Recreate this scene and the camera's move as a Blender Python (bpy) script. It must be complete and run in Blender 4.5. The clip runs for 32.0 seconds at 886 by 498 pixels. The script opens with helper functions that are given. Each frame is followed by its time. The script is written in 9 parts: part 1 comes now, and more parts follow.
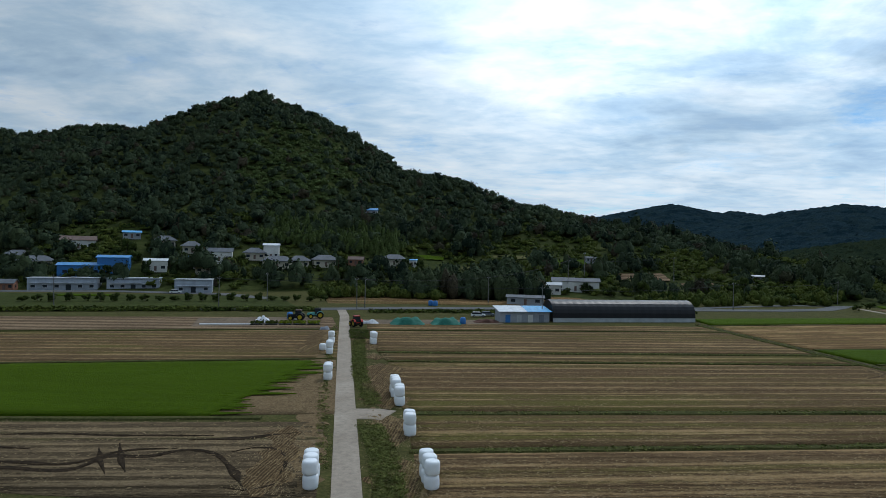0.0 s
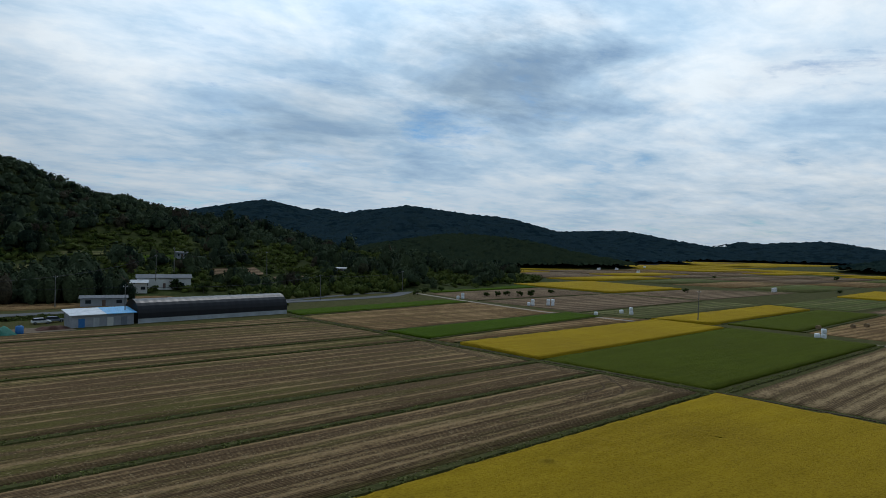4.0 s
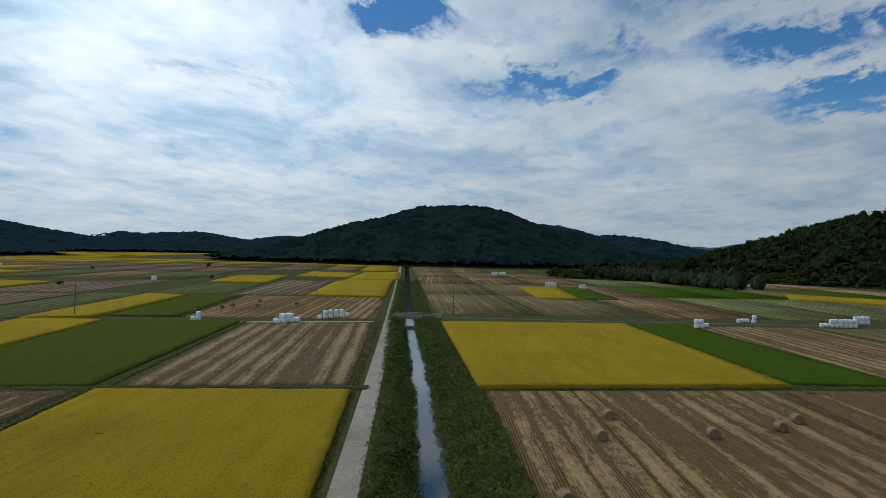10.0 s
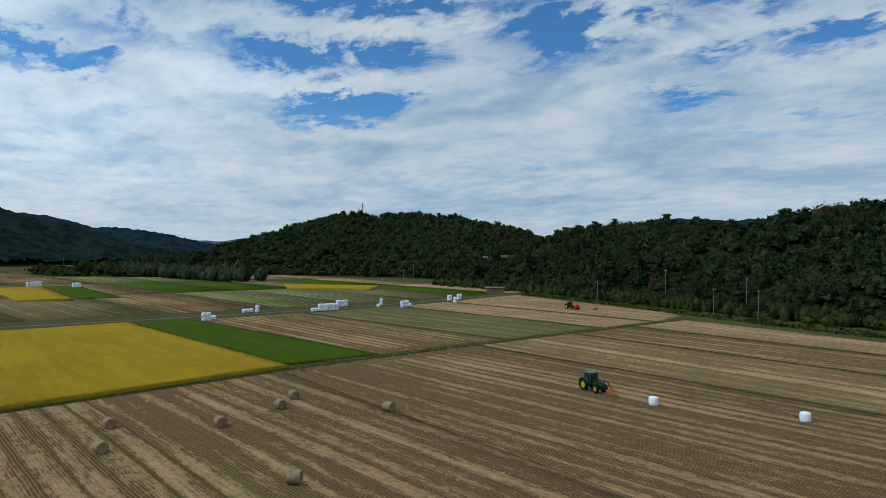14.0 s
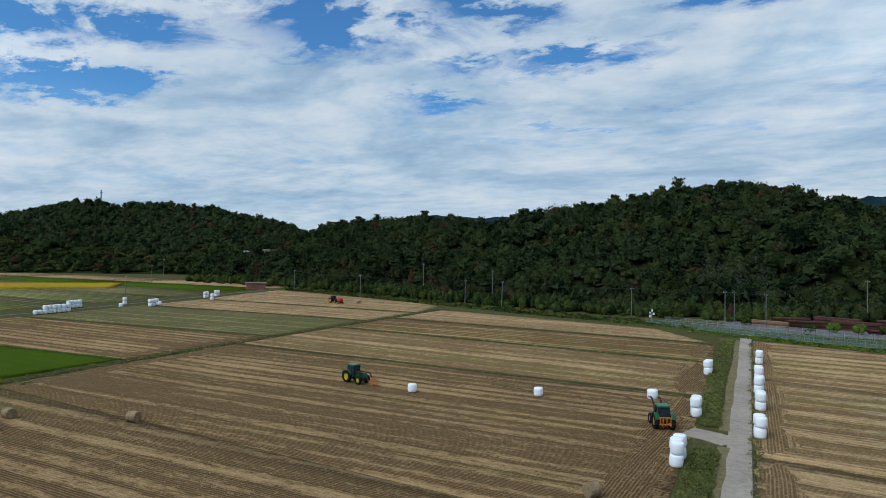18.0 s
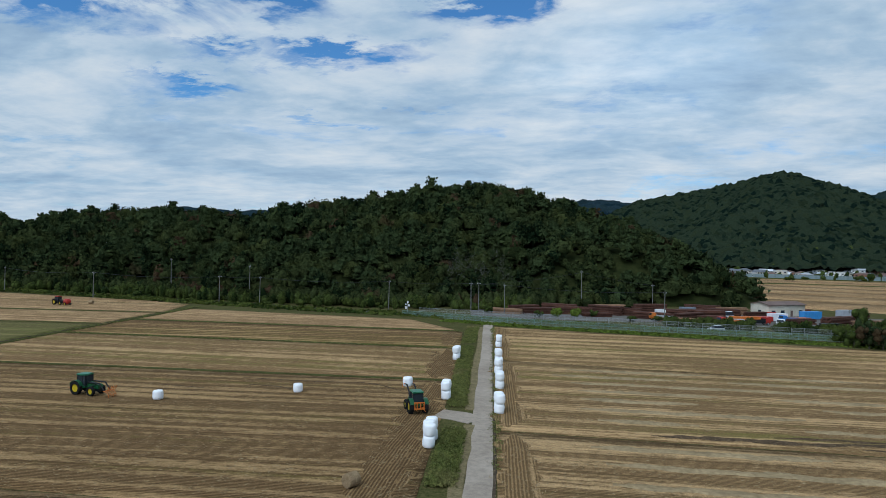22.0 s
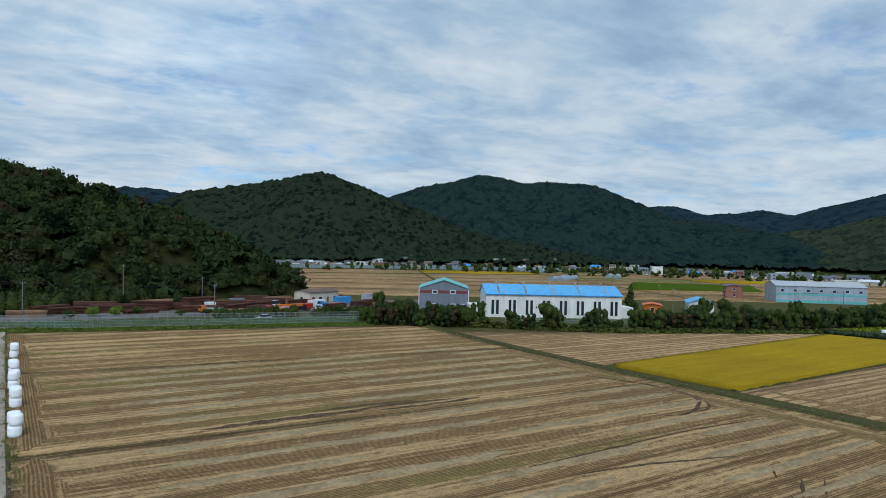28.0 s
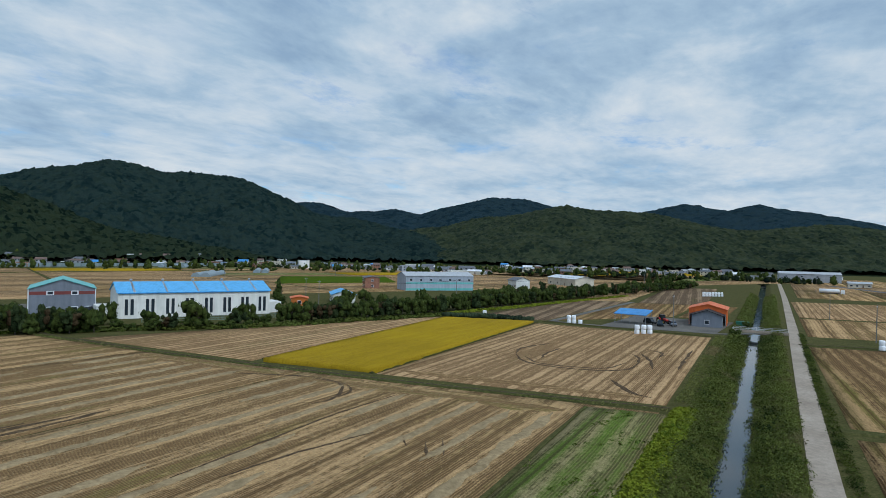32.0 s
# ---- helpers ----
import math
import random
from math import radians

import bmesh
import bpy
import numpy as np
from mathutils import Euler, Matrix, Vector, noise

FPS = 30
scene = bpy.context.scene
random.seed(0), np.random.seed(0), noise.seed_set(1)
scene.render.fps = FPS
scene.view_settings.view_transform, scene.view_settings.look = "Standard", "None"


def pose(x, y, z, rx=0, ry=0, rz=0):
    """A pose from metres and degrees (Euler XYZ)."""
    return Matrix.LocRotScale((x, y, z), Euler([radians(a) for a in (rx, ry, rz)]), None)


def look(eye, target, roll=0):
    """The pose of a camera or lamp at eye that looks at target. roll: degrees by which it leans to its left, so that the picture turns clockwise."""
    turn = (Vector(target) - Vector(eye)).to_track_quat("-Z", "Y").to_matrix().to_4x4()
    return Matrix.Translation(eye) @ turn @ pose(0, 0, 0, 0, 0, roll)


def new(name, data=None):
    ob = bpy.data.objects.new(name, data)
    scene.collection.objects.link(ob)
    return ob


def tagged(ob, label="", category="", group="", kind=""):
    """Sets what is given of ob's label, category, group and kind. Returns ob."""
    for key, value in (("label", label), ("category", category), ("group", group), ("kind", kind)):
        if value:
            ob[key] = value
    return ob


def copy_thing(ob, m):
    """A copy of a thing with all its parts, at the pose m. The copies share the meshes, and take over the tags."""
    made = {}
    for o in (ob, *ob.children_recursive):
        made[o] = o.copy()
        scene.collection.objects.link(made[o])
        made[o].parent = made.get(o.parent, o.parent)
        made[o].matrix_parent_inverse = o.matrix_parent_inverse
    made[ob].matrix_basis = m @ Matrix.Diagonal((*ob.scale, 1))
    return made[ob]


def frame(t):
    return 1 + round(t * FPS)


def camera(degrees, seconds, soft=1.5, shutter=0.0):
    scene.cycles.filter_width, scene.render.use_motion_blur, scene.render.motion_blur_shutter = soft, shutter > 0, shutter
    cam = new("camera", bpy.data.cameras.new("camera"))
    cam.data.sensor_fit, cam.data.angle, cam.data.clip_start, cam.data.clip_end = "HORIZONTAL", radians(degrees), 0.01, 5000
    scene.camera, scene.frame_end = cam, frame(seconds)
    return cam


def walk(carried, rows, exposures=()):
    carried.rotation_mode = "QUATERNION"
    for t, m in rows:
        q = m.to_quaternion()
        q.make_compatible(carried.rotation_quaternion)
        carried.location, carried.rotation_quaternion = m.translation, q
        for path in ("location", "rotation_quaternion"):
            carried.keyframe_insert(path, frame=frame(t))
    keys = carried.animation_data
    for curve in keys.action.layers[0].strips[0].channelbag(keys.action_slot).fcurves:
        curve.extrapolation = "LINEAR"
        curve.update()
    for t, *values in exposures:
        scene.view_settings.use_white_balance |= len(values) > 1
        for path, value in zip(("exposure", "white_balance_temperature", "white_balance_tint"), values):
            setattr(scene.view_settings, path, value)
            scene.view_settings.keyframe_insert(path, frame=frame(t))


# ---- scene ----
cam = camera(70.23, 32.0, soft=0.7)
EYE = 21.0
# seconds, yaw, pitch, roll: the drone hovers over the canal and turns
TURNS = [
    (0, 0.06, -0.44, 1.30), (0.5, -4.66, -0.38, 1.31), (1, -9.36, -0.32, 1.32),
    (1.5, -14.08, -0.26, 1.32), (2, -18.74, -0.21, 1.32), (2.5, -23.34, -0.18, 1.34),
    (3, -27.55, -0.15, 1.34), (3.5, -31.63, -0.12, 1.33), (5.5, -47.91, -0.12, 1.18),
    (6, -51.99, -0.10, 1.16), (6.5, -56.05, -0.08, 1.16), (7, -60.19, -0.09, 1.15),
    (7.5, -64.32, -0.10, 1.13), (8, -68.43, -0.09, 1.08), (8.5, -72.54, -0.06, 1.05),
    (9, -77.02, -0.04, 1.04), (9.5, -82.26, -0.02, 1.03), (10, -88.09, 0.04, 1.03),
    (10.5, -94.18, 0.06, 1.02), (11, -100.29, 0.10, 1.00), (11.5, -106.41, 0.14, 0.99),
    (12, -112.55, 0.20, 0.97), (12.5, -118.66, 0.23, 0.92), (13, -124.11, 0.22, 0.87),
    (13.5, -127.98, 0.22, 0.85), (15.5, -137.64, 0.10, 0.92), (16, -140.54, 0.07, 0.94),
    (16.5, -143.41, 0.07, 0.96), (17, -146.23, 0.06, 0.99), (17.5, -149.01, 0.05, 1.02),
    (18, -152.01, 0.04, 1.06), (18.5, -154.74, 0.02, 1.10), (19, -157.62, 0.02, 1.13),
    (19.5, -160.49, 0.01, 1.15), (20, -163.35, 0.01, 1.15), (20.5, -165.95, -0.01, 1.15),
    (21, -168.51, -0.03, 1.16), (21.5, -171.06, -0.04, 1.16), (22, -173.57, -0.04, 1.18),
    (22.5, -176.27, -0.05, 1.21), (23, -179.24, -0.05, 1.22), (23.5, -182.49, -0.04, 1.22),
    (24, -185.92, -0.02, 1.23), (24.5, -189.30, 0.00, 1.24), (25, -192.67, 0.02, 1.27),
    (25.5, -196.07, 0.05, 1.29), (27.5, -209.53, 0.12, 1.32), (28, -212.88, 0.13, 1.33),
    (28.5, -216.24, 0.15, 1.34), (29, -219.73, 0.18, 1.35), (29.5, -223.37, 0.20, 1.34),
    (30, -227.00, 0.20, 1.31), (30.5, -230.69, 0.23, 1.28), (31, -234.93, 0.26, 1.25),
    (31.5, -239.49, 0.29, 1.24), (32, -244.09, 0.33, 1.23),
]
EXPOSURES = [(0.0, -0.5, 6250, 10), (3.0, -0.8, 6220, 10), (6.0, -1.06, 6200, 10), (9.0, -0.9, 6200, 10), (13.0, -0.45, 6100, 10), (19.0, -0.2, 6100, 10), (32.0, -0.2, 6150, 10)]
walk(cam, [(t, pose(0, 0, EYE, 90 + pitch, 0, yaw) @ pose(0, 0, 0, 0, 0, roll)) for t, yaw, pitch, roll in TURNS], EXPOSURES)

# ---- light ----
SUN_AZ, SUN_EL = 30.0, 50.0


def node(tree, kind, **values):
    n = tree.nodes.new(kind)
    for key, value in values.items():
        if key in n.inputs:
            n.inputs[key].default_value = value
    return n


def maths(tree, op, a, b=None, clamp=False):
    n = tree.nodes.new("ShaderNodeMath")
    n.operation, n.use_clamp = op, clamp
    for i, v in enumerate((a, b)):
        if v is None:
            continue
        if isinstance(v, (int, float)):
            n.inputs[i].default_value = v
        else:
            tree.links.new(v, n.inputs[i])
    return n.outputs[0]


def ramp(tree, value, stops):
    n = tree.nodes.new("ShaderNodeValToRGB")
    el = n.color_ramp.elements
    while len(el) < len(stops):
        el.new(0.5)
    for e, (p, c) in zip(el, stops):
        e.position = p
        e.color = (c, c, c, 1) if isinstance(c, (int, float)) else (*c, 1)
    tree.links.new(value, n.inputs[0])
    return n.outputs[0]


def blend(tree, fac, a, b, mode="MIX"):
    n = tree.nodes.new("ShaderNodeMix")
    n.data_type, n.blend_type = "RGBA", mode
    for i, v in ((0, fac), (6, a), (7, b)):
        if isinstance(v, (int, float)):
            n.inputs[i].default_value = v
        elif isinstance(v, tuple):
            n.inputs[i].default_value = (*v, 1)
        else:
            tree.links.new(v, n.inputs[i])
    return n.outputs[2]


def noise_of(tree, vec, scale, detail=4.0, rough=0.55, distort=0.0, stretch=None, turn=0.0):
    if stretch:
        m = tree.nodes.new("ShaderNodeMapping")
        m.inputs["Scale"].default_value = stretch
        m.inputs["Rotation"].default_value = (0, 0, radians(turn))
        tree.links.new(vec, m.inputs["Vector"])
        vec = m.outputs[0]
    n = node(tree, "ShaderNodeTexNoise", Scale=scale, Detail=detail, Roughness=rough, Distortion=distort)
    tree.links.new(vec, n.inputs["Vector"])
    return n.outputs["Fac"]


world = bpy.data.worlds.new("sky")
scene.world = world
world.use_nodes = True
wt = world.node_tree
wt.nodes.clear()
wout = wt.nodes.new("ShaderNodeOutputWorld")
bg = wt.nodes.new("ShaderNodeBackground")
sky = wt.nodes.new("ShaderNodeTexSky")
sky.sky_type, sky.sun_disc = "NISHITA", False
sky.sun_elevation, sky.sun_rotation = radians(SUN_EL), radians(SUN_AZ)
sky.air_density, sky.dust_density, sky.ozone_density = 1.0, 0.3, 2.2
way = wt.nodes.new("ShaderNodeTexCoord").outputs["Generated"]
sep = wt.nodes.new("ShaderNodeSeparateXYZ")
wt.links.new(way, sep.inputs[0])
# cloud sheet: the way projected on a layer overhead
up = maths(wt, "ADD", maths(wt, "MAXIMUM", sep.outputs[2], 0.0), 0.13)
px = maths(wt, "DIVIDE", sep.outputs[0], up)
py = maths(wt, "DIVIDE", sep.outputs[1], up)
flat = wt.nodes.new("ShaderNodeCombineXYZ")
wt.links.new(px, flat.inputs[0])
wt.links.new(py, flat.inputs[1])
deck = flat.outputs[0]
big = noise_of(wt, deck, 0.55, 3.0, 0.5, 0.4)
mid = noise_of(wt, deck, 1.7, 11.0, 0.6, 0.5, stretch=(0.95, 1.1, 1.0), turn=32)
fine = noise_of(wt, deck, 7.0, 8.0, 0.66, 0.2, stretch=(0.8, 1.2, 1.0), turn=32)
# where the way points: degrees round from the north and up from the horizon
round_deg = maths(wt, "MULTIPLY", maths(wt, "ARCTAN2", sep.outputs[0], sep.outputs[1]), 57.29578)
round_deg = maths(wt, "ADD", maths(wt, "MODULO", maths(wt, "ADD", round_deg, 420.0), 360.0), -60.0)
up_deg = maths(wt, "MULTIPLY", maths(wt, "ARCSINE", sep.outputs[2]), 57.29578)
# torn edges: the ovals below are looked up a few degrees off, by the clouds' own grain
round_torn = maths(wt, "ADD", round_deg, maths(wt, "MULTIPLY", maths(wt, "SUBTRACT", mid, 0.5), 30.0))
up_torn = maths(wt, "ADD", up_deg, maths(wt, "MULTIPLY", maths(wt, "SUBTRACT", maths(wt, "ADD", mid, fine), 1.0), 7.0))


def sky_spots(spots):
    """Soft ovals of sky: degrees round, degrees up, half width, half height, weight."""
    out = 0.0
    for a, e, w, h, k in spots:
        da = maths(wt, "MULTIPLY", maths(wt, "SUBTRACT", round_torn, a), 1.0 / w)
        de = maths(wt, "MULTIPLY", maths(wt, "SUBTRACT", up_torn, e), 1.0 / h)
        d2 = maths(wt, "ADD", maths(wt, "MULTIPLY", da, da), maths(wt, "MULTIPLY", de, de))
        spot = maths(wt, "MULTIPLY", maths(wt, "EXPONENT", maths(wt, "MULTIPLY", d2, -1.0)), k)
        out = spot if isinstance(out, float) else maths(wt, "MAXIMUM", out, spot)
    return out


# gaps of clear sky, and the thick grey undersides
gaps = sky_spots([(83, 20.5, 4.5, 2.0, 0.95), (104, 17, 6, 1.8, 0.6), (97, 14.5, 8, 1.5, 0.85), (67, 22, 5, 1.4, 0.9), (118, 17, 9, 1.9, 1.0), (121, 12.3, 7, 1.5, 0.9), (124, 22, 20, 1.7, 1.0), (107, 20.5, 7, 1.2, 0.5),
                  (142, 18.5, 9, 2.2, 0.9), (158, 21, 10, 1.8, 0.9), (165, 11.4, 4, 1.0, 0.6), (177, 21, 6, 1.8, 0.9), (153, 15.8, 4, 1.2, 0.6), (162, 16.8, 6, 1.4, 0.75), (150, 12.6, 4, 1.0, 0.55)])
greys = sky_spots([(41, 15, 9, 4.5, 0.9), (-33, 17, 9, 4, 0.7), (83, 9, 9, 2, 0.55), (133, 4.5, 13, 2.2, 0.6), (234, 19, 14, 3.5, 0.6), (250, 12, 14, 1.6, 0.45), (26, 11, 9, 5, 0.55), (212, 20, 8, 2, 0.3), (160, 9, 14, 4, 0.35), (208, 12, 9, 4, 0.4), (262, 17, 12, 6, 0.5), (243, 20, 8, 4, 0.35)])
lights = sky_spots([(74, 13, 22, 11, 0.8), (8, 16, 9, 5, 0.25), (100, 9, 12, 5, 0.35), (192, 16, 10, 5, 0.25), (112, 15, 9, 4, 0.3)])
# glow of the veiled sun
sx, sy, sz = math.sin(radians(SUN_AZ)) * math.cos(radians(SUN_EL)), math.cos(radians(SUN_AZ)) * math.cos(radians(SUN_EL)), math.sin(radians(SUN_EL))
dot = maths(wt, "ADD", maths(wt, "MULTIPLY", sep.outputs[0], sx), maths(wt, "ADD", maths(wt, "MULTIPLY", sep.outputs[1], sy), maths(wt, "MULTIPLY", sep.outputs[2], sz)))
dot = maths(wt, "MAXIMUM", dot, 0.0)
glow = maths(wt, "POWER", dot, 4.5)
cover = maths(wt, "ADD", maths(wt, "MULTIPLY", big, 0.3), maths(wt, "ADD", maths(wt, "MULTIPLY", mid, 0.85), maths(wt, "MULTIPLY", fine, 0.32)))
high = ramp(wt, maths(wt, "MULTIPLY", up_deg, 1.0 / 90), [(0.28, 0.0), (0.45, 0.13)])
cover = maths(wt, "SUBTRACT", maths(wt, "ADD", cover, 0.16), maths(wt, "ADD", high, maths(wt, "MULTIPLY", gaps, 0.46)))
body = ramp(wt, cover, [(0.60, 0.0), (0.70, 0.55), (0.80, 0.93), (0.92, 1.0)])
shade_noise = noise_of(wt, deck, 1.35, 9.0, 0.56, 0.4, stretch=(0.95, 1.1, 1.0), turn=32)
cells = noise_of(wt, deck, 6.5, 5.0, 0.6, 0.3, stretch=(0.8, 1.2, 1.0), turn=20)
haze = ramp(wt, sep.outputs[2], [(0.0, 0.75), (0.12, 0.25), (0.22, 0.0)])
tone = maths(wt, "ADD", maths(wt, "ADD", maths(wt, "ADD", shade_noise, maths(wt, "MULTIPLY", maths(wt, "SUBTRACT", 0.57, shade_noise), haze)), maths(wt, "MULTIPLY", maths(wt, "SUBTRACT", cells, 0.5), 0.27)), maths(wt, "ADD", maths(wt, "MULTIPLY", greys, -0.17), maths(wt, "MULTIPLY", lights, 0.06)))
shade = ramp(wt, tone, [(0.30, (0.42, 0.60, 0.80)), (0.43, (0.57, 0.76, 0.93)), (0.54, (0.78, 0.92, 1.03)), (0.66, (0.97, 1.05, 1.09))])
bright = maths(wt, "ADD", maths(wt, "ADD", 0.77, maths(wt, "MULTIPLY", lights, 0.60)), maths(wt, "MULTIPLY", glow, maths(wt, "SUBTRACT", 2.2, maths(wt, "MULTIPLY", greys, 1.6))))
scaled = wt.nodes.new("ShaderNodeVectorMath")
scaled.operation = "SCALE"
wt.links.new(shade, scaled.inputs[0])
wt.links.new(bright, scaled.inputs["Scale"])
clear = wt.nodes.new("ShaderNodeVectorMath")
clear.operation = "SCALE"
wt.links.new(blend(wt, 1.0, sky.outputs[0], (0.50, 0.92, 1.22), "MULTIPLY"), clear.inputs[0])
clear.inputs["Scale"].default_value = 0.11
low = ramp(wt, sep.outputs[2], [(0.0, 0.8), (0.10, 0.4), (0.22, 0.0)])
cloudy = maths(wt, "MAXIMUM", body, maths(wt, "MULTIPLY", low, 0.75))
wt.links.new(blend(wt, cloudy, clear.outputs[0], scaled.outputs[0]), bg.inputs[0])
bg.inputs[1].default_value = 1.0
wt.links.new(bg.outputs[0], wout.inputs[0])

sun = new("sun", bpy.data.lights.new("sun", "SUN"))
sun.data.energy, sun.data.angle, sun.data.color = 1.25, radians(14), (1.0, 0.97, 0.93)
sun.matrix_world = look((sx * 100, sy * 100, sz * 100), (0, 0, 0))

# ---- materials ----
def material(name, rough=0.85, metal=0.0):
    m = bpy.data.materials.new(name)
    m.use_nodes = True
    t = m.node_tree
    b = t.nodes["Principled BSDF"]
    b.inputs["Roughness"].default_value, b.inputs["Metallic"].default_value = rough, metal
    b.inputs["Specular IOR Level"].default_value = 0.25
    return m, t, b


def coord(t, kind="Object"):
    return t.nodes.new("ShaderNodeTexCoord").outputs[kind]


def bump(t, b, height, strength=0.4, dist=0.05):
    n = node(t, "ShaderNodeBump", Strength=strength, Distance=dist)
    t.links.new(height, n.inputs["Height"])
    t.links.new(n.outputs[0], b.inputs["Normal"])


def mottled(name, a, c, scale=1.0, rough=0.85, metal=0.0, relief=0.3, dist=0.02, per=0.0, grime=0.25):
    """Two-tone surface with fine grain and broad stains; per: tone change from thing to thing."""
    m, t, b = material(name, rough, metal)
    if rough >= 0.9:
        b.inputs["Specular IOR Level"].default_value = 0.03
    v = coord(t)
    n1 = noise_of(t, v, 2.2 * scale, 8.0, 0.65)
    n2 = noise_of(t, v, 0.35 * scale, 3.0, 0.5)
    f = ramp(t, n1, [(0.3, 0.0), (0.7, 1.0)])
    col = blend(t, f, a, c)
    dirt = ramp(t, n2, [(0.35, 1.0), (0.65, 1.0 - grime)])
    col = blend(t, 1.0, col, dirt, "MULTIPLY")
    if per:
        r = t.nodes.new("ShaderNodeObjectInfo").outputs["Random"]
        col = blend(t, 1.0, col, ramp(t, r, [(0.0, 1.0 - per), (1.0, 1.0 + per * 0.5)]), "MULTIPLY")
    t.links.new(col, b.inputs["Base Color"])
    bump(t, b, n1, relief, dist)
    return m


def rows_field(name, dark, pale, green, turn=5.0, swath=2.4, pale_part=0.5, green_part=0.2, wide=7.0, ridge=(0.14, 0.36), force=0.40):
    """Mown paddy: straw windrows one to a pass, wheel lines between, stubble rows, green regrowth."""
    m, t, b = material(name, 1.0)
    b.inputs["Specular IOR Level"].default_value = 0.03
    v = coord(t)
    wob = node(t, "ShaderNodeTexNoise", Scale=0.05, Detail=3.0)
    t.links.new(v, wob.inputs["Vector"])
    sc = t.nodes.new("ShaderNodeVectorMath")
    sc.operation = "SCALE"
    sc.inputs["Scale"].default_value = 0.9
    t.links.new(wob.outputs["Color"], sc.inputs[0])
    warp = t.nodes.new("ShaderNodeVectorMath")
    warp.operation = "ADD"
    t.links.new(v, warp.inputs[0])
    t.links.new(sc.outputs[0], warp.inputs[1])
    mp = t.nodes.new("ShaderNodeMapping")
    mp.inputs["Rotation"].default_value = (0, 0, radians(-turn))
    t.links.new(warp.outputs[0], mp.inputs["Vector"])
    w = mp.outputs[0]
    xyz = t.nodes.new("ShaderNodeSeparateXYZ")
    t.links.new(w, xyz.inputs[0])
    band = maths(t, "DIVIDE", xyz.outputs[1], swath)
    fr = maths(t, "FRACT", band)
    edge = maths(t, "MINIMUM", fr, maths(t, "SUBTRACT", 1.0, fr))
    wn = t.nodes.new("ShaderNodeTexWhiteNoise")
    wn.noise_dimensions = "1D"
    t.links.new(maths(t, "FLOOR", band), wn.inputs["W"])
    lot = wn.outputs["Value"]
    fleck = noise_of(t, w, 1.0, 7.0, 0.72, 0.0, stretch=(0.55, 2.6, 1))
    streak = noise_of(t, w, 1.0, 5.0, 0.6, 0.0, stretch=(0.035, 1.1, 1))
    clods = noise_of(t, v, 1.1, 8.0, 0.72)
    patch = noise_of(t, v, 0.045, 4.0, 0.6)
    broad = noise_of(t, w, 1.0, 2.0, 0.5, 0.0, stretch=(0.008, 1.0 / wide, 1))

    def about(x, k):
        return maths(t, "MULTIPLY", maths(t, "SUBTRACT", x, 0.5), k)

    def total(*xs):
        out = xs[0]
        for x in xs[1:]:
            out = maths(t, "ADD", out, x)
        return out

    row = ramp(t, edge, [(ridge[0], 0.0), (ridge[1], 1.0)])
    thin = maths(t, "FRACT", maths(t, "DIVIDE", xyz.outputs[1], swath / max(2, round(swath / 1.2))))
    thin = ramp(t, maths(t, "MINIMUM", thin, maths(t, "SUBTRACT", 1.0, thin)), [(0.12, 0.0), (0.4, 1.0)])
    straw = total(maths(t, "MULTIPLY", row, force), maths(t, "MULTIPLY", thin, 0.16), -0.16, about(lot, 0.30), about(streak, 1.15), about(fleck, 1.25), about(patch, 0.9), about(clods, 0.7))
    k = 0.43 - pale_part * 0.5
    wave = node(t, "ShaderNodeTexWave", Scale=0.95, Distortion=0.8, Detail=1.0)
    wave.wave_type, wave.bands_direction = "BANDS", "Y"
    t.links.new(w, wave.inputs["Vector"])
    stub = total(wave.outputs["Fac"], about(fleck, 1.2), about(clods, 0.8))
    base = blend(t, ramp(t, stub, [(0.35, 0.0), (0.95, 1.0)]), tuple(c * 0.78 for c in dark), tuple(0.68 * c + 0.32 * p for c, p in zip(dark, pale)))
    gk = 0.66 - green_part * 0.34
    gs = total(maths(t, "MULTIPLY", broad, 0.75), about(fleck, 0.5), about(streak, 0.4), 0.12, maths(t, "MULTIPLY", row, -0.06))
    base = blend(t, ramp(t, gs, [(gk - 0.05, 0.0), (gk + 0.12, 0.85)]), base, green)
    col = blend(t, ramp(t, straw, [(k - 0.16, 0.0), (k + 0.06, 0.5), (k + 0.36, 1.0)]), base, pale)
    # wheel lines between the passes, broken here and there
    line = maths(t, "MULTIPLY", ramp(t, edge, [(0.03, 1.0), (0.09, 0.0)]), ramp(t, total(streak, about(lot, 0.35)), [(0.46, 0.0), (0.56, 0.75)]))
    col = blend(t, line, col, tuple(c * 0.62 for c in dark))
    grain = ramp(t, noise_of(t, v, 5.0, 8.0, 0.82), [(0.33, 0.55), (0.67, 1.4)])
    col = blend(t, 1.0, col, grain, "MULTIPLY")
    t.links.new(col, b.inputs["Base Color"])
    bump(t, b, total(maths(t, "MULTIPLY", straw, 0.6), maths(t, "MULTIPLY", clods, 0.7), maths(t, "MULTIPLY", fleck, 0.5)), 0.7, 0.2)
    return m


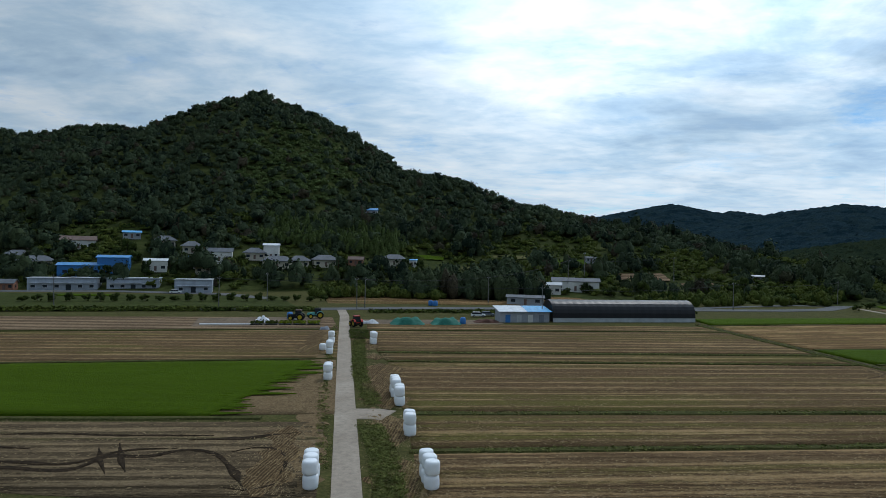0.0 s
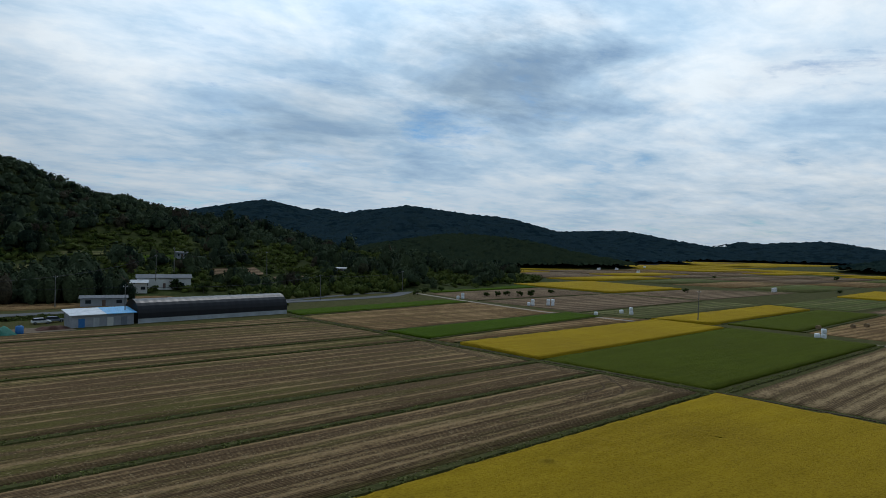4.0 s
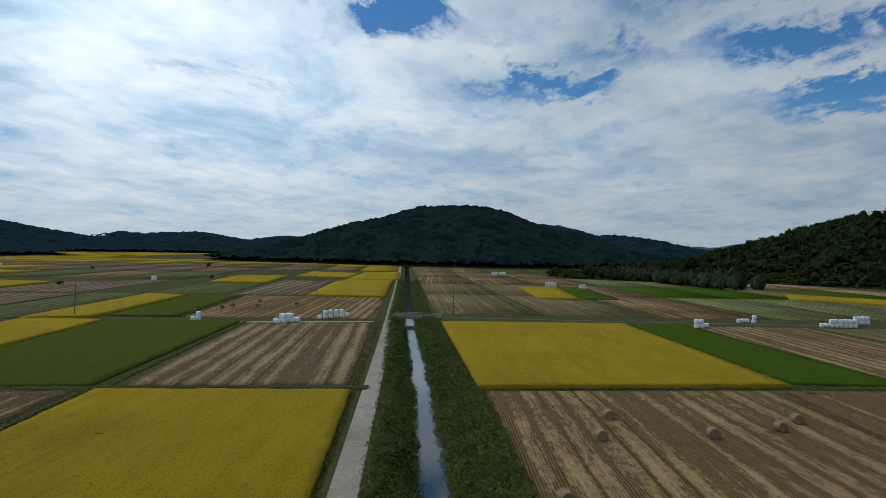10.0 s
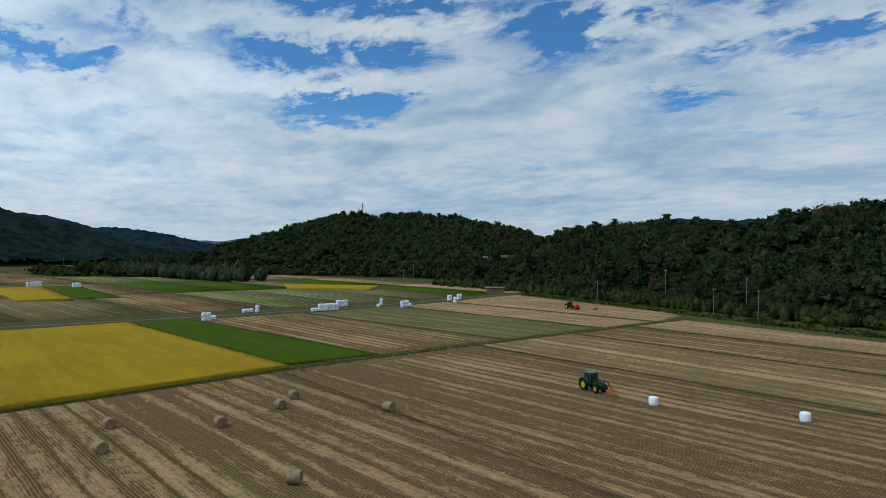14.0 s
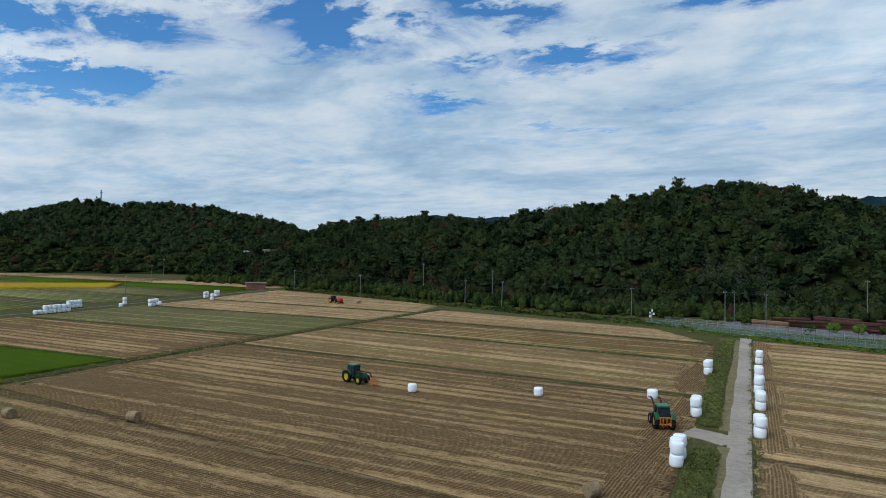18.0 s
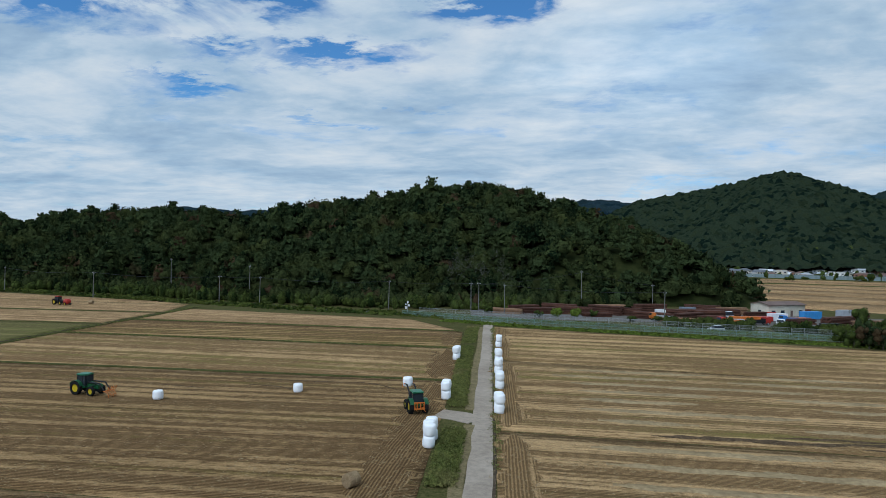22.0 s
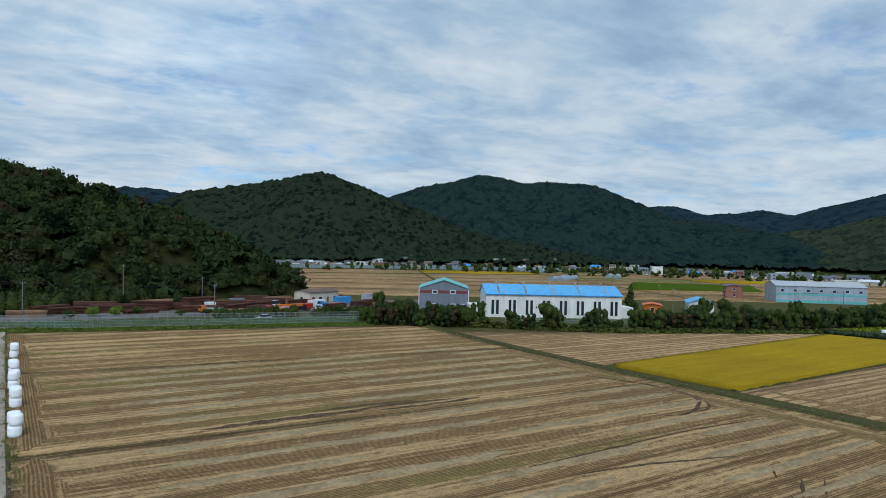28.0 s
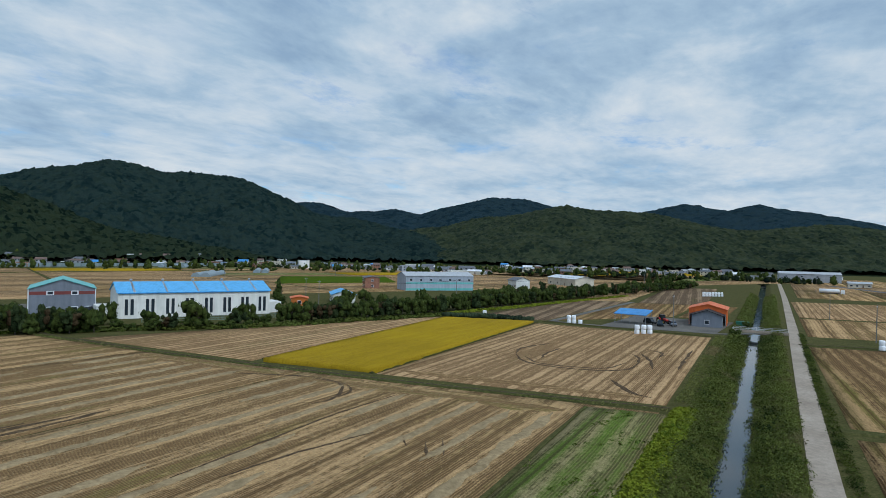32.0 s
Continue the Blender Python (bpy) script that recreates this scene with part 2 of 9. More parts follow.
def foliage(name, dark, light, autumn=None, amount=0.0, size=0.12, cell=0.0, mosaic=0.75):
    """Leaves: the tone changes from clump to clump, from tree to tree and, broadly, over the stand."""
    m, t, b = material(name, 0.85)
    b.inputs["Specular IOR Level"].default_value = 0.0 if cell > 8 or cell == 6.0 else 0.05
    r = t.nodes.new("ShaderNodeNewGeometry").outputs["Random Per Island"]
    v = coord(t)
    n = noise_of(t, v, size, 4.0, 0.65)
    n2 = noise_of(t, v, 0.02, 3.0, 0.55)
    f = maths(t, "ADD", maths(t, "MULTIPLY", r, 0.5), maths(t, "ADD", maths(t, "MULTIPLY", n, 0.8 if cell else 1.1), maths(t, "SUBTRACT", n2, 0.25)))
    if cell:
        vor = node(t, "ShaderNodeTexVoronoi", Scale=1.0 / cell)
        vor.voronoi_dimensions = "2D"
        t.links.new(v, vor.inputs["Vector"])
        rgb = t.nodes.new("ShaderNodeSeparateColor")
        t.links.new(vor.outputs["Color"], rgb.inputs[0])
        f = maths(t, "ADD", f, maths(t, "MULTIPLY", maths(t, "SUBTRACT", rgb.outputs[0], 0.35), mosaic))
    col = blend(t, ramp(t, f, [(0.62, 0.0), (1.18, 1.0)]), dark, light)
    if cell:
        col = blend(t, ramp(t, rgb.outputs[1], [(0.70, 0.0), (0.74, 0.4)]), col, (light[0] * 1.15, light[1] * 1.02, light[2] * 0.8))
    if autumn:
        if cell:
            col = blend(t, ramp(t, rgb.outputs[2], [(0.962 - amount, 0.0), (0.968 - amount, 0.7)]), col, autumn)
        else:
            a = noise_of(t, v, 0.075, 2.0, 0.5)
            col = blend(t, ramp(t, a, [(0.64 - amount, 0.0), (0.72 - amount, 0.8)]), col, autumn)
    fine = noise_of(t, v, 1.4 if size > 0.08 else 0.45, 6.0, 0.7)
    col = blend(t, 1.0, col, ramp(t, fine, [(0.32, 0.4), (0.66, 1.4)]), "MULTIPLY")
    t.links.new(col, b.inputs["Base Color"])
    bump(t, b, fine, 0.9, 0.5 if size > 0.08 else 1.5)
    return m


def ripe(name, a, c, tip, rough=0.9):
    m, t, b = material(name, rough)
    b.inputs["Specular IOR Level"].default_value = 0.02
    v = coord(t)
    n1 = noise_of(t, v, 0.035, 6.0, 0.62)
    n2 = noise_of(t, v, 3.6, 8.0, 0.85, 0.0, stretch=(0.8, 1.2, 1), turn=-5)
    n3 = noise_of(t, v, 0.6, 4.0, 0.6, 0.0, stretch=(0.12, 1.0, 1), turn=-5)
    col = blend(t, ramp(t, n1, [(0.35, 0.0), (0.65, 1.0)]), a, c)
    col = blend(t, ramp(t, n2, [(0.38, 0.0), (0.66, 0.8)]), col, tip)
    # shade between the plants, put into the colour where the grain noise is low
    col = blend(t, 1.0, col, ramp(t, n2, [(0.28, 0.55), (0.5, 1.0)]), "MULTIPLY")
    col = blend(t, 1.0, col, ramp(t, n3, [(0.35, 0.9), (0.65, 1.07)]), "MULTIPLY")
    t.links.new(col, b.inputs["Base Color"])
    bump(t, b, maths(t, "ADD", n2, n3), 0.9, 0.25)
    return m


def concrete(name, a, c, joint=0.0, turn=0.0):
    m, t, b = material(name, 0.9)
    b.inputs["Specular IOR Level"].default_value = 0.06
    v = coord(t)
    n1 = noise_of(t, v, 1.4, 8.0, 0.7)
    n2 = noise_of(t, v, 0.11, 4.0, 0.6)
    n3 = noise_of(t, v, 14.0, 4.0, 0.7)
    col = blend(t, ramp(t, n2, [(0.3, 0.0), (0.7, 1.0)]), a, c)
    col = blend(t, 1.0, col, ramp(t, n1, [(0.25, 0.72), (0.6, 1.08)]), "MULTIPLY")
    col = blend(t, 1.0, col, ramp(t, n3, [(0.3, 0.85), (0.7, 1.1)]), "MULTIPLY")
    t.links.new(col, b.inputs["Base Color"])
    bump(t, b, n1, 0.25, 0.03)
    return m


def ribbed(name, a, c, axis="X", pitch=0.25, rough=0.45, metal=0.0, grime=0.2, relief=0.6):
    """Corrugated sheet, ribs across the given axis of the part."""
    m, t, b = material(name, rough, metal)
    v = coord(t)
    wave = node(t, "ShaderNodeTexWave", Scale=0.314 / pitch, Distortion=0.0)
    wave.wave_type, wave.bands_direction = "BANDS", axis
    t.links.new(v, wave.inputs["Vector"])
    n1 = noise_of(t, v, 0.8, 6.0, 0.65)
    col = blend(t, ramp(t, n1, [(0.3, 0.0), (0.7, 1.0)]), a, c)
    col = blend(t, 1.0, col, ramp(t, noise_of(t, v, 0.25, 3.0, 0.5, 0.0, stretch=(3, 3, 0.4)), [(0.4, 1.0), (0.7, 1.0 - grime)]), "MULTIPLY")
    t.links.new(col, b.inputs["Base Color"])
    bump(t, b, wave.outputs["Fac"], relief, 0.06)
    return m


M_NE = rows_field("stubble_ne", (0.099, 0.062, 0.032), (0.325, 0.216, 0.105), (0.108, 0.098, 0.026), 5.5, 3.6, 0.45, 0.40, ridge=(0.24, 0.46), force=0.36)
M_SE = rows_field("stubble_se", (0.132, 0.078, 0.035), (0.39, 0.250, 0.117), (0.135, 0.118, 0.028), 2.0, 2.8, 0.62, 0.24, ridge=(0.22, 0.46), force=0.32)
M_WINDROW = rows_field("windrowed_stubble", (0.125, 0.082, 0.042), (0.34, 0.24, 0.124), (0.13, 0.11, 0.04), 6.0, 3.7, 0.46, 0.05, force=0.36)
M_SW = rows_field("stubble_sw", (0.182, 0.111, 0.050), (0.485, 0.316, 0.154), (0.165, 0.148, 0.038), -1.5, 5.5, 0.64, 0.28, ridge=(0.10, 0.34), force=0.28)
M_BEIGE = rows_field("straw_beige", (0.222, 0.134, 0.064), (0.50, 0.326, 0.168), (0.18, 0.15, 0.06), -1.5, 2.0, 0.62, 0.08, force=0.3)
M_TAN = rows_field("tan_stubble", (0.150, 0.110, 0.050), (0.33, 0.248, 0.118), (0.16, 0.145, 0.045), 5.0, 2.4, 0.56, 0.3, force=0.14)
M_OLIVESTUB = rows_field("olive_stubble", (0.118, 0.100, 0.040), (0.27, 0.222, 0.098), (0.125, 0.126, 0.034), 5.0, 2.6, 0.5, 0.5, force=0.2)
M_BARE = rows_field("bare_paddy", (0.115, 0.076, 0.046), (0.28, 0.195, 0.118), (0.12, 0.105, 0.04), 4.0, 5.0, 0.5, 0.0)
M_OLIVE = rows_field("olive_regrowth", (0.078, 0.074, 0.030), (0.184, 0.166, 0.070), (0.080, 0.105, 0.022), 5.0, 4.0, 0.4, 0.7)
M_REGROW = rows_field("green_stubble", (0.11, 0.10, 0.040), (0.32, 0.26, 0.13), (0.10, 0.165, 0.022), -1.5, 3.2, 0.32, 0.62, 4.0)
M_MUD = rows_field("rutted_mud", (0.080, 0.058, 0.034), (0.24, 0.172, 0.098), (0.09, 0.08, 0.03), 5.0, 2.2, 0.36, 0.1)
M_CHURN = mottled("churned_straw", (0.105, 0.070, 0.038), (0.29, 0.202, 0.108), 2.0, 1.0, relief=1.0, dist=0.2)
M_DIRT = mottled("yard_dirt", (0.13, 0.098, 0.070), (0.24, 0.185, 0.132), 0.5, 1.0, relief=0.8, dist=0.1)
M_RUT = mottled("wet_rut", (0.014, 0.010, 0.007), (0.058, 0.040, 0.024), 0.9, 0.9, relief=1.0, dist=0.2)
M_HEADS = [rows_field("headland_ne", (0.094, 0.061, 0.032), (0.31, 0.212, 0.104), (0.108, 0.098, 0.026), 84.0, 1.7, 0.50, 0.2, force=0.05), rows_field("headland_se", (0.132, 0.078, 0.035), (0.39, 0.250, 0.117), (0.135, 0.118, 0.028), 87.0, 1.7, 0.50, 0.2, force=0.05),
           rows_field("headland_sw", (0.182, 0.111, 0.050), (0.485, 0.316, 0.154), (0.165, 0.148, 0.038), 92.0, 1.7, 0.54, 0.2, force=0.05)]
M_SCUFF = mottled("scuffed_soil", (0.050, 0.035, 0.022), (0.165, 0.112, 0.066), 1.6, 1.0, relief=1.0, dist=0.2)
M_WISP = mottled("loose_straw", (0.22, 0.16, 0.088), (0.40, 0.30, 0.168), 0.8, 1.0)
M_YELLOW = ripe("ripe_rice", (0.345, 0.222, 0.010), (0.250, 0.152, 0.012), (0.44, 0.305, 0.020))
M_GREEN = ripe("green_rice", (0.045, 0.086, 0.004), (0.036, 0.066, 0.004), (0.082, 0.122, 0.006))
M_DGREEN = ripe("dark_green_rice", (0.064, 0.083, 0.006), (0.056, 0.068, 0.007), (0.100, 0.112, 0.010))
M_GRASS = mottled("verge_grass", (0.040, 0.052, 0.013), (0.125, 0.105, 0.042), 1.1, 1.0, relief=0.9, dist=0.15)
M_BUND = mottled("bund_grass", (0.040, 0.050, 0.014), (0.108, 0.098, 0.038), 1.2, 1.0, relief=0.8, dist=0.1)
M_GARDEN = mottled("garden_green", (0.026, 0.040, 0.010), (0.078, 0.086, 0.028), 0.5, 1.0, relief=1.0, dist=0.3)
M_DRY = mottled("dry_grass", (0.12, 0.098, 0.048), (0.27, 0.215, 0.115), 1.6, 1.0, relief=0.9, dist=0.1)
M_SOIL = mottled("dark_soil", (0.05, 0.038, 0.026), (0.12, 0.09, 0.06), 0.8, 0.95, relief=0.8, dist=0.1)
M_CONC = concrete("road_concrete", (0.265, 0.216, 0.168), (0.40, 0.336, 0.268))
M_ASPH = concrete("asphalt", (0.105, 0.105, 0.108), (0.15, 0.15, 0.15))
M_YARD = concrete("yard_gravel", (0.105, 0.098, 0.088), (0.165, 0.152, 0.134))
M_LINE = mottled("road_paint", (0.75, 0.75, 0.72), (0.6, 0.6, 0.58), 1.0, 0.7)
M_FOREST = mottled("forest_floor", (0.012, 0.018, 0.006), (0.034, 0.04, 0.013), 0.12, 1.0, relief=0.5, dist=0.5)
M_SLOPE = mottled("grassy_slope", (0.022, 0.034, 0.009), (0.075, 0.085, 0.026), 0.14, 1.0, relief=0.8, dist=0.5)
M_FAR = mottled("far_forest", (0.012, 0.021, 0.011), (0.03, 0.042, 0.021), 0.08, 1.0, relief=0.8, dist=2.0)
# far ranges: the blue of distance haze is mixed into these two base colours
M_FAR_HAZE = mottled("hazed_forest", (0.017, 0.033, 0.046), (0.027, 0.045, 0.056), 0.03, 1.0, relief=1.0, dist=4.0)
M_HILL_HAZE = mottled("hazed_hill", (0.06, 0.10, 0.14), (0.07, 0.11, 0.15), 0.01, 1.0)
M_PINE = foliage("pine_leaves", (0.0066, 0.0140, 0.0064), (0.036, 0.052, 0.0210), (0.062, 0.032, 0.020), 0.0, 0.16, 6.0)
M_OAK = foliage("oak_leaves", (0.0080, 0.0150, 0.0058), (0.040, 0.052, 0.0190), (0.070, 0.036, 0.024), 0.01, 0.16, 6.0)
M_NORTH = foliage("north_wood_leaves", (0.0120, 0.0225, 0.0140), (0.050, 0.070, 0.0360), (0.058, 0.040, 0.028), 0.02, 0.14, 7.0)
M_FARLEAF = foliage("far_wood_leaves", (0.0046, 0.0104, 0.0080), (0.0215, 0.0318, 0.0185), None, 0, 0.12, 6.0, 0.9)
M_LOWRIDGE = foliage("low_ridge_leaves", (0.0085, 0.0165, 0.0095), (0.0340, 0.0450, 0.0225), None, 0, 0.10, 7.0, 0.4)
# next two leaf tones hold haze: green pushed to blue for hills far off
M_FARLEAF_HAZE = foliage("hazed_wood_leaves", (0.0088, 0.0205, 0.0275), (0.0180, 0.0345, 0.0430), None, 0, 0.02, 14.0)
M_RIDGE_HAZE = foliage("hazed_ridge_leaves", (0.0066, 0.0158, 0.0160), (0.0185, 0.0320, 0.0280), None, 0, 0.09, 9.0, 0.5)
M_BUSH = foliage("bush_leaves", (0.020, 0.036, 0.007), (0.075, 0.095, 0.020), None, 0, 0.25, 5.0)
M_TREE = foliage("tree_leaves", (0.014, 0.026, 0.006), (0.050, 0.068, 0.016), None, 0, 0.2, 5.0)
M_GRASSY = foliage("verge_blades", (0.050, 0.076, 0.016), (0.165, 0.175, 0.050), (0.24, 0.18, 0.09), 0.06, 0.3)
M_BRIGHT = foliage("bright_leaves", (0.032, 0.060, 0.009), (0.10, 0.14, 0.022), None, 0, 0.35)
M_BAMBOO = foliage("bamboo_leaves", (0.018, 0.033, 0.010), (0.072, 0.100, 0.030), None, 0, 0.3)
M_BANK = foliage("bank_weeds", (0.026, 0.046, 0.009), (0.12, 0.142, 0.032), (0.17, 0.125, 0.07), 0.04, 0.16)
M_GREYWOOD = foliage("grey_twigs", (0.030, 0.034, 0.026), (0.085, 0.088, 0.068), None, 0, 0.3)
M_YGREEN = foliage("vine_leaves", (0.075, 0.125, 0.010), (0.19, 0.225, 0.02), None, 0, 0.6)
M_BARK = mottled("bark", (0.07, 0.055, 0.04), (0.12, 0.1, 0.08), 2.0)


# ---- building blocks ----
def mesh_of(name, verts, faces, mat, smooth=False):
    me = bpy.data.meshes.new(name)
    me.from_pydata([tuple(v) for v in verts], [], faces)
    if mat:
        me.materials.append(mat)
    if smooth:
        me.polygons.foreach_set("use_smooth", [True] * len(me.polygons))
    me.update()
    return me


def quads_mesh(name, verts, mat, corners=4):
    """A mesh of loose faces from an (n, corners, 3) array."""
    verts = np.asarray(verts, dtype=np.float32)
    n = len(verts)
    me = bpy.data.meshes.new(name)
    me.vertices.add(n * corners)
    me.vertices.foreach_set("co", verts.reshape(-1))
    me.loops.add(n * corners)
    me.loops.foreach_set("vertex_index", np.arange(n * corners, dtype=np.int32))
    me.polygons.add(n)
    me.polygons.foreach_set("loop_start", np.arange(0, n * corners, corners, dtype=np.int32))
    me.materials.append(mat)
    me.update(calc_edges=True)
    return me


def shell_mesh(name, verts, faces, mat):
    """A mesh from arrays of places and of four-cornered (or three-cornered) faces."""
    verts, faces = np.asarray(verts, np.float32), np.asarray(faces, np.int32)
    me = bpy.data.meshes.new(name)
    me.vertices.add(len(verts))
    me.vertices.foreach_set("co", verts.reshape(-1))
    me.loops.add(faces.size)
    me.loops.foreach_set("vertex_index", faces.reshape(-1))
    me.polygons.add(len(faces))
    me.polygons.foreach_set("loop_start", np.arange(0, faces.size, faces.shape[1], dtype=np.int32))
    me.materials.append(mat)
    me.update(calc_edges=True)
    me.validate()
    return me


def part(name, me, parent=None, label="", m=None):
    ob = new(name, me)
    if parent:
        ob.parent = parent
    if m is not None:
        ob.matrix_basis = m
    if label:
        ob["label"] = label
    return ob


def structure(name, me, label, category, m=None):
    return tagged(part(name, me, None, "", m), label, category, "", "structure")


def thing(name, label, category, m=None, group=""):
    ob = new(name)
    ob.empty_display_size = 0.3
    if m is not None:
        ob.matrix_basis = m
    return tagged(ob, label, category, group)


class Shape:
    """Collects boxes, prisms and tubes into one mesh."""

    def __init__(self):
        self.v, self.f = [], []

    def add(self, verts, faces):
        k = len(self.v)
        self.v += [tuple(p) for p in verts]
        self.f += [tuple(i + k for i in f) for f in faces]
        return self

    def box(self, x0, y0, z0, x1, y1, z1, m=None):
        p = [(x, y, z) for z in (z0, z1) for x, y in ((x0, y0), (x1, y0), (x1, y1), (x0, y1))]
        if m is not None:
            p = [m @ Vector(q) for q in p]
        return self.add(p, [(3, 2, 1, 0), (4, 5, 6, 7), (0, 1, 5, 4), (1, 2, 6, 5), (2, 3, 7, 6), (3, 0, 4, 7)])

    def prism(self, outline, y0, y1, m=None):
        """An outline in x and z, drawn out along y."""
        n = len(outline)
        p = [(x, y0, z) for x, z in outline] + [(x, y1, z) for x, z in outline]
        if m is not None:
            p = [m @ Vector(q) for q in p]
        return self.add(p, [tuple(range(n)), tuple(range(2 * n - 1, n - 1, -1))] + [(i, i + n, (i + 1) % n + n, (i + 1) % n) for i in range(n)])

    def tube(self, a, b, r0, r1=None, n=8, caps=True):
        a, b = Vector(a), Vector(b)
        r1 = r0 if r1 is None else r1
        q = (b - a).to_track_quat("Z", "Y").to_matrix()
        p = []
        for c, r in ((a, r0), (b, r1)):
            for i in range(n):
                w = 2 * math.pi * i / n
                p.append(c + q @ Vector((r * math.cos(w), r * math.sin(w), 0)))
        f = [(i, (i + 1) % n, (i + 1) % n + n, i + n) for i in range(n)]
        if caps:
            f += [tuple(range(n - 1, -1, -1)), tuple(range(n, 2 * n))]
        return self.add(p, f)

    def lathe(self, profile, n=20, m=None):
        """Radius and height rows turned about z."""
        p = []
        for r, z in profile:
            for i in range(n):
                w = 2 * math.pi * i / n
                p.append((r * math.cos(w), r * math.sin(w), z))
        if m is not None:
            p = [m @ Vector(q) for q in p]
        f = []
        for k in range(len(profile) - 1):
            f += [(k * n + i, k * n + (i + 1) % n, (k + 1) * n + (i + 1) % n, (k + 1) * n + i) for i in range(n)]
        f += [tuple(range(n - 1, -1, -1)), tuple(range((len(profile) - 1) * n, len(profile) * n))]
        return self.add(p, f)

    def mesh(self, name, mat, smooth=False, bevel=0.0):
        me = mesh_of(name, self.v, self.f, mat, False)
        bm = bmesh.new()
        bm.from_mesh(me)
        bmesh.ops.recalc_face_normals(bm, faces=bm.faces)
        if bevel:
            edges = [e for e in bm.edges if len(e.link_faces) == 2 and e.calc_face_angle(0) > 0.6]
            bmesh.ops.bevel(bm, geom=edges, offset=bevel, segments=2, affect="EDGES", clamp_overlap=True)
        if smooth:
            for f in bm.faces:
                f.smooth = True
        bm.to_mesh(me)
        bm.free()
        return me


def box_mesh(name, x0, y0, z0, x1, y1, z1, mat, bevel=0.0):
    return Shape().box(x0, y0, z0, x1, y1, z1).mesh(name, mat, False, bevel)


rng = np.random.default_rng(7)


# ---- ground with the canal bed ----
def canal_y(x):
    """The canal's middle line."""
    x = np.asarray(x, float)
    return np.where(x > 0, np.interp(x, [0, 62, 90, 135, 182, 900], [-3.15, 2.75, 5.2, 10.0, 15.2, 81.6]), -3.15 - 0.0245 * x)


def canal_z(v):
    """The bed's section, v metres north of the middle line."""
    a = np.abs(v)
    return np.interp(a, [0, 1.2, 1.75, 2.6, 4.6, 5.4, 9], [-2.5, -2.4, -1.85, -1.2, -0.25, 0.0, 0.0])


def build_ground():
    xs = np.unique(np.r_[-4600, -3000, -1800, -1200, np.arange(-800, 801, 20), 1200, 1800, 3000, 4600])
    vs = np.unique(np.r_[-4600, -2500, -1200, -600, -300, -150, -60, -20, -9, np.arange(-6, 6.01, 0.6), 9, 20, 60, 150, 300, 600, 1200, 2500, 4600])
    X, V = np.meshgrid(xs, vs)
    Y = V + np.where(np.abs(X) < 900, canal_y(np.clip(X, -900, 900)), canal_y(np.sign(X) * 900))
    Z = canal_z(V)
    verts = np.stack([X, Y, Z], -1).reshape(-1, 3)
    nx = len(xs)
    i, j = np.meshgrid(np.arange(nx - 1), np.arange(len(vs) - 1))
    a = (j * nx + i).ravel()
    faces = np.stack([a, a + 1, a + nx + 1, a + nx], -1)
    structure("ground", shell_mesh("ground", verts, faces, M_GRASS), "flat valley floor of grass, weeds and soil", "ground")
    wx = np.arange(-780, 781, 20.0)
    wy = canal_y(wx)
    v = [(x, y - 1.85, -1.62) for x, y in zip(wx, wy)] + [(x, y + 1.85, -1.62) for x, y in zip(wx, wy)]
    n = len(wx)
    m, t, b = material("canal_water", 0.06)
    b.inputs["Base Color"].default_value = (0.035, 0.045, 0.05, 1)
    b.inputs["Specular IOR Level"].default_value = 0.5
    b.inputs["IOR"].default_value = 1.33
    bump(t, b, noise_of(t, coord(t), 1.6, 3.0), 0.03, 0.02)
    structure("water", mesh_of("water", v, [(k, k + 1, k + n + 1, k + n) for k in range(n - 1)], m), "still grey canal water reflecting the cloudy sky", "water")


build_ground()


# ---- fields ----
def sub_quad(p, nu, nv):
    p = [np.array(q, float) for q in p]
    u, w = np.meshgrid(np.linspace(0, 1, nu + 1), np.linspace(0, 1, nv + 1))
    u, w = u[..., None], w[..., None]
    return (1 - w) * ((1 - u) * p[0] + u * p[1]) + w * ((1 - u) * p[3] + u * p[2])


def field(corners, mat, label, height=0.06, rough=0.0, step=3.0, name="paddy_field"):
    """A field from its four corners in turn: top sheet and rim, the top gently uneven."""
    c = [np.array(q, float) * (0.98 if height > 0.5 else 1.0) for q in corners]
    nu = max(2, int(np.linalg.norm(c[1] - c[0]) / step))
    nv = max(2, int(np.linalg.norm(c[3] - c[0]) / step))
    nu, nv = min(nu, 80), min(nv, 60)
    g = sub_quad(c, nu, nv)
    z = np.full(g.shape[:2], height)
    if rough:
        z += rng.normal(0, rough, z.shape)
        jit = rng.normal(0, 0.35, g.shape)
        edge = np.zeros(z.shape, bool)
        edge[0], edge[-1], edge[:, 0], edge[:, -1] = True, True, True, True
        g = g + np.where(edge[..., None], jit * 0.15, jit)
    verts = np.concatenate([g, z[..., None]], -1).reshape(-1, 3)
    w = nu + 1
    i, j = np.meshgrid(np.arange(nu), np.arange(nv))
    a = (j * w + i).ravel()
    faces = np.stack([a, a + 1, a + w + 1, a + w], -1)
    ring = list(range(w)) + [r * w + nu for r in range(1, nv + 1)] + [nv * w + k for k in range(nu - 1, -1, -1)] + [r * w for r in range(nv - 1, 0, -1)]
    low = verts[ring].copy()
    low[:, 2] = 0.0
    k0 = len(verts)
    verts = np.concatenate([verts, low])
    m = len(ring)
    rim = np.array([[ring[k], k0 + k, k0 + (k + 1) % m, ring[(k + 1) % m]] for k in range(m)])
    return structure(name, shell_mesh(name, verts, np.concatenate([faces, rim]), mat), label, "field")


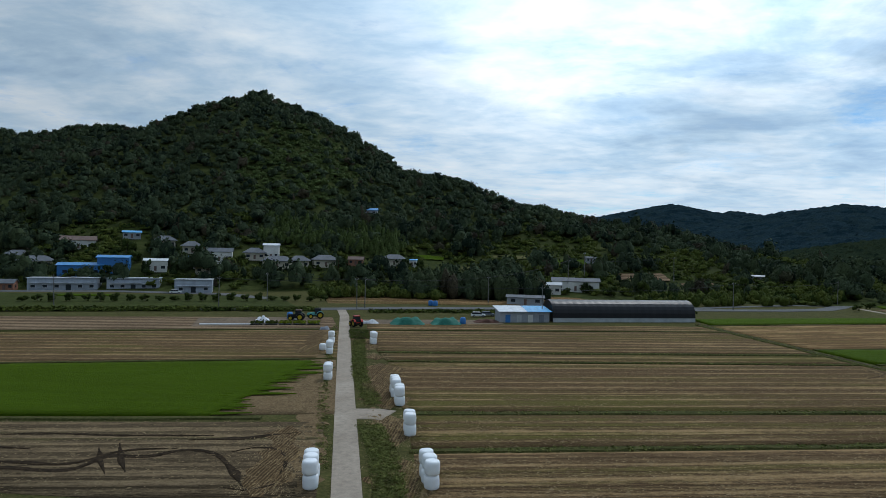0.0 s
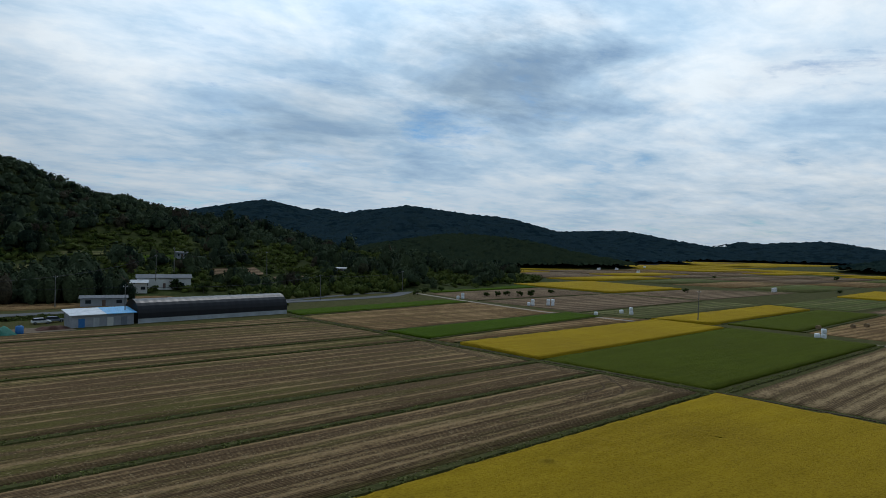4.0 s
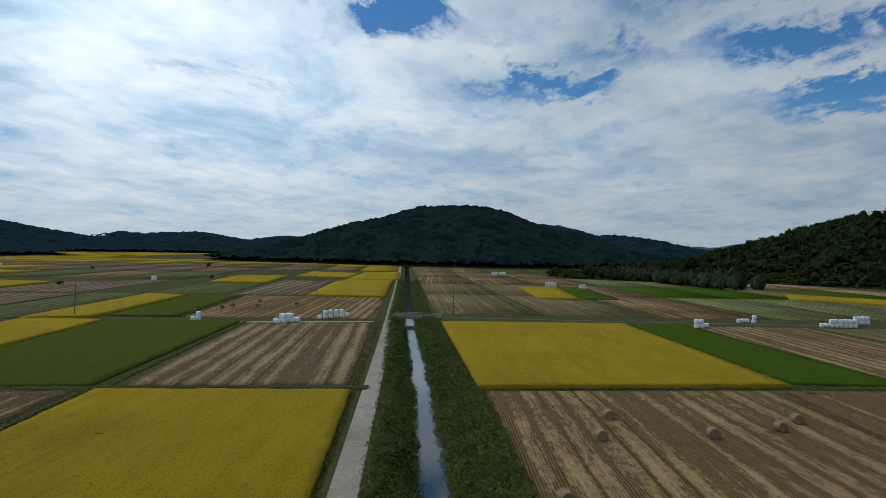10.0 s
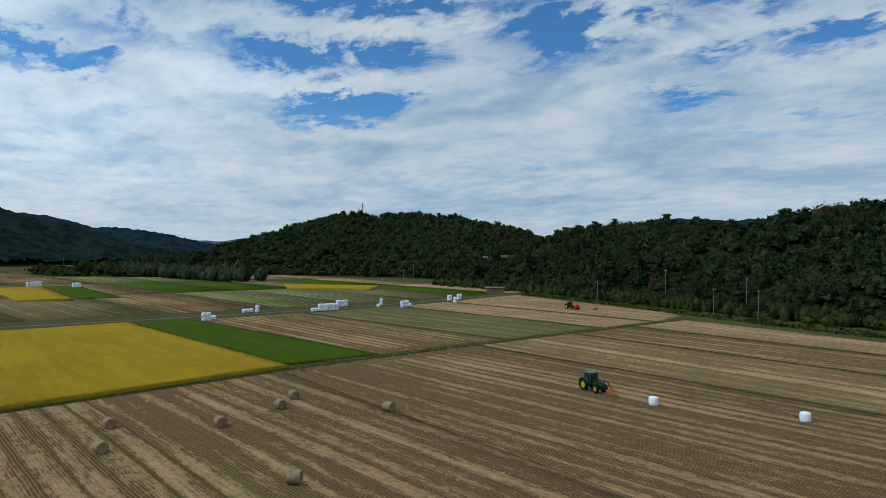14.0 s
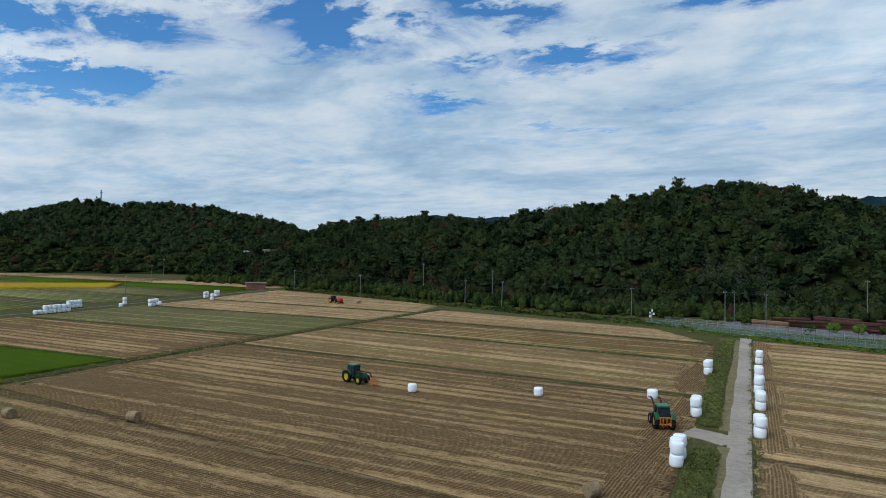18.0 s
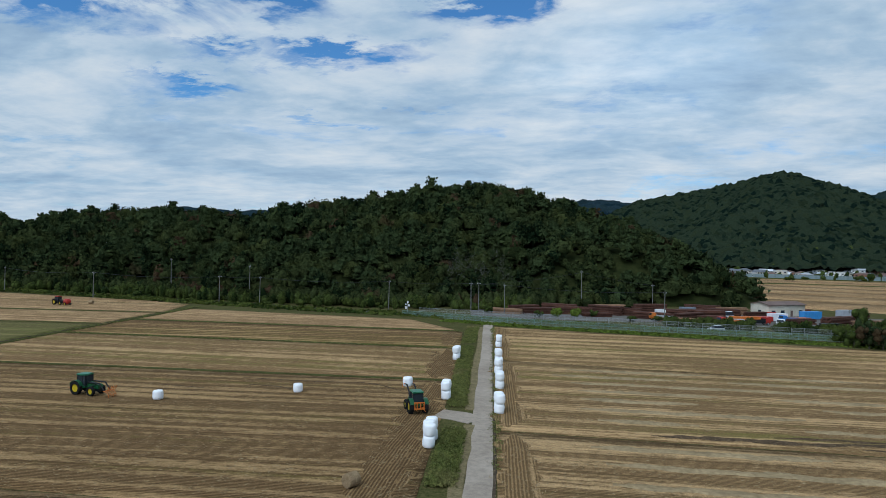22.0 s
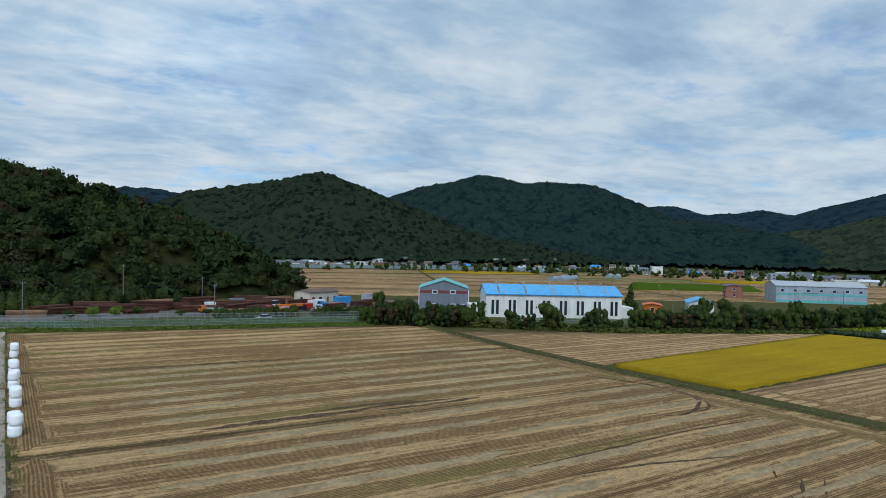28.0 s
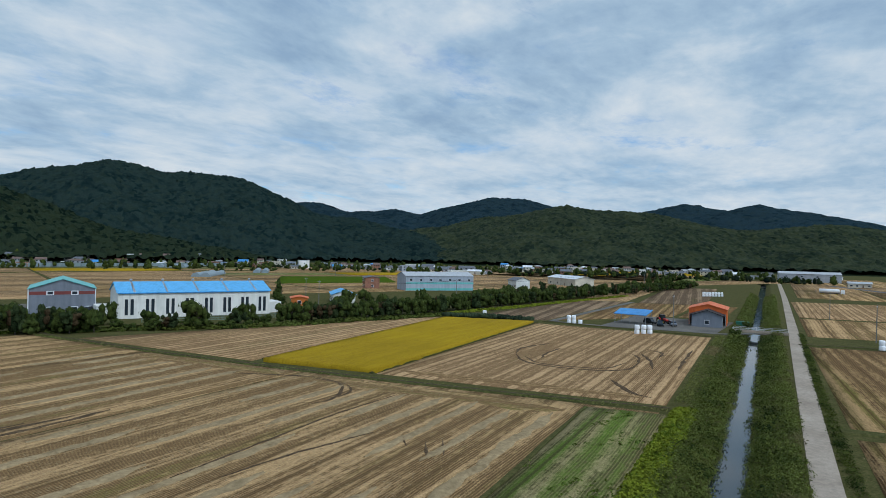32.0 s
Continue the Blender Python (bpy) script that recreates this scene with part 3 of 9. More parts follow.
def strip(name, line, width, mat, label, category, z=0.05, thick=0.06, kind=structure, wobble=0.0):
    """A band of even width along a line, with sides."""
    p = [np.array(q, float) for q in line]
    if wobble:
        q = [p[0]]
        for a, b in zip(p, p[1:]):
            n = max(1, int(np.linalg.norm(b - a) / 4))
            q += [a + (b - a) * k / n for k in range(1, n + 1)]
        p = q
    v, f = [], []
    for k, a in enumerate(p):
        d = p[min(k + 1, len(p) - 1)] - p[max(k - 1, 0)]
        d = d / np.linalg.norm(d)
        nrm = np.array([-d[1], d[0]])
        h = width / 2 * (1 + (rng.uniform(-wobble, wobble) if wobble else 0))
        h2 = width / 2 * (1 + (rng.uniform(-wobble, wobble) if wobble else 0))
        zz = z + (rng.uniform(-0.3, 0.3) * wobble * thick if wobble else 0)
        lo = z - thick
        l, r = a + nrm * h, a - nrm * h2
        s = 0.75 if wobble else 1.0
        li, ri = a + nrm * h * s, a - nrm * h2 * s
        v += [(*l, lo), (*li, zz), (*ri, zz), (*r, lo)]
        if k:
            b = 4 * (k - 1)
            f += [(b + j, b + 4 + j, b + 5 + j, b + 1 + j) for j in range(3)]
    f += [(0, 1, 2, 3), tuple(len(v) - 1 - j for j in range(4))]
    f = [tuple(reversed(q)) for q in f]
    return kind(name, mesh_of(name, v, f, mat), label, category)


STUB = "harvested rice paddy with dark stubble and pale straw rows"
RIPE = "ripe golden yellow rice standing in a paddy"
REG = "paddy with bright green regrown rice shoots"
# north-east, between the farm road and the long ditch
for k, (a, b, c, d) in enumerate([
        ((-1, 45.5), (87, 54.5), (86, 71.5), (-2.5, 62.5)), ((-2.8, 64), (85.5, 73.3), (84, 84.3), (-4, 76.5)),
        ((-4.5, 78), (83.6, 86.0), (79.5, 117.2), (-9.4, 110.5)), ((-9.8, 112), (79, 118.6), (77.5, 127), (-11.6, 119.3)),
        ((-12.2, 120.8), (77, 128.6), (73.5, 160.5), (-17.8, 149.5)), ((-18.0, 151), (73, 162.2), (71, 171.5), (-19.4, 163))]):
    field((a, b, c, d), M_NE, STUB)
field(((-1, 7.5), (91.8, 16.3), (88.3, 52.2), (0, 43.4)), M_YELLOW, RIPE, 0.75, 0.035, 1.2)
# second block east
field(((96, 16.8), (175.5, 24.4), (171.8, 59.0), (91.6, 50.0)), M_WINDROW, STUB)
field(((89.8, 54.0), (171.6, 61.2), (169.4, 97.0), (85.4, 85.8)), M_DGREEN, "paddy of deep green regrown rice", 0.35, 0.03, 2.0)
field(((86.4, 87.8), (169.5, 98.4), (168.3, 120.2), (84.5, 110.4)), M_YELLOW, RIPE, 0.75, 0.035, 1.6)
field(((83.5, 112), (168, 121.5), (160.5, 134), (82.5, 117.5)), M_SE, STUB)
field(((82.0, 118.8), (160, 135.3), (158.5, 147.8), (80, 133.8)), M_GREEN, REG, 0.3, 0.03, 2.4)
field(((79.5, 136), (157, 149.5), (152, 192), (73.5, 173)), M_SE, STUB)
field(((75, 175.5), (151.5, 193.2), (147, 205), (74.5, 189)), M_GREEN, REG, 0.3, 0.03, 2.4)
# third block east
field(((186, 26), (269, 34), (264, 91.5), (181, 81)), M_SE, STUB)
field(((180.5, 83), (263.5, 93.5), (260, 113), (178.5, 102.5)), M_DGREEN, "paddy of deep green regrown rice", 0.35, 0.03, 3)
field(((177, 106), (259.5, 115.5), (263.5, 133.5), (169.5, 122.5)), M_YELLOW, RIPE, 0.75, 0.035, 2.4)
field(((168, 124), (263, 135.5), (258, 158), (165, 146)), M_OLIVE, "paddy of olive regrowth on dark stubble")
field(((164, 148), (257, 160), (250, 205), (160, 196)), M_BARE, "bare brown paddy")
field(((160, 199), (249, 208), (246, 252), (161, 236)), M_BARE, "bare brown paddy")
field(((262, 162), (372, 172), (332, 212), (258, 206)), M_BARE, "bare brown paddy")
field(((260, 212), (331, 219), (338, 296), (258, 285)), M_YELLOW, RIPE, 0.75, 0.04, 4)
field(((168, 240), (250, 256), (262, 300), (190, 296)), M_GREEN, REG, 0.3, 0.03, 4)
field(((196, 302), (264, 306), (284, 322), (226, 324)), M_BARE, "bare brown paddy")
field(((226, 326), (290, 322), (345, 378), (270, 388)), M_YELLOW, RIPE, 0.75, 0.04, 4)
field(((272, 34), (420, 47), (392, 79), (273, 68)), M_YELLOW, RIPE, 0.75, 0.04, 4)
field(((273, 70), (390, 81), (386, 110), (271, 100)), M_BARE, "bare brown paddy")
field(((270, 102), (356, 112), (358, 146), (268, 134)), M_OLIVE, "paddy of olive regrowth on dark stubble")
field(((424, 43), (560, 57), (530, 84), (400, 76)), M_YELLOW, RIPE, 0.75, 0.04, 5)
field(((358, 113), (453, 127), (441, 159), (360, 147)), M_YELLOW, RIPE, 0.75, 0.04, 5)
field(((440, 80), (519, 86), (535, 129), (443, 119)), M_YELLOW, RIPE, 0.75, 0.04, 5)
# south-east
field(((96.6, -2.6), (182, 6.2), (186.5, -47.4), (103.0, -52.8)), M_YELLOW, RIPE, 0.75, 0.035, 1.6)
field(((104, -53.6), (186.3, -48.2), (184.5, -64), (103.5, -72.5)), M_GREEN, REG, 0.35, 0.03, 2)
field(((104, -74), (184.5, -65.5), (186, -100), (104.5, -110)), M_SE, STUB)
field(((104.5, -111.5), (186, -101.5), (191, -142), (105, -150)), M_OLIVESTUB, "mown paddy with olive regrowth between straw rows")
field(((105, -151.5), (191.3, -143.5), (196, -172), (105, -178)), M_BEIGE, STUB)
field(((105, -179.5), (196.3, -173.5), (206, -205), (110, -203)), M_BEIGE, STUB)
field(((8, -9.7), (94, -3.3), (99, -50), (9.5, -47.5)), M_SE, STUB)
field(((7.6, -47.7), (99, -50.2), (101.5, -98), (9.2, -99)), M_SE, STUB)
field(((9.4, -100), (101.5, -99), (102, -133), (11, -131.5)), M_SW, STUB)
field(((11, -133.2), (102, -134.8), (102.3, -160), (12.5, -159)), M_SE, STUB)
field(((13.5, -160.8), (102.3, -161.8), (102, -192), (30, -183)), M_BEIGE, STUB)
# south-west
field(((-89.5, -10.5), (-0.5, -9.5), (1.6, -73), (-87.2, -68)), M_SW, STUB)
field(((-87.2, -68.4), (1.6, -73.4), (3.2, -120), (-86.9, -108)), M_SW, STUB)
field(((-87, -108.4), (3.2, -120.4), (5.0, -172), (-89, -150)), M_SW, STUB)
field(((-88.5, -9.2), (-20, -8.4), (-20, -19.5), (-87.5, -20.2)), M_REGROW, "mown paddy with bright green regrowth in rows", 0.12)
field(((-185, -89.5), (-90.6, -83.2), (-92, -135), (-172, -98)), M_BEIGE, STUB)
field(((-189.5, -60), (-94.5, -58.6), (-92.8, -82.4), (-184.5, -88.5)), M_YELLOW, RIPE, 0.75, 0.035, 1.8)
field(((-181, -8.6), (-94.2, -10.2), (-92.4, -57), (-186, -58.2)), M_BEIGE, STUB)
field(((-300, -50), (-196, -58), (-190, -84), (-290, -72)), M_BARE, "bare brown paddy")
field(((-300, -20), (-236, -24), (-197, -56), (-296, -46)), M_SE, STUB)
# north-west
field(((-176, 13.5), (-92, 11.8), (-94, 56), (-182, 60)), M_SE, STUB)
field(((-88, 11.8), (-7, 9.8), (-9, 47.8), (-90, 54)), M_SE, STUB)
field(((-200, 15), (-260, 16.5), (-262, 60), (-204, 60)), M_SW, STUB)
field(((-264, 17), (-360, 19), (-366, 64), (-268, 60)), M_BEIGE, STUB)
field(((-95, 55.2), (-9.6, 49), (-13.4, 73), (-96, 66.5)), M_MUD, "muddy paddy churned by wheel tracks")
field(((-110, 68.5), (-27.2, 74.0), (-22.6, 109.6), (-112, 92.5)), M_GREEN, REG, 0.3, 0.03, 1.6)
field(((-28.6, 74.8), (-12.6, 76.5), (-18.6, 111.6), (-24.8, 111.0)), M_CHURN, "churned bare margin of a paddy")
field(((-112, 94.5), (-18.8, 113.2), (-24.2, 150.0), (-118, 130)), M_NE, STUB)
field(((-118, 132.5), (-25, 152), (-30.5, 174.5), (-122, 159)), M_BARE, "bare brown paddy")


field(((-470, -19), (-302, -17), (-298, -45), (-462, -50)), M_BARE, "bare brown paddy")
field(((-462, -52), (-302, -51), (-294, -71), (-455, -82)), M_BEIGE, STUB)
field(((-300, -4), (-236, -8), (-236, -22), (-300, -18)), M_SE, STUB)
field(((283, -34), (365, -32), (374, -54), (280, -52)), M_YELLOW, RIPE, 0.75, 0.03, 4)
field(((280, -53), (374, -55), (372, -70), (281, -69)), M_GREEN, REG, 0.35, 0.03, 4)
field(((758, 335), (758, -210), (800, -220), (800, 345)), M_YELLOW, RIPE, 0.75, 0.0, 20)
field(((345, -173), (306, -215), (280, -191), (308, -157)), M_YELLOW, RIPE, 0.75, 0.03, 4)
# gardens below the north village
field(((-185, 166), (-46, 199.5), (-62, 236), (-192, 222)), M_GARDEN, "rough green orchard ground below the village", 0.1, 0.04, 3.0, "garden")
field(((-134, 217.5), (-117, 221), (-119, 227), (-136, 224)), M_GREEN, "small bright green garden plot", 0.35, 0.03, 1.5, "garden")


# far plain: cells of the same grid, mixed crops
def far_cells(name, origin, along, across, cells, yellow, mats):
    o, a, c = (np.array(q, float) for q in (origin, along, across))
    i0, i1, j0, j1 = cells
    for i in range(i0, i1):
        for j in range(j0, j1):
            r = rng.random()
            mat = M_YELLOW if r < yellow else mats[int(rng.integers(len(mats)))]
            p = o + a * i + c * j
            q = [p + a * 0.01 + c * 0.015, p + a * 0.985 + c * 0.015, p + a * 0.985 + c * 0.98, p + a * 0.01 + c * 0.98]
            lab = RIPE if mat is M_YELLOW else "far paddy of brown stubble" if mat is not M_OLIVE else "far paddy of olive regrowth"
            field(q, mat, lab, 0.7 if mat is M_YELLOW else 0.08, 0.0, 40)


FARM = [M_BARE, M_OLIVE, M_SE, M_BARE]
far_cells("far", (375, 168), (112, 11), (-4, 42), (0, 5, 0, 3), 0.15, FARM)
far_cells("far", (345, 300), (112, 11), (-4, 42), (0, 5, 0, 4), 0.35, FARM)
far_cells("far", (330, 470), (130, 13), (-5, 55), (1, 6, 0, 7), 0.75, FARM)
far_cells("far", (1000, 560), (150, 14), (-6, 70), (0, 5, 0, 6), 0.8, FARM)
far_cells("far", (545, 134), (112, 11), (-4, 42), (0, 3, 0, 1), 0.5, FARM)
far_cells("far", (572, 60), (112, 11), (-4, 35), (0, 2, 0, 2), 0.6, FARM)
far_cells("far", (204, 9), (92, 9), (1, -36), (0, 6, 0, 2), 0.0, [M_TAN, M_TAN, M_SE])
far_cells("far", (206, -66), (92, 9), (1, -36), (0, 5, 0, 1), 0.0, [M_SE, M_OLIVE, M_SE])
far_cells("far", (208, -104), (92, 9), (3, -34), (0, 3, 0, 3), 0.0, [M_GREEN, M_REGROW, M_OLIVESTUB, M_TAN])
far_cells("far", (-40, 214), (105, 12), (-3, 13), (0, 1, 0, 3), 0.0, [M_BEIGE, M_SE])
far_cells("far", (-64, -292), (-100, 56), (-24, -46), (0, 6, 0, 8), 0.03, [M_BEIGE, M_SW, M_BEIGE, M_BEIGE, M_REGROW])
far_cells("far", (-560, -60), (-120, 6), (-4, -44), (0, 5, 0, 4), 0.3, [M_BEIGE, M_SW])
far_cells("far", (-400, 24), (-110, 4), (2, 44), (0, 4, 0, 2), 0.0, [M_SW, M_BEIGE, M_SE])
field(((-300, -259), (-371, -215), (-444, -268), (-380, -322)), M_GREEN, REG, 0.35, 0.02, 6)
field(((110, -204.5), (206, -206.5), (210, -230), (126, -213)), M_BEIGE, STUB)
far_cells("far", (218, -207), (92, 9), (3, -30), (0, 4, 0, 2), 0.05, [M_BEIGE, M_GREEN, M_SW])


# ---- hills ----
def ridge_height(x, y, crest, width, power):
    """Height of a hill that falls off from its crest line."""
    best = np.full(x.shape, 0.0)
    for (ax, ay, az), (bx, by, bz) in zip(crest, crest[1:]):
        dx, dy = bx - ax, by - ay
        u = np.clip(((x - ax) * dx + (y - ay) * dy) / max(dx * dx + dy * dy, 1e-6), 0, 1)
        d = np.hypot(x - ax - u * dx, y - ay - u * dy)
        z = az + (bz - az) * u
        w = width * (0.45 + 0.55 * np.clip(z / max(c[2] for c in crest), 0, 1))
        s = np.clip(1 - d / w, 0, 1)
        s = s ** power * (1 + 0.35 * (1 - s) * s)
        best = np.maximum(best, z * s)
    return best


def lumps(x, y, size, seed):
    """Smooth uneven relief from a few crossing waves."""
    r = np.random.default_rng(seed)
    out = np.zeros(x.shape)
    for k in range(9):
        a, p, s = r.uniform(0, 6.28), r.uniform(0, 6.28), size * r.uniform(0.35, 1.4)
        out += np.sin((x * math.cos(a) + y * math.sin(a)) * 6.28 / s + p) * (s / size)
    return out / 6.0


class Hill:
    def __init__(self, crest, width, power=1.25, relief=0.06, seed=1, size=120, foot=None, lid=None):
        self.foot, self.lid = foot, lid
        self.crest, self.width, self.power, self.relief, self.seed, self.size = crest, width, power, relief, seed, size

    def z(self, x, y):
        x, y = np.asarray(x, float), np.asarray(y, float)
        h = ridge_height(x, y, self.crest, self.width, self.power)
        top = max(c[2] for c in self.crest)
        k = np.clip(h / top, 0, 1)
        h = h + lumps(x, y, self.size, self.seed) * self.relief * top * 4 * k * (1 - k)
        if self.foot:
            h = h * np.clip((np.interp(x, *self.foot) - y) / 24, 0, 1) ** 0.7
        if self.lid:
            rise = np.interp(np.degrees(np.arctan2(x, y)) % 360, *self.lid)
            h = np.minimum(h, np.maximum(21 + np.hypot(x, y) * np.tan(np.radians(rise)) - 9, 0))
        return h

    def box(self):
        c = np.array(self.crest)
        return c[:, 0].min() - self.width, c[:, 1].min() - self.width, c[:, 0].max() + self.width, c[:, 1].max() + self.width

    def build(self, step, mat, label, rough=0.0):
        x0, y0, x1, y1 = self.box()
        xs, ys = np.arange(x0, x1 + step, step), np.arange(y0, y1 + step, step)
        X, Y = np.meshgrid(xs, ys)
        Z = self.z(X, Y) - 0.4
        if rough:
            Z = Z + np.where(Z > 4, np.abs(rng.normal(0, rough, Z.shape)) + 4.0, 0.0)
        n = len(xs)
        i, j = np.meshgrid(np.arange(n - 1), np.arange(len(ys) - 1))
        a = (j * n + i).ravel()
        f = np.stack([a, a + 1, a + n + 1, a + n], -1)
        zf = Z.ravel()
        f = f[zf[f].max(1) > -0.3]
        used, inv = np.unique(f, return_inverse=True)
        v = np.stack([X.ravel(), Y.ravel(), zf], -1)[used]
        me = shell_mesh("hill", v, inv.reshape(-1, 4), mat)
        me.polygons.foreach_set("use_smooth", [True] * len(me.polygons))
        return structure("hill", me, label, "hill")


H_NORTH = Hill([(-900, 700, 90), (-640, 640, 120), (-439, 620, 124), (-397, 624, 117), (-358, 625, 127), (-310, 617, 127), (-265, 604, 122), (-230, 597, 131), (-199, 598, 147), (-177, 599, 159), (-154, 590, 143), (-119, 578, 117), (-86, 564, 102), (-43, 543, 85), (-13, 525, 74), (28, 499, 58), (69, 475, 47), (108, 457, 39), (143, 437, 28), (175, 420, 17), (197, 404, 8)], 360, 1.3, 0.05, 3)
H_RB = Hill([(350, 2080, 95), (465, 2048, 111), (551, 2027, 130), (696, 1928, 154), (757, 1905, 123), (877, 1908, 136), (940, 1878, 106), (1073, 1805, 90)], 700, 1.2, 0.05, 4, 300)
H_RD = Hill([(480, 1420, 50), (598, 1375, 62), (666, 1344, 84), (715, 1296, 100), (778, 1224, 112), (856, 1170, 101), (921, 1094, 90), (965, 1014, 54), (992, 988, 21)], 480, 1.2, 0.05, 5, 200)
H_KD = Hill([(473, 824, 3), (506, 780, 21), (532, 726, 37), (567, 673, 35), (589, 640, 24), (602, 614, 5)], 200, 1.0, 0.05, 6)
H_RV = Hill([(1367, 1594, 49), (1474, 1495, 77), (1610, 1269, 81), (1645, 1137, 53), (1699, 1055, 26), (1836, 1020, 51), (1870, 955, 47), (1885, 806, 57), (1881, 679, 27), (2002, 634, 37), (2021, 571, 53), (2051, 449, 47)], 420, 1.2, 0.05, 7, 250)
H_E = Hill([(952, 306, 3), (967, 254, 25), (973, 183, 47), (972, 121, 66), (968, 69, 81), (960, 18, 83), (950, -30, 81), (936, -84, 57), (921, -128, 48), (903, -175, 30), (886, -206, 12)], 230, 1.05, 0.05, 8, 160)
H_E2 = Hill([(1441, -165, 77), (1435, -205, 75), (1404, -272, 49), (1364, -317, 52), (1327, -378, 47), (1297, -408, 36), (1280, -430, 9)], 260, 1.1, 0.05, 9)
H_BLUE = Hill([(3815, -1202, 27), (3791, -1277, 50), (3757, -1373, 67), (3730, -1443, 59), (3709, -1499, 38), (3648, -1641, 93), (3596, -1752, 110), (3506, -1925, 70)], 500, 1.0, 0.02, 10)
H_SE = Hill([(539, -153, 3), (568, -194, 11), (594, -237, 14), (615, -290, 24), (614, -337, 46), (592, -374, 59), (574, -400, 55), (548, -420, 60), (502, -444, 57), (459, -460, 46), (415, -461, 32), (379, -465, 24)], 200, 1.15, 0.05, 11)
H_S = Hill([(379, -430, 22), (336, -397, 20), (294, -380, 30), (252, -373, 36), (222, -368, 37), (204, -362, 36), (182, -362, 35), (161, -366, 32), (136, -371, 35), (111, -374, 42), (87, -375, 46), (50, -377, 52), (31, -374, 53), (13, -370, 53), (-4, -360, 49), (-20, -349, 42), (-30, -334, 36), (-48, -316, 27), (-67, -298, 21), (-80, -279, 13), (-92, -264, 5)], 132, 0.9, 0.05, 12, 90,
           ((-120, -60, -20, 20, 50, 72, 128, 180, 216, 400), (-266, -256, -244, -232, -222, -212, -228, -240, -252, -260)),
           ((0, 184.5, 187, 189.3, 192, 194.5, 196.3, 198.5, 200.8, 201.7, 202, 360), (60, 4.5, 4.3, 3.5, 2.1, 1.0, -0.1, -1.0, -2.2, -3.2, -5, -5)))
H_BS = Hill([(530, -964, 73), (442, -1007, 73), (331, -1049, 79), (100, -1180, 100), (-92, -1297, 116), (-183, -1287, 121), (-239, -1278, 110)], 420, 1.2, 0.05, 13)
H_F = Hill([(-163, -1138, 68), (-212, -1130, 96), (-255, -1101, 116), (-316, -1075, 120), (-364, -1049, 134), (-408, -1021, 146), (-457, -989, 124), (-495, -960, 105), (-522, -922, 80), (-576, -866, 52), (-627, -779, 32)], 330, 1.25, 0.05, 14)
H_G = Hill([(-687, -1445, 120), (-750, -1413, 144), (-802, -1361, 172), (-863, -1300, 184), (-914, -1252, 204), (-962, -1202, 193), (-988, -1168, 182), (-1021, -1126, 186), (-1082, -1039, 170), (-1102, -988, 139), (-1127, -928, 109), (-1187, -815, 90), (-1204, -714, 65)], 500, 1.25, 0.06, 15, 200)
H_FW = Hill([(-2111, -1989, 217), (-2192, -1899, 223), (-2310, -1753, 230), (-2308, -1586, 183), (-2332, -1361, 202), (-2378, -1278, 167), (-2444, -1148, 213), (-2510, -994, 257), (-2560, -859, 252), (-2592, -756, 219), (-2640, -565, 187)], 800, 1.2, 0.04, 16, 300)
H_M = Hill([(-1346, -661, 77), (-1390, -564, 98), (-1399, -482, 108), (-1400, -376, 128), (-1398, -299, 114), (-1387, -190, 109), (-1374, -132, 90), (-1380, -27, 73), (-1398, 73, 80), (-1440, 171, 79), (-1481, 239, 77), (-1500, 420, 80)], 420, 1.15, 0.06, 17, 160)
H_FW2 = Hill([(-2468, -400, 175), (-2480, -319, 192), (-2490, -221, 217), (-2497, -125, 200), (-2450, -30, 183), (-2400, 22, 204), (-2397, 124, 182), (-2393, 189, 175), (-2383, 283, 138), (-2369, 383, 116), (-2300, 700, 110)], 700, 1.2, 0.04, 18, 250)
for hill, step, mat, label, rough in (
        (H_NORTH, 9, M_SLOPE, "steep wooded mountain behind the village", 0), (H_RB, 25, M_FAR_HAZE, "distant wooded mountain range", 0), (H_RD, 20, M_FAR_HAZE, "distant wooded ridge", 0),
        (H_KD, 12, M_FOREST, "low wooded knoll on the plain", 0), (H_RV, 25, M_FAR_HAZE, "chain of low wooded hills closing the valley", 0), (H_E, 12, M_FOREST, "rounded dark wooded hill", 0),
        (H_E2, 20, M_FAR_HAZE, "wooded hill behind another", 0), (H_BLUE, 40, M_HILL_HAZE, "faint mountains on the horizon, tinted blue with painted haze", 0), (H_SE, 10, M_FOREST, "rounded wooded hill with a mast", 0),
        (H_S, 6, M_FOREST, "near hill covered with pine and mixed wood", 0), (H_BS, 20, M_FAR_HAZE, "far wooded ridge", 0), (H_F, 16, M_FAR, "wooded peak behind the town", 0),
        (H_G, 22, M_FAR, "broad wooded mountain with three summits", 0), (H_FW, 30, M_FAR_HAZE, "far mountains tinted blue-green by painted haze", 0), (H_M, 16, M_FAR, "long wooded ridge beyond the town", 0), (H_FW2, 30, M_FAR_HAZE, "far wooded mountains", 0)):
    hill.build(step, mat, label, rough)


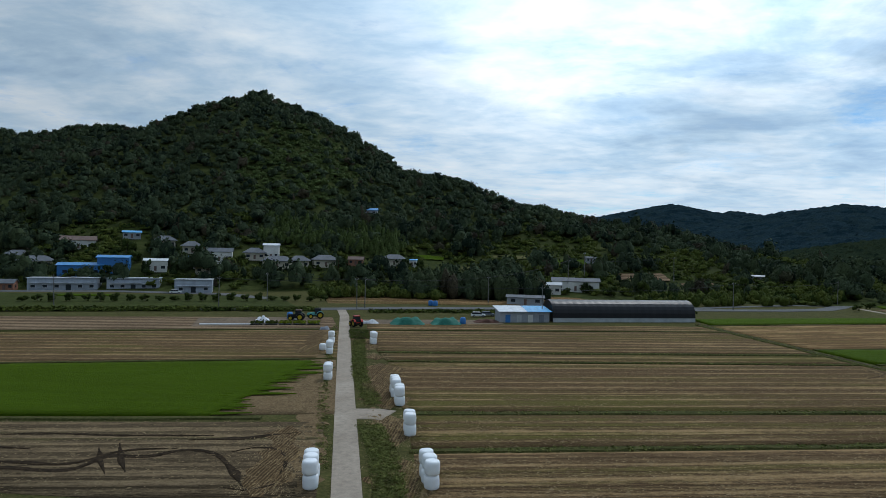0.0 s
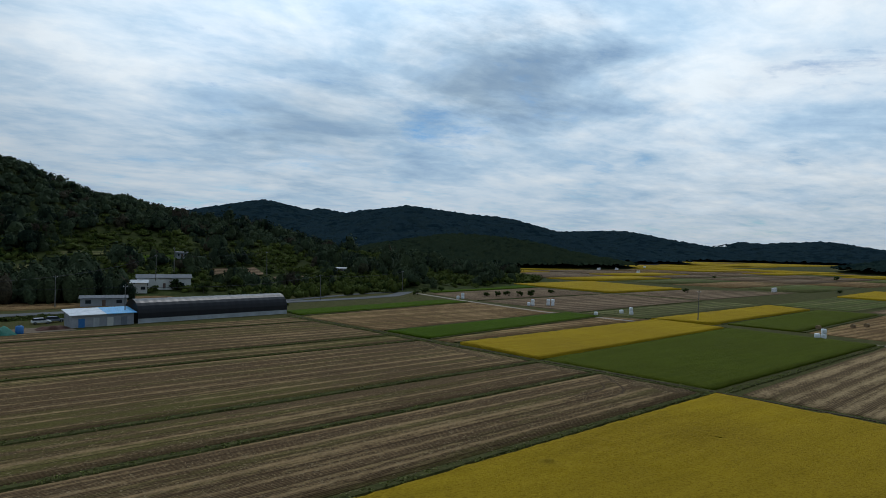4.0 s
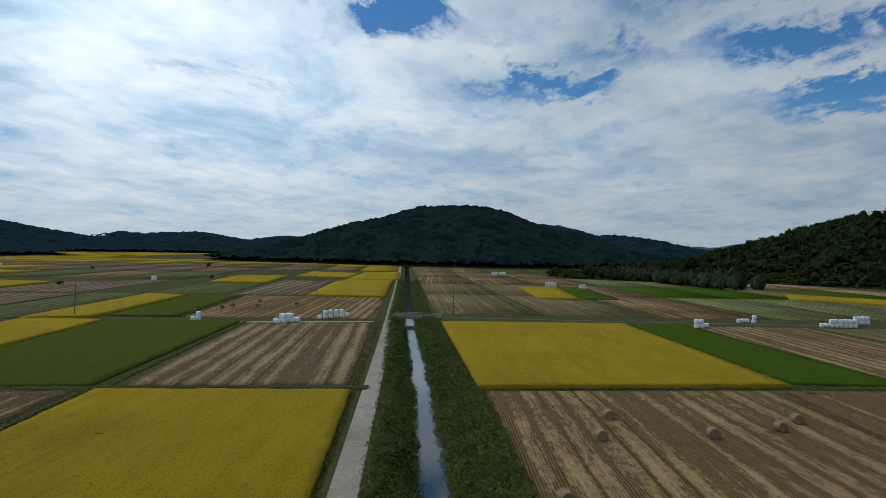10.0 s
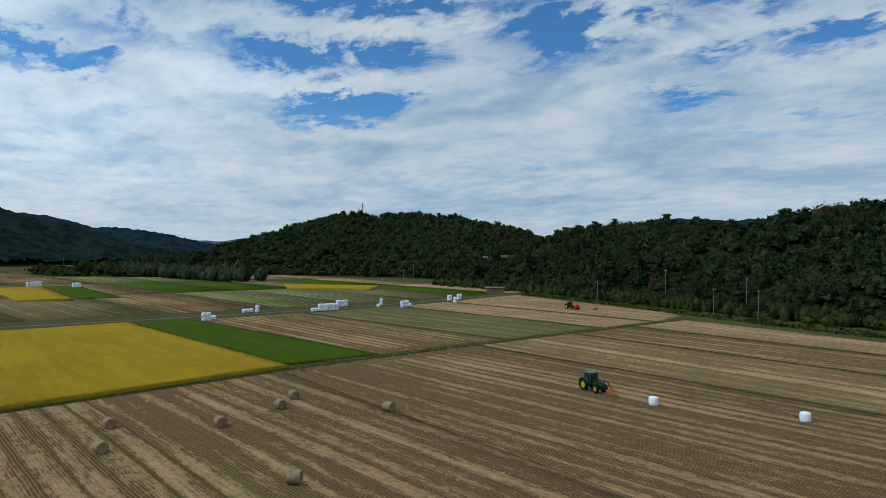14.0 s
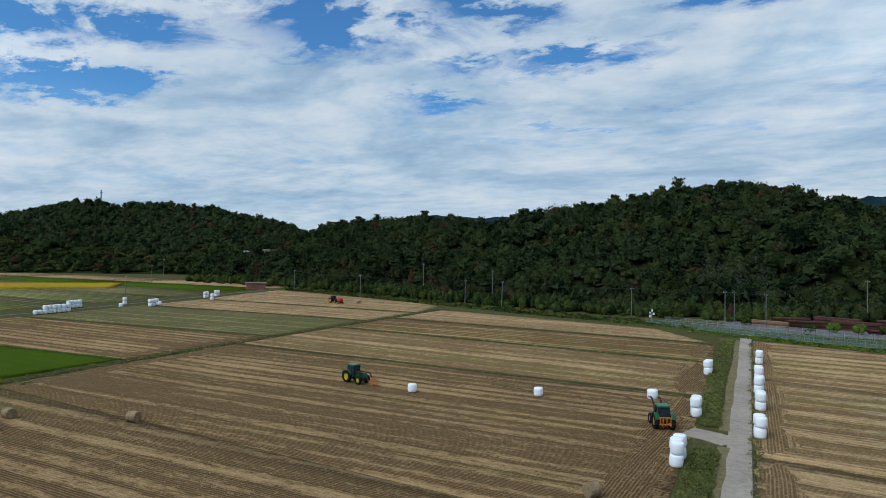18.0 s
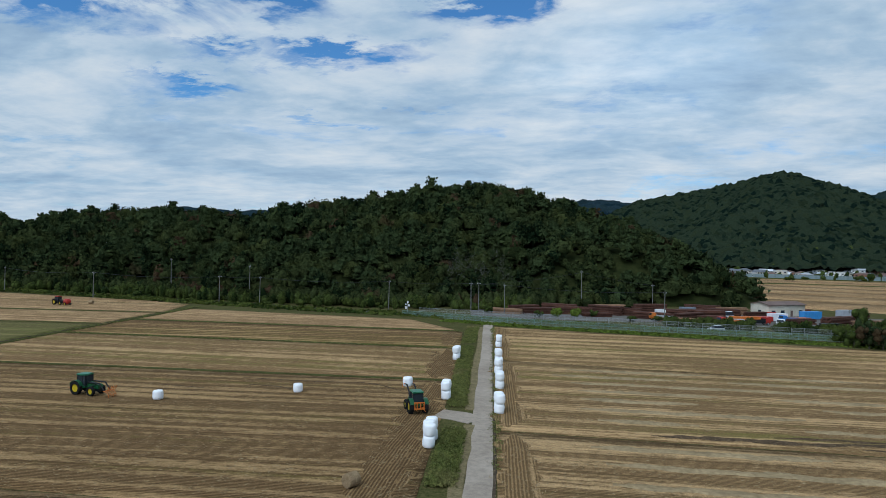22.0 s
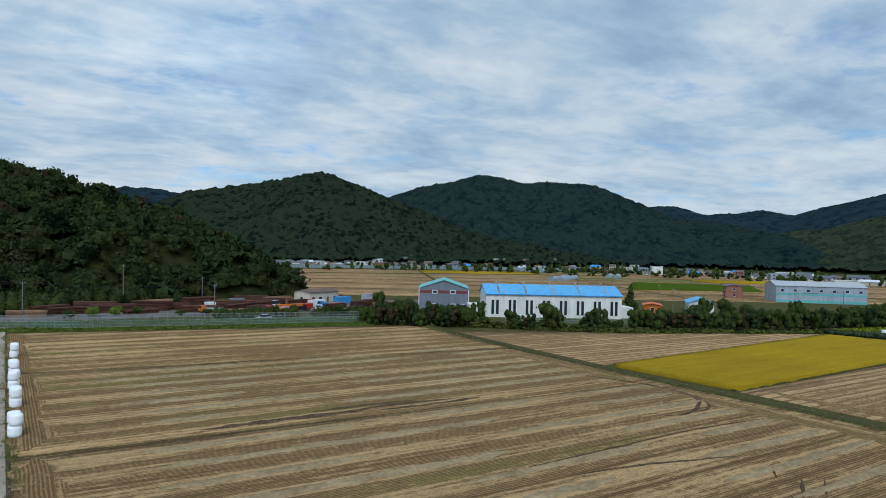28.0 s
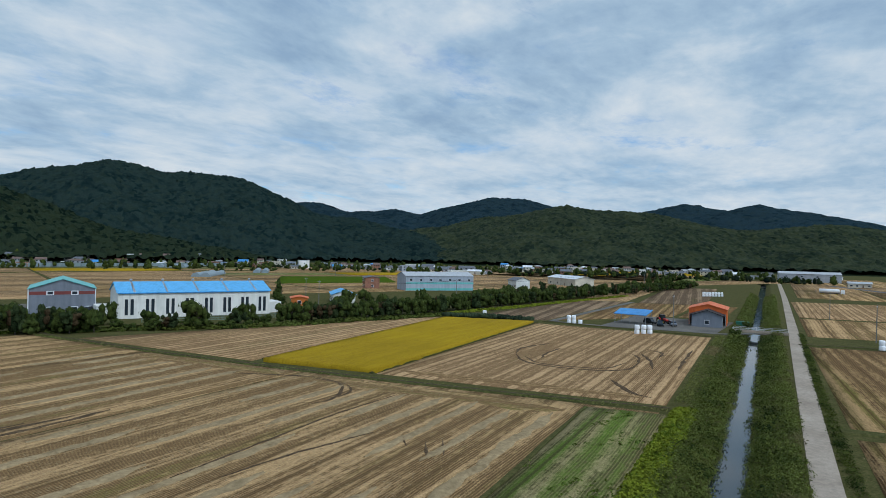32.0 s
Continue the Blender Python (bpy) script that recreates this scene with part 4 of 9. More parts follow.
# ---- woods ----
def crown_cards(points, heights, radii, cards, size, r, flat=1.0, lift=0.0):
    """Leaf clumps: for each tree, cards of leaves set round an uneven crown."""
    n = len(points)
    k = cards
    u = r.normal(size=(n, k, 3))
    u /= np.linalg.norm(u, axis=2, keepdims=True)
    u[..., 2] = np.abs(u[..., 2]) * 1.15 - 0.25
    lump = 0.82 + 0.46 * r.random((n, k, 1))
    rad = np.stack([radii, radii, heights * 0.5 * flat], -1)[:, None, :]
    cen = points[:, None, :] + np.stack([np.zeros(n), np.zeros(n), heights * 0.52], -1)[:, None, :]
    c = cen + u * rad * lump
    a = u * 1.5 + r.normal(size=(n, k, 3)) * 0.42 + np.array([0, 0, lift])
    a /= np.linalg.norm(a, axis=2, keepdims=True)
    e1 = np.cross(a, r.normal(size=(n, k, 3)))
    e1 /= np.linalg.norm(e1, axis=2, keepdims=True) + 1e-9
    e2 = np.cross(a, e1)
    s = (size * radii[:, None, None]) * (0.6 + 0.8 * r.random((n, k, 1)))
    e1, e2 = e1 * s, e2 * s * 0.8
    bend = a * s * 0.3
    q = np.stack([c - e1 - bend, c + e1 - bend - e2 * 0.25, c + e2 * 1.35], 2)
    return q.reshape(-1, 3, 3)


def cores(points, heights, radii, r, n=6, rows=((0.06, 0.55), (0.34, 1.0), (0.72, 0.82), (1.0, 0.14))):
    """Uneven closed body of each crown: places, and faces of three corners."""
    m, k = len(points), len(rows)
    w = np.arange(n) * 2 * np.pi / n
    ring = np.stack([np.cos(w), np.sin(w)], -1)
    v = []
    for hz, rr in rows:
        jit = 0.7 + 0.5 * r.random((m, n, 1))
        xy = points[:, None, :2] + ring[None] * (radii[:, None, None] * rr) * jit
        z = np.broadcast_to((points[:, 2] + heights * hz)[:, None, None], (m, n, 1)) + r.normal(size=(m, n, 1)) * 0.055 * heights[:, None, None]
        v.append(np.concatenate([xy, z], -1))
    v = np.stack(v, 1).reshape(m * k * n, 3)
    i = np.arange(n)
    f = []
    for b in range(k - 1):
        lo, hi = b * n, (b + 1) * n
        f.append(np.stack([lo + i, lo + (i + 1) % n, hi + (i + 1) % n], -1))
        f.append(np.stack([lo + i, hi + (i + 1) % n, hi + i], -1))
    f = np.concatenate(f)
    f = (f[None] + (np.arange(m) * k * n)[:, None, None]).reshape(-1, 3)
    return v, f


def leafy(name, mat, cards, body=None):
    """One mesh of leaf cards and, where given, crown bodies with soft shading."""
    v = cards.reshape(-1, 3)
    f = np.arange(len(v)).reshape(-1, 3)
    if body is not None:
        f = np.concatenate([f, body[1] + len(v)])
        v = np.concatenate([v, body[0]])
    me = shell_mesh(name, v, f, mat)
    me.polygons.foreach_set("use_smooth", [True] * len(me.polygons))
    return me


def clumps(p, h, rad, count, r):
    """Each tree's crown as a few uneven clumps: one on top, the others round it."""
    n = len(p)
    out = [(p + np.stack([np.zeros(n), np.zeros(n), h * 0.36], -1), h * 0.64, rad * 0.62)]
    for k in range(count - 1):
        a = r.uniform(0, 6.28, n)
        q = rad * r.uniform(0.3, 0.68, n)
        out.append((p + np.stack([q * np.cos(a), q * np.sin(a), h * r.uniform(0.0, 0.42, n)], -1), h * r.uniform(0.36, 0.56, n), rad * r.uniform(0.42, 0.68, n)))
    return tuple(np.concatenate(z) for z in zip(*out))


def pads(p, h, rad, count, r):
    """A pine's crown: flat pads of needles one over the other round the stem."""
    n = len(p)
    out = []
    for k in range(count):
        u = 0.25 + 0.7 * (k + 0.5) / count
        a = r.uniform(0, 6.28, n)
        q = rad * r.uniform(0.1, 0.5, n) * (1.15 - u)
        out.append((p + np.stack([q * np.cos(a), q * np.sin(a), h * (u + r.uniform(-0.05, 0.05, n))], -1), h * r.uniform(0.16, 0.26, n), rad * (1.25 - 0.85 * u) * r.uniform(0.7, 1.1, n)))
    return tuple(np.concatenate(z) for z in zip(*out))


def wood(name, label, mat, hill, spacing, height, cards, size, seed, keep, category="forest", lumps_each=4, spread=0.66, vary=0.32, core=0.78, crown=None):
    """Trees over a hill, one to a jittered grid cell, where keep(x, y, z) holds."""
    r = np.random.default_rng(seed)
    x0, y0, x1, y1 = hill.box()
    xs, ys = np.arange(x0, x1, spacing), np.arange(y0, y1, spacing)
    X, Y = np.meshgrid(xs, ys)
    X = X + r.uniform(-0.6, 0.6, X.shape) * spacing
    Y = Y + r.uniform(-0.6, 0.6, Y.shape) * spacing
    X, Y = X.ravel(), Y.ravel()
    Z = hill.z(X, Y)
    k = (Z > 0.5) & keep(X, Y, Z)
    p = np.stack([X, Y, Z - 0.8], -1)[k]
    big = np.exp(r.normal(0, vary, len(p)))
    rad = spacing * spread * np.clip(big, 0.5, 1.9)
    h = height * (0.4 + 0.6 * np.clip(big, 0.5, 1.9)) * r.uniform(0.75, 1.25, len(p))
    p, h, rad = (crown or clumps)(p, h, rad, lumps_each, r)
    q = crown_cards(p, h, rad, cards, size, r)
    body = cores(p, h * (0.1 + 0.9 * core), rad * core, r, 5, ((0.0, 0.85), (0.5, 1.0), (1.0, 0.45)))
    tagged(part(name, leafy(name, mat, q, body)), label, category, "", "stuff")
    return len(q) + len(body[1])


def canopy(name, label, mat, hill, step, tall, seed, keep):
    """A far wood's closed canopy: one uneven sheet, every tree top a peak of it."""
    r = np.random.default_rng(seed)
    x0, y0, x1, y1 = hill.box()
    xs, ys = np.arange(x0, x1, step), np.arange(y0, y1, step)
    X, Y = np.meshgrid(xs, ys)
    n = X.shape[1]
    X = X + r.uniform(-0.4, 0.4, X.shape) * step
    Y = Y + r.uniform(-0.4, 0.4, Y.shape) * step
    Z = hill.z(X, Y)
    ok = ((Z.ravel() > 0.6) & keep(X.ravel(), Y.ravel(), Z.ravel())).reshape(Z.shape)
    Z = Z + tall * (0.6 + 0.65 * r.random(Z.shape) ** 1.6) + lumps(X, Y, 22, seed) * tall * 0.35
    i, j = np.meshgrid(np.arange(n - 1), np.arange(X.shape[0] - 1))
    a = (j * n + i).ravel()
    f = np.stack([a, a + 1, a + n + 1, a + n], -1)
    f = f[ok.ravel()[f].all(1)]
    f = np.concatenate([f[:, [0, 1, 2]], f[:, [0, 2, 3]]])
    used, inv = np.unique(f, return_inverse=True)
    v = np.stack([X.ravel(), Y.ravel(), Z.ravel()], -1)[used]
    me = shell_mesh(name, v, inv.reshape(-1, 3), mat)
    tagged(part(name, me), label, "forest", "", "stuff")
    return len(f)


def meadow(x, y):
    """The open, lighter part of the mountain's middle slope."""
    e = ((x + 105 + 0.15 * (y - 450)) / 42) ** 2 + ((y - 450) / 78) ** 2 + 0.35 * lumps(x, y, 40, 5)
    return e < 1


def facing(hill, back=40):
    """Only the slopes towards the valley and just over the crest carry single trees."""
    c = np.array(hill.crest)

    def keep(x, y, z):
        out = np.zeros(len(x), bool)
        for s in range(0, len(x), 4000):
            d2 = (x[s:s + 4000, None] - c[:, 0]) ** 2 + (y[s:s + 4000, None] - c[:, 1]) ** 2
            j = d2.argmin(1)
            out[s:s + 4000] = np.hypot(x[s:s + 4000], y[s:s + 4000]) < np.hypot(c[j, 0], c[j, 1]) + back
        return out
    return keep


def az_of(x, y):
    return np.degrees(np.arctan2(x, y))


keep_n = facing(H_NORTH, 25)
total = 0
total += wood("pine_wood", "dark mixed wood of pine and broadleaf trees on the mountain", M_NORTH, H_NORTH, 6.0, 5.0, 14, 0.25, 21, lambda x, y, z: keep_n(x, y, z) & (z > 22 + 6 * np.sin(x / 37)) & (az_of(x, y) > -42) & ~(meadow(x, y) & (lumps(x, y, 16, 8) > -0.15)), lumps_each=3, core=0.8)
keep_s = facing(H_S, 20)
pines = lambda x, y: lumps(x, y, 38, 222) + 0.5 * lumps(x, y, 11, 223) > -0.1
total += wood("pine_wood", "dark pine wood with layered crowns on the near hill", M_PINE, H_S, 5.2, 6.4, 18, 0.32, 22, lambda x, y, z: keep_s(x, y, z) & pines(x, y), lumps_each=6, spread=0.70, vary=0.32, core=0.7, crown=pads)
total += wood("oak_wood", "broadleaf trees between the pines of the near hill", M_OAK, H_S, 5.0, 5.6, 30, 0.22, 122, lambda x, y, z: keep_s(x, y, z) & ~pines(x, y), lumps_each=5, spread=0.74, vary=0.34, core=0.76)
keep_se = facing(H_SE, 25)
total += wood("mixed_wood", "mixed wood of dark green trees on the upper hill", M_PINE, H_SE, 6.2, 5.2, 9, 0.27, 23, lambda x, y, z: keep_se(x, y, z) & (z > 17 + 5 * lumps(x, y, 50, 9)), lumps_each=3)
total += wood("mixed_wood", "loose trees on the lower slope of the hill", M_OAK, H_SE, 8.5, 5.6, 14, 0.25, 123, lambda x, y, z: keep_se(x, y, z) & (z <= 17 + 5 * lumps(x, y, 50, 9)) & (lumps(x, y, 26, 10) > -0.25), lumps_each=3)
total += wood("scrub", "green scrub and gardens below the wood", M_TREE, H_SE, 6.5, 2.4, 8, 0.3, 124, lambda x, y, z: keep_se(x, y, z) & (z <= 17 + 5 * lumps(x, y, 50, 9)) & (lumps(x, y, 26, 10) <= 0.1), "bushes", lumps_each=2)
for hh, sp, sd, tall, mat, nm in ((H_E, 3.6, 24, 6.0, M_RIDGE_HAZE, "dark wood covering a rounded hill"), (H_KD, 3.0, 25, 5.0, M_FARLEAF, "dark wood on a low knoll"), (H_F, 4.3, 26, 7.5, M_FARLEAF, "wood on the peak behind the town"), (H_M, 4.6, 27, 6.5, M_LOWRIDGE, "wood on a long ridge"), (H_G, 5.0, 28, 7, M_RIDGE_HAZE, "wood on a broad mountain"), (H_RD, 6, 29, 5.5, M_FARLEAF_HAZE, "wood on a distant ridge"), (H_RB, 9, 30, 6, M_FARLEAF_HAZE, "wood on a distant mountain"), (H_RV, 8, 31, 6, M_FARLEAF_HAZE, "wood on far low hills"), (H_E2, 6, 32, 6, M_FARLEAF_HAZE, "wood on a hill behind another"), (H_BS, 7, 33, 6, M_FARLEAF_HAZE, "wood on a far ridge"), (H_FW, 11, 34, 6, M_FARLEAF_HAZE, "wood on far mountains"), (H_FW2, 11, 35, 6, M_FARLEAF_HAZE, "wood on far mountains")):
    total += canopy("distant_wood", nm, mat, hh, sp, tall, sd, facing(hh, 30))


# ---- roads ----
M_RAIL = mottled("rail_paint", (0.5, 0.51, 0.52), (0.6, 0.6, 0.6), 1.0, 0.5, 0.3)
CONC = "pale grey concrete farm road"
strip("road", [(-5.9, 40), (-7.5, 51.5), (-19.9, 128.8), (-27.6, 178), (-31.5, 196)], 2.6, M_CONC, CONC, "road", 0.09, 0.12)
strip("road", [(2.6, -40), (2.7, -57.3), (4.2, -99.4), (6.8, -177.5), (7.0, -184)], 2.5, M_CONC, CONC, "road", 0.09, 0.12)
strip("road", [(0, 7.0), (52, 9.8), (146, 18), (195.6, 22.6), (330, 35), (573, 58.5), (900, 90)], 2.6, M_CONC, CONC, "road", 0.1, 0.12)
strip("road", [(0, 6.5), (-65.4, 6.75), (-118, 8.65), (-207, 11.9), (-382, 17.6), (-620, 24)], 2.7, M_CONC, CONC, "road", 0.1, 0.12)
strip("road", [(157.6, 238), (154.0, 200), (152.6, 154), (161.6, 106.8), (172.4, 60.2), (178.9, 25.3)], 2.2, M_CONC, CONC, "road", 0.085, 0.12)
strip("road", [(194.5, 5.5), (192.5, -49), (193.5, -110), (200, -150), (216, -226), (214, -245)], 1.5, M_YARD, "gravel farm track", "road", 0.085, 0.12)
strip("road", [(-205, 9), (-192, -6), (-192, -46), (-196, -56), (-300, -48)], 2.4, M_YARD, "gravel farm track", "road", 0.08, 0.12)
MAIN = [(-620, 60), (-330, 130), (-122, 174.5), (-87, 183.5), (-48, 192), (-10, 204), (30, 211), (88, 218.5), (120, 224), (140, 231), (150, 240), (170, 262), (206, 315), (245, 387), (300, 470)]
strip("road", MAIN, 6.4, M_ASPH, "grey asphalt valley road", "road", 0.12, 0.15)
strip("road", [(88, 224), (112, 236), (135, 246), (152, 248)], 4.0, M_ASPH, "side lane beside the valley road", "road", 0.1, 0.14)
strip("road", [(216, -244), (180, -234), (128, -222), (72, -207), (37, -199), (12, -193), (-12, -187), (-60, -180), (-90, -178)], 4.5, M_ASPH, "asphalt road at the foot of the hill", "road", 0.1, 0.14)
strip("yard", [(-166, 231), (-124, 242), (-84, 240), (-62, 226)], 7.0, M_ASPH, "paved forecourt of the prefabricated buildings", "yard", 0.14, 0.16)
strip("dry_verge", [(4.5, -52), (4.9, -75)], 1.6, M_DRY, "strip of dry grass between road and ditch", "verge", 0.1, 0.12, wobble=0.3)
strip("dry_verge", [(5.3, -82), (6.4, -118), (8.3, -170)], 1.3, M_DRY, "strip of dry grass between road and ditch", "verge", 0.1, 0.12, wobble=0.3)
strip("drain", [(1.25, -50), (1.35, -60), (2.82, -99), (5.35, -176)], 0.32, M_SOIL, "narrow dark drain along the farm road", "ditch", 0.07, 0.08)
# bridges over the canal
for (x, y), n in (((192.6, 14.0), 1), ((-201.3, 3.2), 2)):
    b = thing("bridge", "low concrete slab bridge over the canal with a pale kerb", "bridge", pose(x, y, 0, 0, 0, -8 if n == 1 else -3))
    part("deck", box_mesh("deck", -1.9, -7.2, -0.3, 1.9, 7.2, 0.13, M_CONC, 0.03), b)
    for sx0 in (-2.0, 1.75):
        part("kerb", box_mesh("kerb", sx0, -7.2, 0.13, sx0 + 0.25, 7.2, 0.5, M_CONC, 0.03), b)
    for sx0 in (-1.88, 1.88):
        for k in range(8):
            part("rail_post", box_mesh("rail_post", sx0 - 0.05, -7.0 + 2 * k - 0.05, 0.5, sx0 + 0.05, -7.0 + 2 * k + 0.05, 1.35, M_RAIL), b)
        for zz in (0.85, 1.3):
            part("rail", box_mesh("rail", sx0 - 0.03, -7.1, zz, sx0 + 0.03, 7.1, zz + 0.07, M_RAIL), b)
    for yy in (-4.6, 4.2):
        part("abutment", box_mesh("abutment", -1.8, yy, -2.4, 1.8, yy + 0.4, -0.3, M_CONC), b)
# spurs from the farm roads into the fields
strip("road", [(-11, 76.8), (-8, 77), (-6.2, 76.4)], 4.6, M_CONC, "short dusty concrete ramp into a paddy", "road", 0.07, 0.1)
strip("road", [(4, -77.2), (6.4, -78.8), (9.2, -79.6)], 4.0, M_CONC, "short dusty concrete ramp into a paddy", "road", 0.07, 0.1)
# grassy bunds and ditches
BUND = "grassy bund between paddies"
for line, w in (
        ([(-3, 63.2), (86, 72.4)], 1.3), ([(-4.2, 77.2), (84, 85.2)], 1.5), ([(-9.5, 111.2), (79.3, 118)], 1.0), ([(-12, 120), (77.5, 127.8)], 1.5), ([(-18, 150.2), (73.3, 161.4)], 1.2),
        ([(0, 44.4), (88, 53.4)], 1.0), ([(89.5, 52.0), (172, 60.2)], 1.3), ([(85, 86.8), (170, 97.8)], 1.3), ([(84, 111.2), (168.3, 120.8)], 1.0), ([(82, 118.2), (160.3, 134.7)], 0.9),
        ([(80, 135), (158, 148.6)], 1.3), ([(73.5, 174.2), (152, 192.6)], 1.2), ([(104, -73.2), (185, -64.7)], 1.2), ([(104.5, -110.8), (186, -100.8)], 1.0), ([(105, -150.8), (191, -142.8)], 1.0),
        ([(105, -178.8), (196, -172.8)], 1.4), ([(13.5, -132.3), (102, -133.8)], 1.2), ([(13.5, -159.9), (102, -160.9)], 1.6), ([(9.5, -99.5), (101.5, -98.5)], 0.8),
        ([(-185, -89), (-93, -82.8)], 0.8), ([(-188, -59), (-94, -57.8)], 0.9), ([(-91.5, 10.5), (-92.5, 58)], 2.5), ([(-25, 151), (-118, 131.2)], 1.3), ([(-20, 112.4), (-112, 93.5)], 1.0), ([(-21, 73.8), (-96, 67.2)], 1.2),
        ([(-86, -20), (-20, -20)], 0.7), ([(181, 82), (264, 92.5)], 1.3), ([(178, 104), (260, 114.5)], 1.4), ([(168, 123.2), (263, 134.5)], 1.2), ([(164, 147), (257.5, 159)], 1.2), ([(160, 197.5), (250, 206.5)], 1.2)):
    strip("bund", line, w, M_BUND, BUND, "bund", 0.22, 0.26, wobble=0.35)
DITCH = "weedy irrigation ditch with dark grassy banks"
for line, w in (([(93.8, 14), (89, 52), (84, 86), (79, 122), (71.5, 176)], 3.0), ([(95.5, -5), (101.5, -49), (103, -104), (103.4, -197)], 2.6), ([(-92, -9.5), (-89.5, -34), (-88, -60), (-87.5, -100), (-90, -138), (-92, -150)], 1.9),
                ([(-92, -58), (-190, -59)], 1.0), ([(170.5, 62), (159.8, 107)], 1.4), ([(-183, -8), (-192, -58)], 1.5), ([(-179, 11.5), (-186, 60)], 2.0)):
    strip("ditch_bank", line, w, M_BUND, DITCH, "ditch", 0.25, 0.3, wobble=0.3)
    strip("ditch", line, w * 0.22, M_SOIL, "dark wet bottom of a field ditch", "ditch", 0.3, 0.3, wobble=0.3)


# ---- small materials ----
def plain(name, c, rough=0.5, metal=0.0, vary=0.15):
    return mottled(name, tuple(v * (1 - vary) for v in c), c, 1.0, rough, metal, 0.1, 0.01, 0.0, 0.12)


M_FILM = mottled("bale_film", (0.84, 0.86, 0.88), (0.9, 0.91, 0.92), 1.2, 0.35, relief=0.5, dist=0.06, grime=0.06)
M_STRAW = mottled("baled_straw", (0.2, 0.135, 0.075), (0.42, 0.305, 0.18), 4.0, 0.95, relief=0.8, dist=0.05, per=0.12)
M_TGREEN = plain("tractor_green", (0.015, 0.09, 0.035), 0.3)
M_TROOF = plain("cab_roof_green", (0.03, 0.17, 0.09), 0.35)
M_RIM = plain("rim_yellow", (0.55, 0.42, 0.02), 0.4)
M_TYRE = plain("tyre_rubber", (0.02, 0.02, 0.02), 0.9)
M_BLACK = plain("black_iron", (0.02, 0.022, 0.024), 0.5, 0.3)
M_ORANGE = plain("orange_iron", (0.55, 0.16, 0.03), 0.45)
M_RED = plain("red_paint", (0.42, 0.035, 0.025), 0.4)
M_GLASS = plain("dark_glass", (0.03, 0.04, 0.05), 0.1, 0.0)
M_WHITE = mottled("white_wall", (0.66, 0.66, 0.62), (0.76, 0.76, 0.73), 0.5, 0.8, grime=0.2)
M_CREAM = mottled("cream_wall", (0.55, 0.5, 0.4), (0.65, 0.6, 0.5), 0.5, 0.85, grime=0.25)
M_GREYW = mottled("grey_wall", (0.3, 0.32, 0.35), (0.38, 0.4, 0.43), 0.5, 0.8, grime=0.2)
M_BRICK = mottled("brick_wall", (0.26, 0.12, 0.08), (0.36, 0.19, 0.13), 1.5, 0.9)
M_SLATE = ribbed("grey_roof_tile", (0.10, 0.11, 0.125), (0.15, 0.16, 0.175), "X", 0.4, 0.7)
M_BROWNR = ribbed("brown_roof_tile", (0.13, 0.085, 0.07), (0.18, 0.12, 0.1), "X", 0.4, 0.7)
M_BLUER = ribbed("blue_roof_sheet", (0.04, 0.22, 0.52), (0.06, 0.28, 0.6), "X", 0.35, 0.4)
M_SKYR = ribbed("light_blue_roof_sheet", (0.09, 0.36, 0.66), (0.12, 0.42, 0.72), "X", 0.4, 0.4)
M_TEALR = ribbed("teal_roof_sheet", (0.12, 0.42, 0.40), (0.17, 0.48, 0.46), "Y", 0.4, 0.45)
M_ORANGER = ribbed("orange_roof_sheet", (0.62, 0.12, 0.03), (0.7, 0.16, 0.04), "X", 0.35, 0.45)
M_GREYR = ribbed("grey_roof_sheet", (0.38, 0.4, 0.42), (0.46, 0.48, 0.5), "X", 0.4, 0.5)
M_WHITER = ribbed("white_roof_sheet", (0.6, 0.63, 0.66), (0.7, 0.72, 0.74), "X", 0.4, 0.5)
M_GREYP = ribbed("grey_wall_panel", (0.16, 0.18, 0.215), (0.19, 0.21, 0.245), "X", 0.5, 0.55)
M_WHITEP = ribbed("white_wall_panel", (0.68, 0.67, 0.62), (0.76, 0.75, 0.70), "X", 0.6, 0.55, relief=0.3)
M_PREFAB = ribbed("prefab_wall_panel", (0.32, 0.36, 0.42), (0.38, 0.42, 0.48), "Z", 0.5, 0.6)
M_DULLRED = plain("dull_red_paint", (0.21, 0.055, 0.048), 0.6)
M_RUST = mottled("rusty_steel", (0.060, 0.026, 0.018), (0.150, 0.064, 0.042), 1.5, 0.85, per=0.35)
M_TIMBER = mottled("stacked_timber", (0.22, 0.12, 0.07), (0.36, 0.22, 0.13), 1.5, 0.85, per=0.3)
M_NET = mottled("green_net", (0.02, 0.125, 0.09), (0.05, 0.21, 0.155), 1.5, 0.8, relief=0.8, dist=0.1)
M_TARP = plain("blue_tarp", (0.05, 0.2, 0.5), 0.5)
M_VINYL = plain("black_cover", (0.012, 0.013, 0.016), 0.38)
M_SKIRT = mottled("greenhouse_skirt", (0.4, 0.43, 0.46), (0.52, 0.55, 0.58), 1.0, 0.5)
M_CLEAR = plain("greenhouse_film", (0.24, 0.30, 0.33), 0.4)
M_POLE = mottled("pole_concrete", (0.13, 0.128, 0.12), (0.20, 0.195, 0.185), 1.0, 0.8)
M_STEEL = plain("galvanised_steel", (0.36, 0.38, 0.39), 0.5, 0.4)
M_TEALF = plain("pale_green_fence_paint", (0.20, 0.31, 0.28), 0.55)
M_SIGN = plain("white_panel", (0.75, 0.76, 0.78), 0.5)


